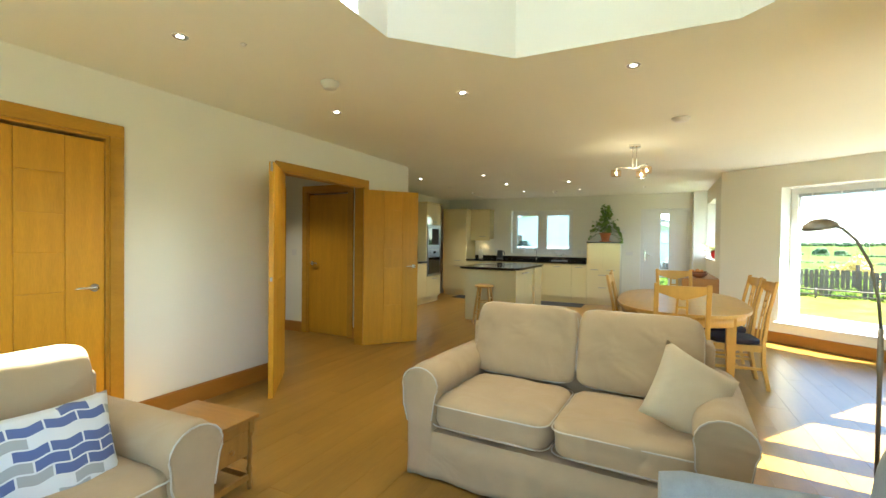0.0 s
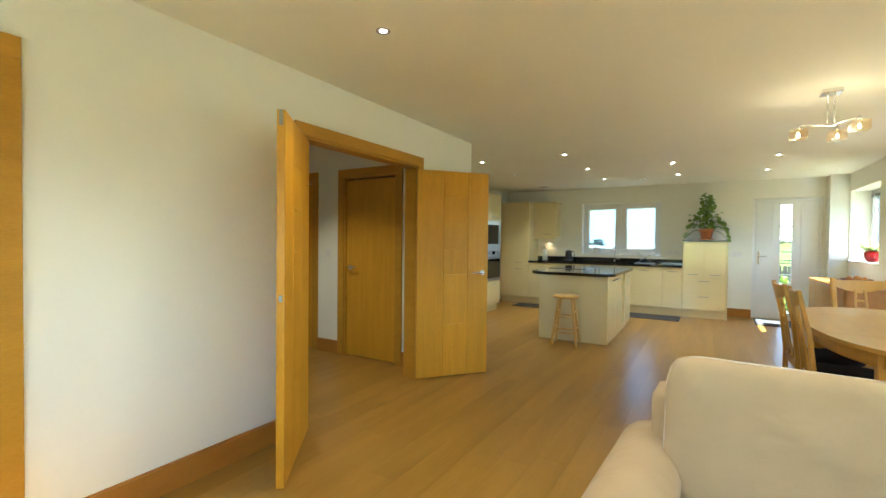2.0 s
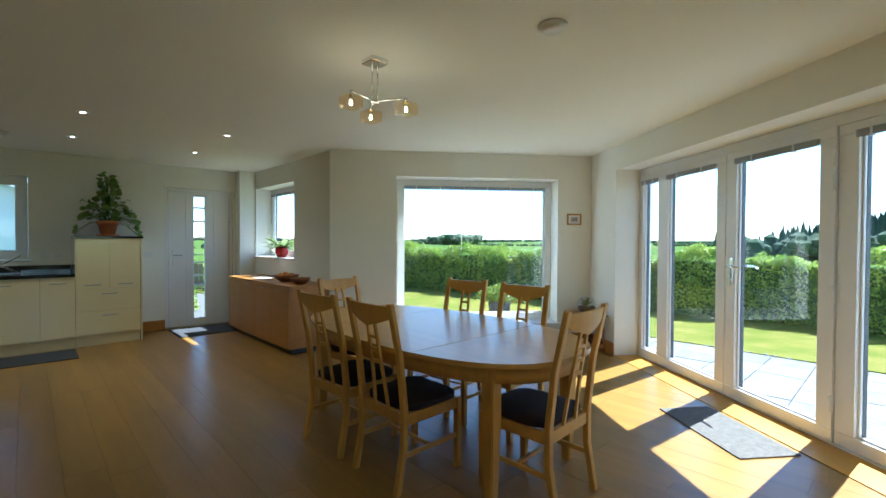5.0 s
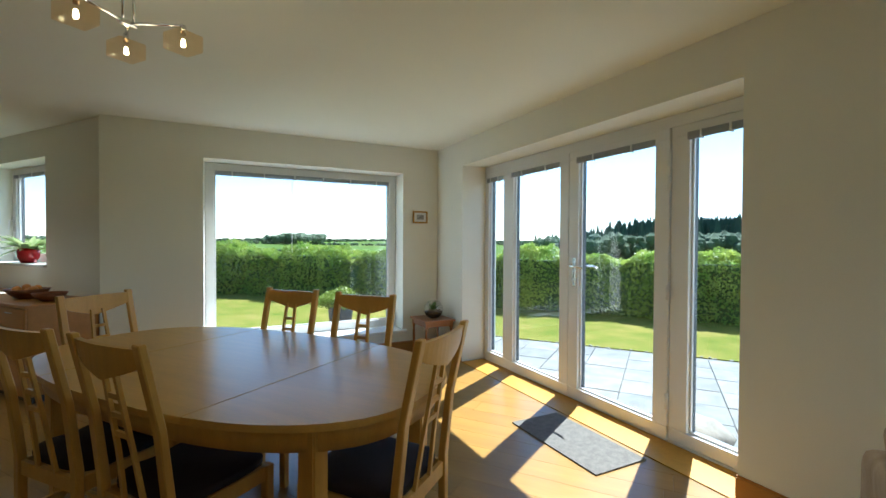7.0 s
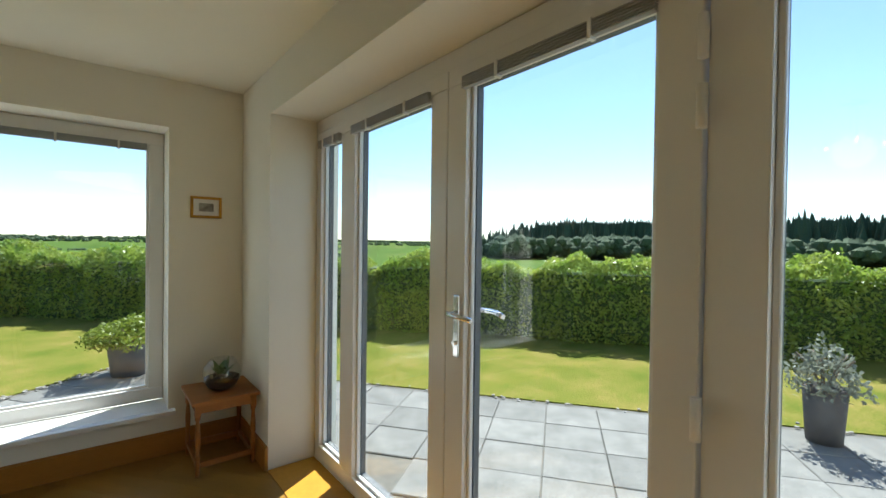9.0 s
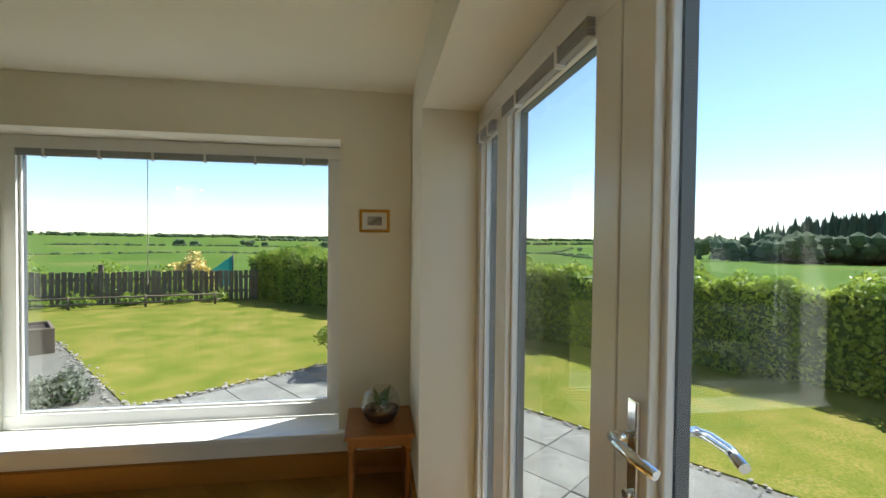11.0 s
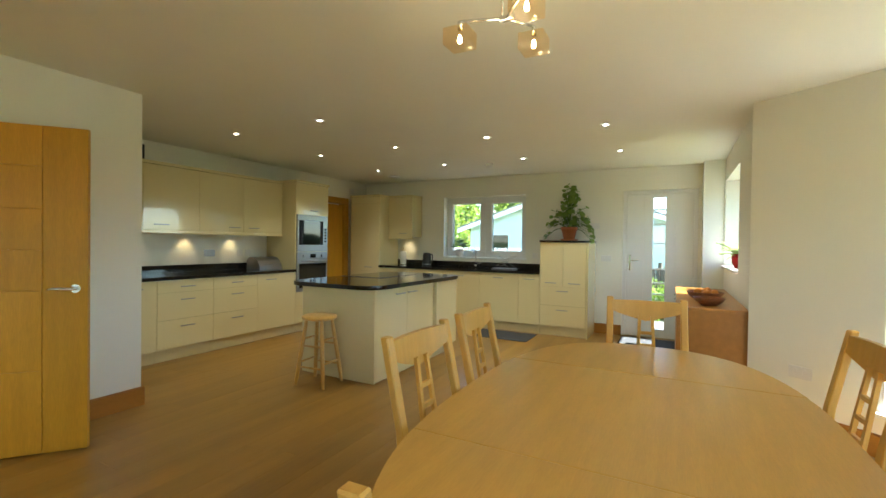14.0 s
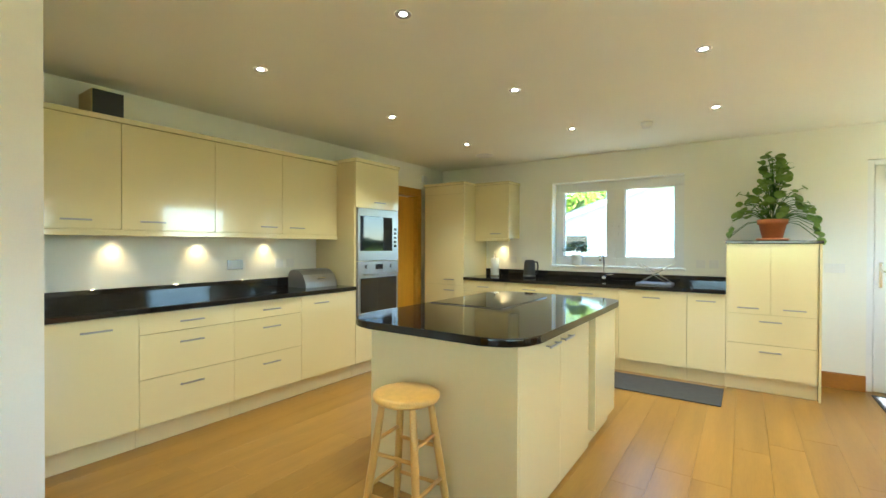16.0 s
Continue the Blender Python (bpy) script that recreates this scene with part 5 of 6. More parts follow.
woods("hedgerow", "field hedge running up a slope", [(120, 60), (200, 120), (300, 160)], 200, 1.2, 10, 0.6, False, WOODS2)
woods("hedgerow", "copse on a far rise", [(330, 300), (300, 330)], 60, 11, 31, 7, False, WOODS2, 8)
woods("hedgerow", "scattered field trees", [(250, 120), (160, 220), (60, 300)], 10, 4.5, 11, 8, False, WOODS2)


# ---------- small things indoors ----------
def stool(m):
    ob = thing("bar_stool", "round pine kitchen stool", "stool", m)
    bm = bmesh.new()
    lathe(bm, [(0.13, 0.595), (0.150, 0.60), (0.158, 0.612), (0.156, 0.628), (0.140, 0.634), (0.0005, 0.630)], 32)
    part("seat", bm, PINE, ob)
    feet = [(-0.152, -0.14), (0.152, -0.14), (0.152, 0.14), (-0.152, 0.14)]
    for x, y in feet:
        bm = bmesh.new()
        t = lambda f: (x * (1 - 0.46 * f), y * (1 - 0.46 * f), 0.60 * f)
        tube(bm, [t(0), t(0.1), t(0.25), t(0.7), t(0.95), t(1.0)], [0.014, 0.0165, 0.019, 0.019, 0.016, 0.014], 12)
        part("leg", bm, PINE, ob)
    for i, zs in enumerate(((0.17, 0.36), (0.21, 0.42), (0.17, 0.36), (0.21, 0.42))):
        a, b = feet[i], feet[(i + 1) % 4]
        for z in zs:
            f = 1 - 0.46 * z / 0.60
            bm = bmesh.new()
            rod(bm, (a[0] * f, a[1] * f, z), (b[0] * f, b[1] * f, z), 0.0095, seg=10)
            part("rung", bm, PINE, ob)
    return ob


stool(pose(-2.13, 6.97, 0, 0, 0, 6))

# rugs and mats
BRISTLE = mat("bristle_mat", (0.15, 0.135, 0.115), 0.95, var=0.3, scale=25, fine=0.35, fscale=260, bump=0.5)


def mat_on_floor(label, pts, h=0.010, z=0.0005, material=MATG):
    bm = bmesh.new()
    prism(bm, pts, z, h, 0.003, 2)
    return tagged(part("floor_mat", bm, material), label, "mat")


mat_on_floor("grey bristle mat inside the garden doors", [uv(-0.99, 4.22), uv(-0.575, 4.22), uv(-0.575, 5.03), uv(-0.99, 5.03)], material=BRISTLE)
mat_on_floor("dark grey mat at the entrance door", [(0.10, 10.02), (1.02, 10.02), (1.02, 10.72), (0.10, 10.72)])
mat_on_floor("dark grey kitchen mat before the sink units", [(-1.95, 9.62), (-0.98, 9.62), (-0.98, 10.16), (-1.95, 10.16)])
mat_on_floor("dark grey kitchen mat by the fridge", [(-4.0, 9.72), (-3.1, 9.72), (-3.1, 10.18), (-4.0, 10.18)])


def small_table(name, label, m, w, d, h, material):
    ob = thing(name, label, "side table", m)
    bm = bmesh.new()
    box(bm, -w / 2, w / 2, -d / 2, d / 2, h - 0.022, h, 0.005, 2)
    part("top", bm, material, ob)
    lx, ly = w / 2 - 0.035, d / 2 - 0.035
    for sx in (-1, 1):
        for sy in (-1, 1):
            bm = bmesh.new()
            box(bm, sx * lx - 0.016, sx * lx + 0.016, sy * ly - 0.016, sy * ly + 0.016, h - 0.09, h - 0.0225)
            lathe(bm, [(0.010, 0), (0.013, 0.02), (0.013, 0.10), (0.017, 0.11), (0.010, 0.13), (0.015, 0.20), (0.016, h - 0.20), (0.010, h - 0.12), (0.017, h - 0.105), (0.014, h - 0.09)], 12, (sx * lx, sy * ly, 0))
            part("leg", bm, material, ob)
        quick("rail", material, ob, sx * lx - 0.009, sx * lx + 0.009, -ly + 0.016, ly - 0.016, h - 0.075, h - 0.0225)
        quick("stretcher", material, ob, sx * lx - 0.009, sx * lx + 0.009, -ly + 0.012, ly - 0.012, 0.055, 0.085)
    for sy in (-1, 1):
        quick("rail", material, ob, -lx + 0.016, lx - 0.016, sy * ly - 0.009, sy * ly + 0.009, h - 0.075, h - 0.0225)
        quick("stretcher", material, ob, -lx + 0.012, lx - 0.012, sy * ly - 0.009, sy * ly + 0.009, 0.055, 0.085)
    return ob


small_table("side_table", "small stained wooden table in the window corner", BAY @ pose(-0.725, 6.97, 0), 0.38, 0.42, 0.45, mat("stained_wood", (0.36, 0.135, 0.03), 0.38, var=0.25, scale=5, fine=0.08, fscale=60, stretch=(1, 5, 1)))
ST = small_table("side_table", "small wooden table with a drawer beside the armchair", pose(-1.73, 1.70, 0, 0, 0, 3), 0.48, 0.34, 0.40, DARKW)
dwf = quick("drawer", DARKW, ST, 0.196, 0.214, -0.118, 0.118, 0.19, 0.322, bev=0.003)
bm = bmesh.new()
lathe(bm, [(0.006, 0.0), (0.006, 0.008), (0.013, 0.016), (0.012, 0.022), (0.0005, 0.024)], 14)
part("knob", bm, DARKW, dwf, "turned wooden knob", pose(0.214, 0, 0.256, 0, 90, 0))
for sy in (-1, 1):
    quick("side_panel", DARKW, ST, -0.19, 0.19, sy * 0.128 - 0.006, sy * 0.128 + 0.006, 0.16, 0.324)

# glass bowl terrarium
tr = thing("terrarium", "round glass bowl with pebbles and small plants", "terrarium", BAY @ pose(-0.72, 6.95, 0.45))
bm = bmesh.new()
lathe(bm, [(0.045, 0.001), (0.080, 0.016), (0.106, 0.06), (0.112, 0.10), (0.104, 0.145), (0.083, 0.178), (0.066, 0.190), (0.070, 0.196)], 28)
part("bowl", bm, glass_mat("bowl_glass", (0.93, 0.95, 0.94), 0.10), tr, "clear glass bowl", shadow=False)
bm = bmesh.new()
lathe(bm, [(0.043, 0.004), (0.076, 0.020), (0.100, 0.060), (0.103, 0.080), (0.060, 0.086), (0.0005, 0.090)], 24)
part("soil", bm, SOIL, tr, "dark pebbly soil")
bm = bmesh.new()
rg = random.Random(3)
for i in range(26):
    a, r = rg.uniform(0, 6.28), rg.uniform(0, 0.085)
    t = bmesh.new()
    bmesh.ops.create_icosphere(t, subdivisions=1, radius=rg.uniform(0.006, 0.013))
    merge(bm, t, Matrix.Translation((r * math.cos(a), r * math.sin(a), 0.091)))
part("pebbles", bm, mat("pebble", (0.35, 0.28, 0.20), 0.6, var=0.4, scale=60), tr, "pale and brown pebbles")


def leaf_blade(bm, base, tip, w, up=Vector((0, 0, 1)), curl=0.25):
    """A pointed leaf from base to tip."""
    base, tip = Vector(base), Vector(tip)
    d = tip - base
    s = d.cross(up)
    s = s.normalized() if s.length > 1e-5 else Vector((1, 0, 0))
    nrm = s.cross(d).normalized()
    rows = []
    for f, ww in ((0, 0.12), (0.3, 0.9), (0.6, 1.0), (0.85, 0.55), (1, 0.04)):
        c = base + d * f - nrm * curl * d.length * f * f
        rows.append((bm.verts.new(c - s * w * ww / 2 + nrm * 0.1 * w), bm.verts.new(c), bm.verts.new(c + s * w * ww / 2 + nrm * 0.1 * w)))
    for a, b in zip(rows, rows[1:]):
        for i in (0, 1):
            bm.faces.new((a[i], a[i + 1], b[i + 1], b[i])).smooth = True


bm = bmesh.new()
for i in range(22):
    a = rg.uniform(0, 6.28)
    r = rg.uniform(0.03, 0.075)
    b0 = Vector((rg.uniform(-0.03, 0.03), rg.uniform(-0.03, 0.03), 0.092))
    leaf_blade(bm, b0, b0 + Vector((r * math.cos(a), r * math.sin(a), rg.uniform(0.02, 0.11))), 0.026)
part("plants", bm, LEAF, tr, "small green leaves")

# round-leaved plant on the dresser unit
pp = thing("pot_plant", "large round-leaved plant in a terracotta pot", "plant", pose(-0.62, 10.50, 1.373))
bm = bmesh.new()
lathe(bm, [(0.075, 0.012), (0.105, 0.15), (0.118, 0.155), (0.122, 0.20), (0.108, 0.20), (0.10, 0.18)], 28)
part("pot", bm, TERRA, pp, "terracotta pot")
bm = bmesh.new()
lathe(bm, [(0.10, 0.0), (0.125, 0.004), (0.128, 0.022), (0.115, 0.020), (0.08, 0.011)], 28)
part("saucer", bm, TERRA, pp, "terracotta saucer")
bm = bmesh.new()
lathe(bm, [(0.100, 0.172), (0.06, 0.182), (0.0005, 0.186)], 20)
part("soil", bm, SOIL, pp)
LEAFR = mat("round_leaf", (0.13, 0.24, 0.035), 0.35, var=0.35, scale=14, color2=(0.26, 0.37, 0.08))
leafy(LEAFR, 0.4)
stems, leaves = bmesh.new(), bmesh.new()
rg = random.Random(21)
spine = [(0.0, 0.0, 0.18), (0.01, 0.0, 0.45), (-0.01, 0.0, 0.72)]


def round_leaf(c, r, nrm):
    turn = Vector(nrm).to_track_quat("Z", "Y").to_matrix()
    mid = leaves.verts.new(Vector(c) - turn @ Vector((0, 0, r * 0.15)))
    ring = [leaves.verts.new(Vector(c) + turn @ Vector((r * math.cos(a) * 1.05, r * math.sin(a), rg.uniform(-0.1, 0.1) * r))) for a in (2 * math.pi * k / 10 for k in range(10))]
    for k in range(10):
        leaves.faces.new((mid, ring[k], ring[(k + 1) % 10])).smooth = True


for i in range(210):
    q = rg.random()
    if q < 0.42:
        z0 = rg.uniform(0.38, 0.84)
        a = rg.uniform(0, 6.28)
        r = rg.uniform(0.05, 0.20) * (1.15 - 0.6 * (z0 - 0.4) / 0.34)
        c = Vector((r * math.cos(a), r * math.sin(a) * 0.8, z0))
    elif q < 0.72:
        a = rg.uniform(0, 6.28)
        r = rg.uniform(0.06, 0.27)
        c = Vector((r * math.cos(a), r * math.sin(a) * 0.7, rg.uniform(0.2, 0.50)))
    else:
        s = rg.choice((-1, 1))
        f = rg.random()
        c = Vector((s * (0.17 + 0.17 * math.sin(f * 1.57)), rg.uniform(-0.14, 0.10), 0.34 - 0.33 * f ** 1.5 + rg.uniform(-0.05, 0.05)))
    base = Vector((0.03 * c.x / 0.2, 0.03 * c.y / 0.2, min(0.19 + 0.6 * max(0, c.z - 0.3), 0.6)))
    midp = (base + c) / 2 + Vector((0, 0, 0.05))
    if i % 2 == 0:
        tube(stems, [base, midp, c], 0.003, 5)
    out = Vector((c.x, c.y - 0.15, 0.25))
    round_leaf(c, rg.uniform(0.022, 0.042), out + Vector((rg.uniform(-.25, .25), rg.uniform(-.25, .25), rg.uniform(-.2, .3))))
tube(stems, spine, 0.008, 6)
part("stems", stems, LEAF, pp, "thin green stems")
part("leaves", leaves, LEAFR, pp, "round glossy green leaves")

# red pot plant on the side window sill
rp = thing("pot_plant", "variegated plant in a shiny red pot on the sill", "plant", pose(1.42, 9.82, 1.0745) @ Matrix.Diagonal((1.25, 1.3, 1.25, 1)))
bm = bmesh.new()
lathe(bm, [(0.050, 0.0), (0.075, 0.05), (0.078, 0.10), (0.066, 0.13), (0.060, 0.13), (0.055, 0.11)], 24)
part("pot", bm, mat("red_glaze", (0.45, 0.015, 0.02), 0.15, var=0.1, scale=20), rp, "glossy red pot")
bm = bmesh.new()
rg = random.Random(8)
for i in range(85):
    a = rg.uniform(0, 6.28)
    r = rg.uniform(0.12, 0.28)
    b0 = Vector((0.02 * math.cos(a), 0.02 * math.sin(a), 0.11))
    leaf_blade(bm, b0, b0 + Vector((0.55 * r * math.cos(a), r * math.sin(a), rg.uniform(0.02, 0.17))), 0.042, curl=0.35)
part("leaves", bm, LEAFP, rp, "cream and green strap leaves")

# bowls on the sideboard
def bowl(m, r, h, material, label, cat="bowl"):
    bm = bmesh.new()
    lathe(bm, [(r * 0.45, 0.0), (r * 0.5, 0.006), (r * 0.8, h * 0.45), (r, h), (r * 0.96, h), (r * 0.76, h * 0.5), (r * 0.4, 0.016), (0.0005, 0.014)], 28)
    return tagged(part("bowl", bm, material, m=m), label, cat)


BOWLW = mat("carved_wood", (0.22, 0.07, 0.02), 0.4, var=0.4, scale=18, fine=0.15)
FRUIT = mat("orange_peel", (0.62, 0.24, 0.03), 0.45, var=0.15, scale=10, bump=0.2)
bowl(pose(1.02, 8.75, 0.801), 0.16, 0.085, BOWLW, "dark carved wooden bowl on the sideboard")
rg = random.Random(2)
for x, y, z in ((0.0, 0.0, 0.055), (0.075, 0.02, 0.075), (-0.06, 0.05, 0.075), (0.01, -0.075, 0.075), (0.02, 0.08, 0.085)):
    bm = bmesh.new()
    lathe(bm, [(0.0008, -0.036), (0.022, -0.029), (0.036, -0.004), (0.034, 0.014), (0.018, 0.032), (0.0008, 0.035)], 18)
    tagged(part("orange", bm, FRUIT, m=pose(1.02 + x, 8.75 + y, 0.801 + z, rg.uniform(-30, 30), 20, 0)), "orange in the carved bowl", "fruit", "fruit in the bowl")
bowl(pose(1.03, 8.38, 0.801), 0.125, 0.07, BOWLW, "shallow dark wooden bowl on the sideboard")
# Thin white sheet that paints a patch of sunlight on the sideboard top.
bm = bmesh.new()
box(bm, 0.90, 1.12, 9.35, 9.65, 0.801, 0.806)
tagged(part("letter", bm, PLASTW), "thin white sheet standing in for a sun patch on the sideboard", "paper")

# kitchen clutter
kt = thing("kettle", "black and steel jug kettle", "kettle", pose(-3.10, 10.62, 0.913))
bm = bmesh.new()
lathe(bm, [(0.075, 0.0), (0.078, 0.03), (0.070, 0.16), (0.062, 0.21), (0.05, 0.225), (0.0005, 0.228)], 24)
part("body", bm, BLACKP, kt)
bm = bmesh.new()
lathe(bm, [(0.0795, 0.012), (0.0790, 0.035), (0.0785, 0.036)], 24)
part("band", bm, STEEL, kt, "steel band")
bm = bmesh.new()
tube(bm, [(0.06, 0, 0.20), (0.105, 0, 0.20), (0.115, 0, 0.15), (0.105, 0, 0.06), (0.075, 0, 0.04)], 0.011, 8)
part("handle", bm, BLACKP, kt)
kr = thing("kitchen_roll", "white paper roll on an upright holder", "kitchen roll", pose(-3.62, 10.66, 0.913))
bm = bmesh.new()
lathe(bm, [(0.022, 0.012), (0.055, 0.012), (0.055, 0.24), (0.022, 0.24)], 24)
part("paper", bm, PLASTW, kr)
bm = bmesh.new()
lathe(bm, [(0.07, 0.0), (0.07, 0.010), (0.008, 0.011), (0.008, 0.30), (0.012, 0.31), (0.0005, 0.32)], 20)
part("holder", bm, CHROME, kr)
bb = thing("bread_bin", "steel roll-top bread bin", "bread bin", pose(-4.36, 8.22, 0.913, 0, 0, 90))
bm = bmesh.new()
prof = [(-0.14, 0.0), (0.13, 0.0), (0.13, 0.12), (0.10, 0.155), (0.05, 0.17), (-0.03, 0.16), (-0.09, 0.12), (-0.13, 0.05)]
for x0, x1 in ((-0.19, 0.19),):
    A = [bm.verts.new((x0, y, z)) for y, z in prof]
    B = [bm.verts.new((x1, y, z)) for y, z in prof]
    bm.faces.new(A)
    bm.faces.new(B[::-1])
    for i in range(len(prof)):
        bm.faces.new((A[i], B[i], B[(i + 1) % len(prof)], A[(i + 1) % len(prof)]))
part("bin", bm, STEEL, bb)
bm = bmesh.new()
rod(bm, (-0.05, -0.128, 0.085), (0.05, -0.128, 0.085), 0.006)
part("handle", bm, CHROME, bb)
bs = thing("basil_plant", "green basil in a white pot on the sill", "plant", pose(-2.58, 10.885, 1.0745) @ Matrix.Scale(1.2, 4))
bm = bmesh.new()
lathe(bm, [(0.045, 0), (0.06, 0.11), (0.055, 0.11), (0.045, 0.09)], 20)
part("pot", bm, PLASTW, bs, "white pot")
bm = bmesh.new()
rg = random.Random(4)
for i in range(150):
    a, e = rg.uniform(0, 6.28), rg.uniform(-0.1, 1.4)
    r = rg.uniform(0.04, 0.11)
    c = Vector((r * math.cos(a) * math.cos(e), 0.7 * r * math.sin(a) * math.cos(e), 0.14 + r * math.sin(e)))
    leaf_blade(bm, c, c + Vector((0.055 * math.cos(a), 0.055 * math.sin(a), 0.02)), 0.045)
part("leaves", bm, mat("basil_leaf", (0.07, 0.20, 0.02), 0.4, var=0.3, scale=30), bs, "bright green leaves")
dk = thing("dish_rack", "folding chrome dish rack beside the sink", "dish rack", pose(-1.62, 10.52, 0.913))
for s in (-1, 1):
    for y in (-0.13, 0.13):
        bm = bmesh.new()
        tube(bm, [(s * 0.16, y, 0.005), (-s * 0.17, y, 0.22)], 0.004, 6)
        part("leg", bm, CHROME, dk)
    for k in range(9):
        f = 0.1 + 0.1 * k
        bm = bmesh.new()
        x, z = s * 0.16 - s * 0.33 * f, 0.005 + 0.215 * f
        if z > 0.11:
            rod(bm, (x, -0.13, z), (x, 0.13, z), 0.003, seg=6)
            part("bar", bm, CHROME, dk)
        else:
            bm.free()
bm = bmesh.new()
box(bm, -0.17, 0.17, -0.14, 0.14, 0.001, 0.016, 0.004)
part("tray", bm, STEEL, dk)
# speaker on top of the wall cabinets
sp = thing("speaker", "small wooden speaker with a dark front", "speaker", pose(-4.40, 6.50, 2.166))
quick("case", mat("maple", (0.55, 0.42, 0.20), 0.4, var=0.1, scale=10), sp, -0.12, 0.115, -0.09, 0.09, 0, 0.16, bev=0.004)
quick("grille", BLACKP, sp, 0.1155, 0.128, -0.085, 0.085, 0.004, 0.156, bev=0.002, label="black cloth grille")
# charger and cables on the worktop
ch_ = thing("charger", "black charger and cable on the worktop", "charger", pose(-4.55, 6.16, 0.913))
quick("plug", BLACKP, ch_, -0.03, 0.02, -0.03, 0.03, 0.20, 0.30, bev=0.006)
bm = bmesh.new()
tube(bm, [(0.0, 0.0, 0.20), (0.03, 0.03, 0.12), (0.05, -0.03, 0.06), (0.08, 0.02, 0.008), (0.12, 0.07, 0.005)], 0.004, 6)
part("cable", bm, BLACKP, ch_)


# sockets and switches
def plate(label, m, w=0.146, h=0.086, cat="socket", rockers=2, material=PLASTW):
    ob = thing("wall_socket" if cat == "socket" else "light_switch", label, cat, m)
    quick("plate", material, ob, -w / 2, w / 2, -0.009, -0.0005, -h / 2, h / 2, bev=0.003, seg=2)
    for i in range(rockers):
        x = (-0.5 + (i + 0.5) / rockers) * w * 0.8
        quick("rocker", material, ob, x - 0.012, x + 0.012, -0.012, -0.0085, -0.006, 0.026, bev=0.002)
    return ob


plate("white double socket on the bay wall", M_BAY @ pose(0.36, 0, 0.42))
plate("white switch by the entrance door", M_BACK @ pose(4.46, 0, 1.12), cat="switch")
plate("white switch above the entrance switch", M_BACK @ pose(4.30, 0, 1.60), 0.12, 0.086, "switch")
for y, w in ((7.55, 0.146), (8.0, 0.086), (8.13, 0.086)):
    plate("steel socket above the worktop", M_KL @ pose(y - YK, 0, 1.14), w, 0.086, rockers=2 if w > 0.1 else 1, material=STEEL if w > 0.1 else PLASTW)
for x in (-3.42, -3.26, -1.22, -1.10):
    plate("white socket above the worktop", M_BACK @ pose(x - XK, 0, 1.13), 0.086, 0.086, rockers=1)
plate("white switch on the hall wall", pose(-4.38, 5.03, 1.15), 0.086, 0.086, "switch", 1)
# detectors on the ceiling
def disc(label, x, y, r, h, cat="smoke alarm"):
    bm = bmesh.new()
    lathe(bm, [(r, -0.0005), (r, -h * 0.45), (r * 0.8, -h * 0.6), (r * 0.72, -h), (0.0005, -h)], 28)
    return tagged(part("smoke_alarm" if cat == "smoke alarm" else "ceiling_vent", bm, PLASTW, m=pose(x, y, H)), label, cat)


disc("white round smoke alarm", -1.67, 2.62, 0.065, 0.045)
disc("white round ceiling sensor", 0.575, 4.56, 0.075, 0.03)
disc("white round heat alarm over the kitchen", -1.57, 9.69, 0.05, 0.05)
disc("white round extractor vent", -3.50, 10.15, 0.11, 0.02, "vent")
disc("small white ceiling sensor", -1.72, 1.95, 0.018, 0.01)
bm = bmesh.new()
box(bm, -4.598, -4.57, 10.30, 10.40, 2.20, 2.30, 0.01, 2)
tagged(part("door_chime", bm, PLASTW), "small white sensor box high on the wall", "sensor")

# picture on the bay wall
pc = thing("picture", "small pale picture in a wooden frame", "picture", M_BAY @ pose(-0.763 - ub, 0, 1.62))
for a in ((-0.095, 0.095, 0.055, 0.072), (-0.095, 0.095, -0.072, -0.055), (-0.095, -0.078, -0.055, 0.055), (0.078, 0.095, -0.055, 0.055)):
    quick("frame_bar", OAKT, pc, a[0], a[1], -0.018, -0.0005, a[2], a[3], bev=0.002)
quick("mount", PLASTW, pc, -0.078, 0.078, -0.008, -0.004, -0.055, 0.055, label="cream mount")
quick("print", mat("print", (0.45, 0.47, 0.42), 0.6, var=0.5, scale=30, color2=(0.12, 0.10, 0.09)), pc, -0.045, 0.045, -0.0095, -0.0082, -0.028, 0.028, label="small landscape print")

# patterned cushion on the armchair
pat = bpy.data.materials.new("patterned_cloth")
pat.use_nodes = True
pn, plk = pat.node_tree.nodes, pat.node_tree.links
tcn = pn.new("ShaderNodeTexCoord")
br = pn.new("ShaderNodeTexBrick")
br.inputs["Scale"].default_value = 1.0
br.inputs["Brick Width"].default_value, br.inputs["Row Height"].default_value = 0.098, 0.040
br.inputs["Mortar Size"].default_value = 0.003
br.inputs["Mortar Smooth"].default_value = 0.0
br.inputs["Color1"].default_value, br.inputs["Color2"].default_value, br.inputs["Mortar"].default_value = (0.0, 0, 0, 1), (1, 1, 1, 1), (0.95, 0.95, 0.95, 1)
br.inputs["Bias"].default_value = 0.0
rmp = pn.new("ShaderNodeValToRGB")
rmp.color_ramp.interpolation = "CONSTANT"
els = rmp.color_ramp.elements
els[0].position, els[0].color = 0.0, (0.10, 0.13, 0.27, 1)
els[1].position, els[1].color = 0.33, (0.36, 0.36, 0.34, 1)
e3 = els.new(0.62)
e3.color = (0.66, 0.66, 0.64, 1)
sw = pn.new("ShaderNodeTexWave")
sw.inputs["Scale"].default_value = 3.25
sw.inputs["Distortion"].default_value = 0.6
wv = pn.new("ShaderNodeVectorMath")
wv.operation = "MULTIPLY_ADD"
wv.inputs[1].default_value = (0.0, 0.010, 0.0)
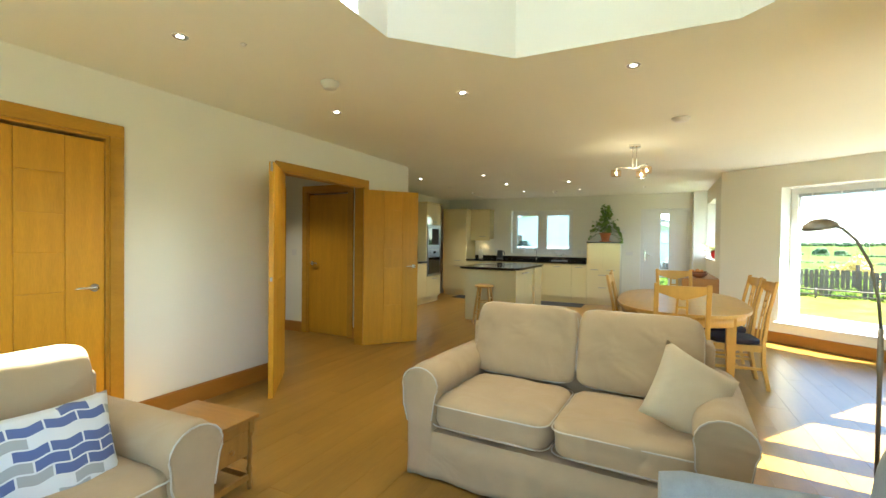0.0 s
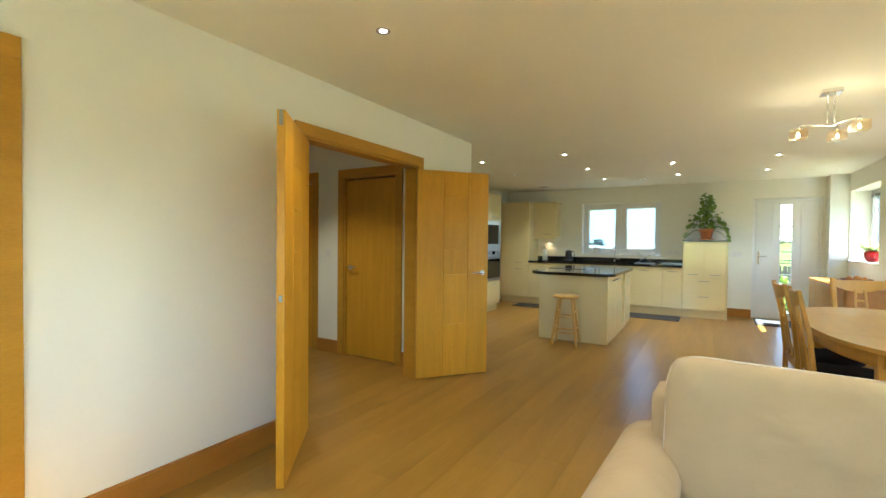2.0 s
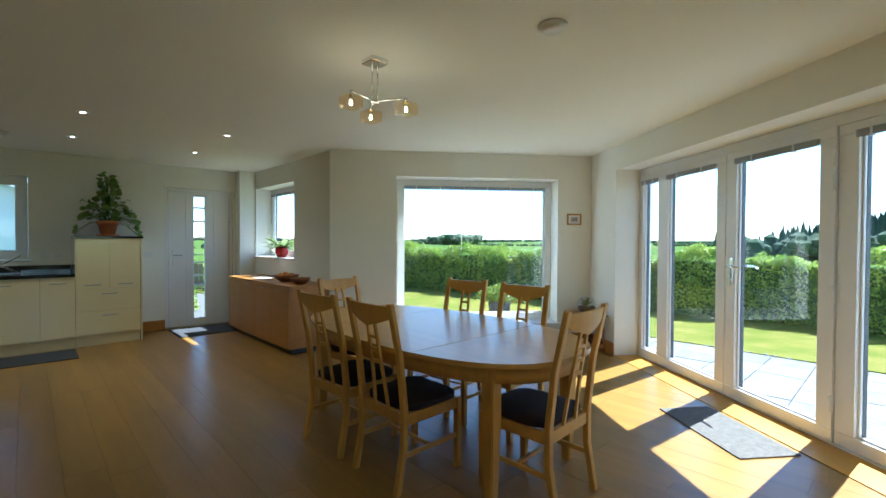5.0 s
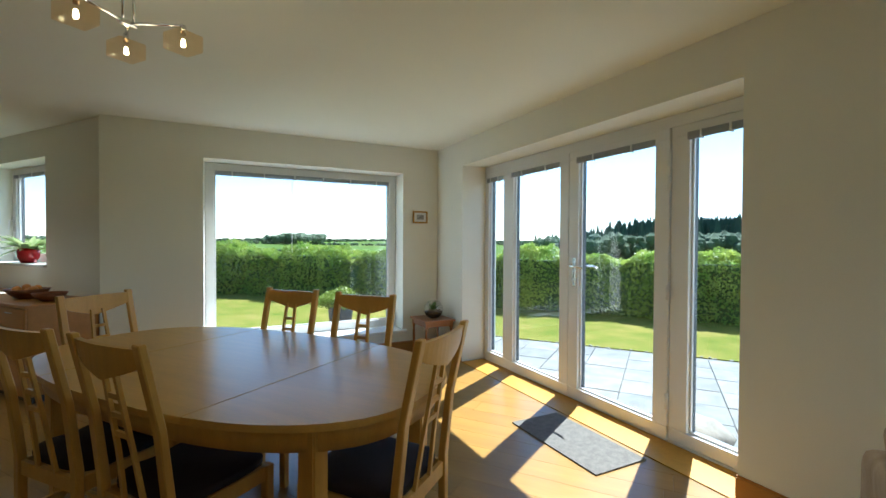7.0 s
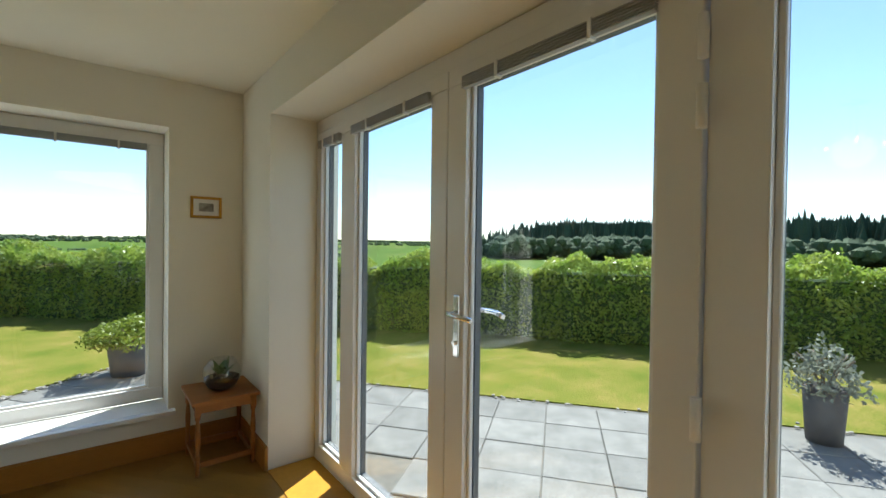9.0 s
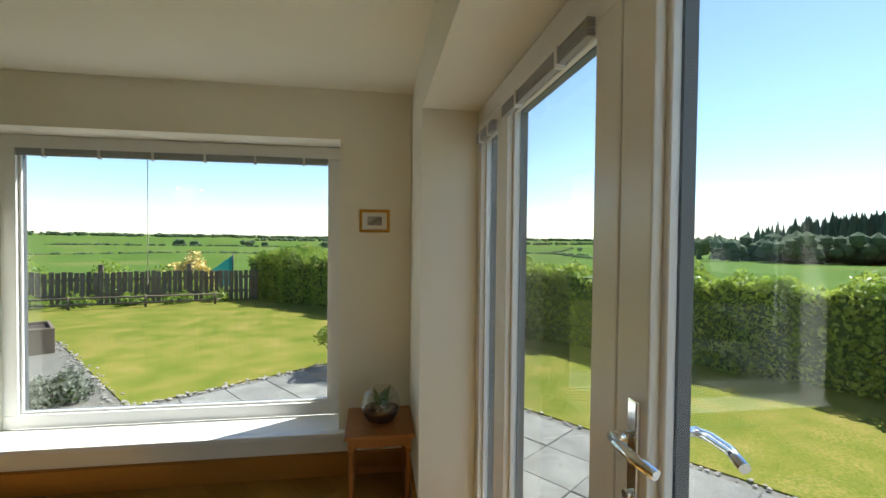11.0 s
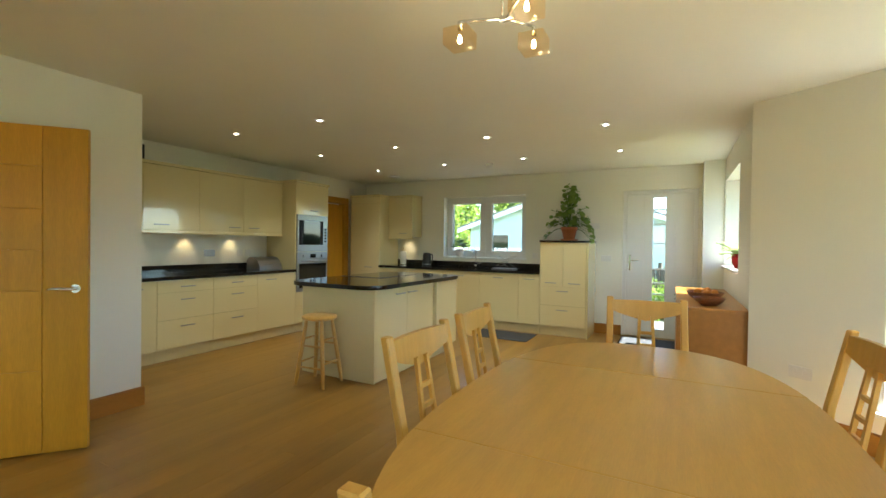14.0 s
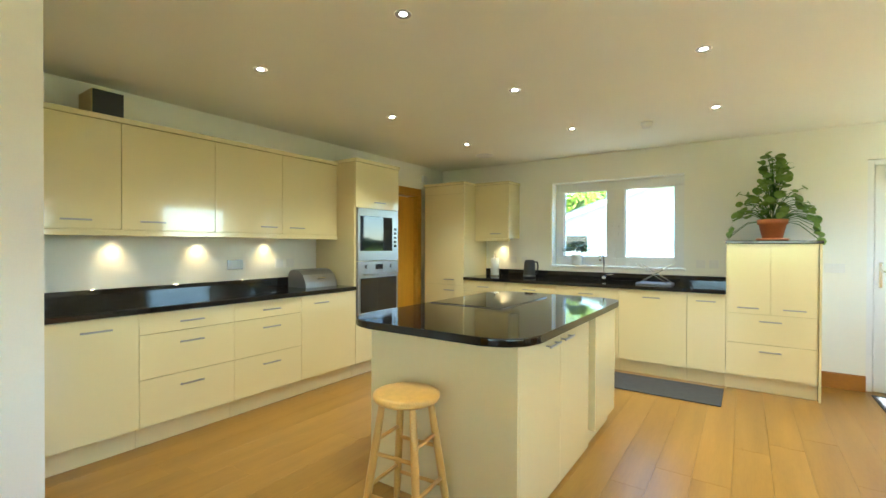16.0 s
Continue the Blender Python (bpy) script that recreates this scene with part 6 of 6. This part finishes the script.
plk.new(tcn.outputs["Object"], sw.inputs["Vector"])
plk.new(sw.outputs["Color"], wv.inputs[0])
plk.new(tcn.outputs["Object"], wv.inputs[2])
plk.new(wv.outputs[0], br.inputs["Vector"])
plk.new(br.outputs["Color"], rmp.inputs[0])
plk.new(rmp.outputs[0], pn["Principled BSDF"].inputs["Base Color"])
pn["Principled BSDF"].inputs["Roughness"].default_value = 0.85


def pillow(bm, w, d, h, n=14):
    """A square cushion with pinched corners and soft folds."""
    for s in (1, -1):
        g = {}
        for i in range(n + 1):
            for j in range(n + 1):
                a, b = -1 + 2 * i / n, -1 + 2 * j / n
                pin = 1 - 0.07 * (1 - abs(a) ** 2) * abs(b) ** 6, 1 - 0.07 * (1 - abs(b) ** 2) * abs(a) ** 6
                z = s * h / 2 * ((1 - abs(a) ** 2.4) * (1 - abs(b) ** 2.4)) ** 0.55
                z += 0.012 * noise.noise(Vector((a * 2.5, b * 2.5, s * 3))) * (1 - a * a) * (1 - b * b)
                g[i, j] = bm.verts.new((a * w / 2 * pin[1], b * d / 2 * pin[0], z))
        for i in range(n):
            for j in range(n):
                bm.faces.new((g[i, j], g[i + 1, j], g[i + 1, j + 1], g[i, j + 1])).smooth = True
    bmesh.ops.remove_doubles(bm, verts=bm.verts[:], dist=0.0005)


bm = bmesh.new()
pillow(bm, 0.46, 0.42, 0.16)
tagged(part("cushion", bm, pat, m=pose(-1.50, 0.96, 0.53, 66, 0, 88)), "blue, grey and white patterned cushion on the armchair", "cushion")
bm = bmesh.new()
pillow(bm, 0.39, 0.39, 0.16)
tagged(part("cushion", bm, CUSH, m=pose(0.56, 2.60, 0.61, 66, 30, 18)), "square cream canvas cushion leaning on the sofa arm", "cushion")

# reading lamp
fl_ = thing("floor_lamp", "bronze arched reading lamp", "floor lamp", pose(1.235, 2.60, 0))
BRONZE = mat("bronze", (0.34, 0.30, 0.24), 0.35, 0.9, var=0.2, scale=20)
bm = bmesh.new()
lathe(bm, [(0.13, 0.0), (0.13, 0.012), (0.03, 0.022), (0.014, 0.03)], 28)
part("base", bm, BRONZE, fl_)
bm = bmesh.new()
tube(bm, [(0, 0, 0.02), (0, 0, 0.80), (0, 0, 0.84), (0, 0, 1.0)], [0.008, 0.008, 0.011, 0.009], 12)
part("pole", bm, BRONZE, fl_)
bm = bmesh.new()
tube(bm, [(0, 0, 1.0), (-0.01, 0.0, 1.12), (-0.04, -0.01, 1.26), (-0.09, -0.02, 1.36), (-0.14, -0.03, 1.41), (-0.17, -0.03, 1.42)], 0.006, 10)
part("neck", bm, BRONZE, fl_)
bm = bmesh.new()
lathe(bm, [(0.010, 0.030), (0.03, 0.026), (0.056, 0.008), (0.063, -0.010), (0.059, -0.010), (0.04, 0.010), (0.0005, 0.018)], 24)
part("shade", bm, BRONZE, fl_, "domed metal shade", pose(-0.215, -0.04, 1.42, 8, -10, 0))

# ---------- garden things ----------
def paving():
    pv = thing("paving", "grey concrete paving slabs on the terrace", "paving", kind="structure")
    me = None
    rg2 = random.Random(9)
    for i in range(9):
        for j in range(34):
            x, y = LX - 0.33 - i * 0.455, 8.78 - j * 0.455
            u = BAY.inverted() @ Vector((x, y, 0))
            if (u.x < UW + 0.70 and u.y < VW + 0.66) or (x < 1.95 and y < 3.0) or x < 1.9:
                continue
            if me is None:
                ob = quick("slab", PAVE, pv, -0.225, 0.225, -0.225, 0.225, GZ - 0.045, GZ + 0.004, bev=0.006)
                me = ob.data
            else:
                ob = new("slab", me)
                ob.parent = pv
            ob.location = (x, y, rg2.uniform(-0.003, 0.003))


paving()
rg = random.Random(31)
bm = bmesh.new()
for i in range(420):
    f = rg.random()
    if i % 3 == 0:
        x, y = 2.92 - 0.2 * f + rg.gauss(0, 0.05), 9.15 + 3.9 * f
    elif i % 3 == 1:
        x, y = 2.95 + 2.75 * f, 9.09 + rg.gauss(0, 0.035)
    else:
        x, y = LX - 0.04 + rg.gauss(0, 0.03), 9.0 - 9 * f
    t = bmesh.new()
    bmesh.ops.create_icosphere(t, subdivisions=1, radius=rg.uniform(0.010, 0.024))
    for v in t.verts:
        v.co.z *= 0.5
        v.co *= rg.uniform(0.85, 1.15)
    merge(bm, t, Matrix.Translation((x, y, GZ + 0.006)))
tagged(part("edging_stones", bm, mat("edging_stone", (0.36, 0.33, 0.30), 0.8, var=0.4, scale=9)), "small stones edging the lawn", "stones", kind="stuff")
pbx = thing("planter_box", "dark wooden planter box by the lawn", "planter", pose(2.35, 12.7, GZ - 0.012))
for a in ((-0.3, 0.3, -0.4, -0.36), (-0.3, 0.3, 0.36, 0.4), (-0.3, -0.26, -0.36, 0.36), (0.26, 0.3, -0.36, 0.36)):
    quick("board", FENCE, pbx, *a, 0, 0.36, bev=0.004)
quick("soil", SOIL, pbx, -0.26, 0.26, -0.36, 0.36, 0.25, 0.31)
POT = mat("stone_pot", (0.10, 0.095, 0.10), 0.7, var=0.3, scale=12, fine=0.1)


def shrub_pot(label, x, y, w, h, cr, ch2, leafmat, seed, n=1500, ls=0.03):
    ob = thing("potted_shrub", label, "plant", pose(x, y, GZ + 0.004))
    bm = bmesh.new()
    lathe(bm, [(w * 0.8, 0), (w * 0.9, h * 0.5), (w, h), (w * 0.9, h), (w * 0.85, h - 0.05), (0.001, h - 0.05)], 20)
    part("pot", bm, POT, ob, "dark stone planter")
    bm = bmesh.new()
    for k in range(5):
        a = 2 * math.pi * k / 5
        tube(bm, [(0, 0, h - 0.06), (0.3 * cr * math.cos(a), 0.3 * cr * math.sin(a), h + ch2 * 0.3), (0.7 * cr * math.cos(a), 0.7 * cr * math.sin(a), h + ch2 * 0.6)], 0.008, 5)
    part("stems", bm, FENCE, ob)

    def place(rng, k):
        d = rng.normal(size=(k, 3))
        d /= np.linalg.norm(d, axis=1, keepdims=True)
        d[:, 2] = np.abs(d[:, 2]) * 1.0 - 0.15
        r = rng.uniform(0.55, 1.05, (k, 1)) * (1 + 0.12 * np.sin(d[:, :1] * 7) + 0.1 * np.cos(d[:, 1:2] * 6))
        return d * r * np.array([cr, cr, ch2]) + np.array([0, 0, h])
    leaf_cloud("leaves", "", n, place, ls, leafmat, seed, parent=ob)
    return ob


YELLOWG = mat("lime_leaf", (0.24, 0.30, 0.04), 0.5, var=0.3, scale=10)
GREYL = mat("grey_leaf", (0.26, 0.28, 0.22), 0.6, var=0.3, scale=20)
leafy(YELLOWG), leafy(GREYL)
AZALEA = mat("yellow_flower", (0.80, 0.62, 0.22), 0.6, var=0.2, scale=2)
shrub_pot("lime green shrub in a dark planter by the lawn", 5.24, 8.68, 0.23, 0.40, 0.44, 0.28, YELLOWG, 4, 3800, 0.024)
shrub_pot("silvery shrub in a dark pot on the terrace", 5.45, 1.82, 0.15, 0.44, 0.27, 0.42, GREYL, 5, 900, 0.024)


def bush(name, label, x, y, z, rx, ry, rz, leafmat, n, ls, seed):
    ob = thing(name, label, "bush", pose(x, y, z))
    # Solid lump without twigs; its dark colour paints the shade inside the foliage.
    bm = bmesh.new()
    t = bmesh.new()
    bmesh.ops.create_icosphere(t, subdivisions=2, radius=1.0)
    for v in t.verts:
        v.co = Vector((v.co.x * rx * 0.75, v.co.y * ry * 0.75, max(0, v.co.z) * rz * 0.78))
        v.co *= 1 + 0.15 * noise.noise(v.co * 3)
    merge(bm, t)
    part("core", bm, CORE, ob, "dark solid core in place of the plant's inner shade")

    def place(rng, k):
        d = rng.normal(size=(k, 3))
        d /= np.linalg.norm(d, axis=1, keepdims=True)
        d[:, 2] = np.abs(d[:, 2])
        r = rng.uniform(0.72, 1.08, (k, 1)) * (1 + 0.15 * np.sin(d[:, :1] * 6 + seed) + 0.12 * np.cos(d[:, 1:2] * 8))
        return d * r * np.array([rx, ry, rz])
    leaf_cloud("leaves", "", n, place, ls, leafmat, seed, parent=ob)
    return ob


bush("lavender_bush", "grey-green lavender by the terrace path", 2.52, 9.85, GZ, 0.27, 0.25, 0.26, GREYL, 1600, 0.026, 6)
bush("flowering_bush", "yellow flowering azalea beyond the fence", 6.6, 20.0, -0.3, 0.72, 0.6, 1.08, AZALEA, 3400, 0.06, 7)
for k, (x, y, r) in enumerate(((2.5, 20.5, 1.0), (4.5, 20.0, 0.9), (5.8, 19.2, 0.8), (10.6, 18.6, 1.1))):
    bush("garden_bush", "green shrub beyond the fence", x, y, -0.3, r * 1.2, r, r * 0.95, HEDGE, 1600, 0.07, 20 + k)
for k, (x, y) in enumerate(((2.6, 17.45), (3.4, 17.15), (4.4, 16.75), (5.3, 16.4), (6.1, 16.1), (1.8, 17.8))):
    bush("border_plant", "low green border plant before the fence", x, y, GZ, 0.35, 0.18, 0.28, HEDGE, 300, 0.045, 40 + k)
tn = thing("net_enclosure", "teal garden net stretched between posts", "net", pose(7.6, 20.3, -0.3))
for x, h in ((-0.42, 0.62), (0.42, 1.2)):
    bm = bmesh.new()
    rod(bm, (x, 0, 0), (x, 0, h + 0.05), 0.022)
    part("post", bm, BLACKP, tn)
bm = bmesh.new()
lo = [bm.verts.new((x, y, 0.05)) for x, y in ((-0.42, -0.004), (0.42, -0.004), (0.42, 0.004), (-0.42, 0.004))]
hi = [bm.verts.new((x, y, h)) for x, y, h in ((-0.42, -0.004, 0.58), (0.42, -0.004, 1.18), (0.42, 0.004, 1.18), (-0.42, 0.004, 0.58))]
for k in range(4):
    bm.faces.new((lo[k], lo[(k + 1) % 4], hi[(k + 1) % 4], hi[k]))
bm.faces.new(hi)
part("net", bm, mat("teal_net", (0.02, 0.25, 0.23), 0.8, var=0.2, scale=30), tn, "teal mesh panel")
bm = bmesh.new()
t = bmesh.new()
bmesh.ops.create_icosphere(t, subdivisions=3, radius=1.0)
for v in t.verts:
    v.co = Vector((v.co.x * 0.20, v.co.y * 0.15, v.co.z * 0.12)) * (1 + 0.22 * noise.noise(v.co * 1.7))
for f in t.faces:
    f.smooth = True
merge(bm, t)
tagged(part("stone", bm, mat("field_stone", (0.30, 0.26, 0.21), 0.85, var=0.4, scale=14, fine=0.2, fscale=80, bump=0.4), m=pose(2.86, 3.34, GZ + 0.08, 0, 0, 30)),
       "rough brown stone lying on the terrace", "stone")

# neighbouring bungalow seen through the kitchen window
nb = thing("bungalow", "white rendered bungalow with a grey tiled gable roof", "house", pose(-8.3, 24.0, -0.3))
bm = bmesh.new()
prof = [(0, 0), (9.6, 0), (9.6, 2.5), (4.8, 4.15), (0, 2.5)]
fr8, bk8 = [bm.verts.new((x, 0, z)) for x, z in prof], [bm.verts.new((x, 9, z)) for x, z in prof]
bm.faces.new(fr8)
bm.faces.new(bk8[::-1])
for k in range(5):
    bm.faces.new((fr8[k], fr8[(k + 1) % 5], bk8[(k + 1) % 5], bk8[k]))
part("wall", bm, RENDERW, nb, "white rendered wall")
for sx in (-1, 1):
    bm = bmesh.new()
    for k in range(16):
        f0, f1 = k / 16, (k + 1.12) / 16
        q = [(4.8 + sx * 5.35 * f, y, 4.20 - 1.84 * f + dz) for f, dz in ((f0, 0.0), (f1, 0.025)) for y in (-0.35, 9.3)]
        vs = [bm.verts.new(p) for p in (q[0], q[1], q[3], q[2])] + [bm.verts.new((p[0], p[1], p[2] + 0.05)) for p in (q[0], q[1], q[3], q[2])]
        for fc in ((0, 1, 2, 3), (7, 6, 5, 4), (0, 4, 5, 1), (1, 5, 6, 2), (2, 6, 7, 3), (3, 7, 4, 0)):
            bm.faces.new([vs[m_] for m_ in fc])
    part("roof", bm, SLATE, nb, "grey tiled roof slope")
    bm = bmesh.new()
    A = [bm.verts.new((4.8 + sx * 5.35 * f, y, 4.18 - 1.84 * f + dz)) for y in (-0.38, -0.35) for f, dz in ((0, 0), (1, 0), (1, -0.2), (0, -0.2))]
    for fc in ((0, 1, 2, 3), (7, 6, 5, 4), (0, 4, 5, 1), (1, 5, 6, 2), (2, 6, 7, 3), (3, 7, 4, 0)):
        bm.faces.new([A[m_] for m_ in fc])
    part("bargeboard", bm, UPVC, nb, "white bargeboard")
ww = quick("window", DGLASS, nb, 1.1, 2.0, -0.02, 0.01, 1.3, 2.05)
for a in ((1.04, 1.10, 1.24, 2.11), (2.0, 2.06, 1.24, 2.11), (1.10, 2.0, 2.05, 2.11), (1.10, 2.0, 1.24, 1.30)):
    quick("frame", UPVC, ww, a[0], a[1], -0.04, -0.021, a[2], a[3])
f2 = thing("picket_fence", "white picket fence by the yard", "fence", pose(-8.4, 18.0, GZ - 0.05))
for z in (0.40, 1.10):
    quick("rail", RENDERW, f2, 0, 6.2, 0, 0.03, z, z + 0.06)
pk = None
for i in range(52):
    if pk is None:
        pk = quick("paling", RENDERW, f2, -0.035, 0.035, -0.02, -0.001, 0.05, 1.38, bev=0.004)
    else:
        o = new("paling", pk.data)
        o.parent = f2
        o.location = (0.06 + i * 0.119, 0, 0)
for k, (x, y, r) in enumerate(((-0.6, 14.6, 0.7), (0.7, 14.0, 0.6), (-2.0, 14.9, 0.5))):
    bush("garden_bush", "bright green shrub by the yard", x, y, GZ, r, r * 0.8, r * 1.1, HEDGE, 1500, 0.05, 60 + k)
for k, (x, y, rx, rz) in enumerate(((-14.2, 33.0, 4.2, 7.5), (-10.2, 37.0, 3.6, 8.6), (-19.5, 31.0, 3.6, 6.6))):
    bush("garden_tree", "leafy green tree behind the bungalow", x, y, -1, rx, rx * 0.8, rz, HEDGE, 9000, 0.16, 70 + k)


# ---------- floor boards ----------
bm = bmesh.new()
prism(bm, [(-6.3, -1.7), (1.6, -1.7), (1.6, 2.8), uv(UW + 0.3, 3.0), uv(UW + 0.3, VW + 0.3), uv(ub, VW + 0.3), (1.6, 8.2), (1.6, 11.1), (-6.3, 11.1)], -0.12, -0.016)
fl = tagged(part("floor", bm, OAKT), "oak board floor", "floor", kind="structure")
rng = random.Random(11)
BW_, BL_ = 0.19, 1.9
x = -6.2
nx_, ny_ = BAY @ Vector((1, 0, 0)), BAY @ Vector((0, 1, 0))
while x < 4.2:
    y = -1.7 - rng.uniform(0, BL_)
    while y < 11.0:
        y1 = y + BL_ * rng.uniform(0.85, 1.1)
        x1 = x + BW_
        polys = []
        lowp = [(x, max(y, -1.68)), (x1, max(y, -1.68)), (x1, min(y1, 2.80)), (x, min(y1, 2.80))]
        if lowp[2][1] - lowp[1][1] > 0.02:
            q = clip(lowp, 1, 0, 1.56)
            if len(q) > 2:
                polys.append(q)
        upp = [(x, max(y, 2.80)), (x1, max(y, 2.80)), (x1, min(y1, 11.05)), (x, min(y1, 11.05))]
        if upp[2][1] - upp[1][1] > 0.02:
            q = clip(upp, nx_.x, nx_.y, UW + 0.001)
            q = clip(q, ny_.x, ny_.y, VW + 0.2) if len(q) > 2 and q[0][0] > 1.0 else q
            if len(q) > 2:
                polys.append(q)
        y = y1
        if not polys or (x < -5.4 and y > 5.6) or (x < -3.2 and y < 2.0):
            continue
        bm = bmesh.new()
        for q in polys:
            cx = sum(a for a, b in q) / len(q)
            cy = sum(b for a, b in q) / len(q)
            lo = [bm.verts.new((a, b, -0.016)) for a, b in q]
            md = [bm.verts.new((a + (cx - a) * 0.004, b + (cy - b) * 0.0006, -0.0006)) for a, b in q]
            hi = [bm.verts.new((a + math.copysign(0.0010, cx - a), b + math.copysign(0.0010, cy - b), 0.0)) for a, b in q]
            k = len(q)
            for A, B in ((lo, md), (md, hi)):
                for i in range(k):
                    bm.faces.new((A[i], A[(i + 1) % k], B[(i + 1) % k], B[i]))
            bm.faces.new(hi)
        part("board", bm, OAKF, fl)
    x += BW_
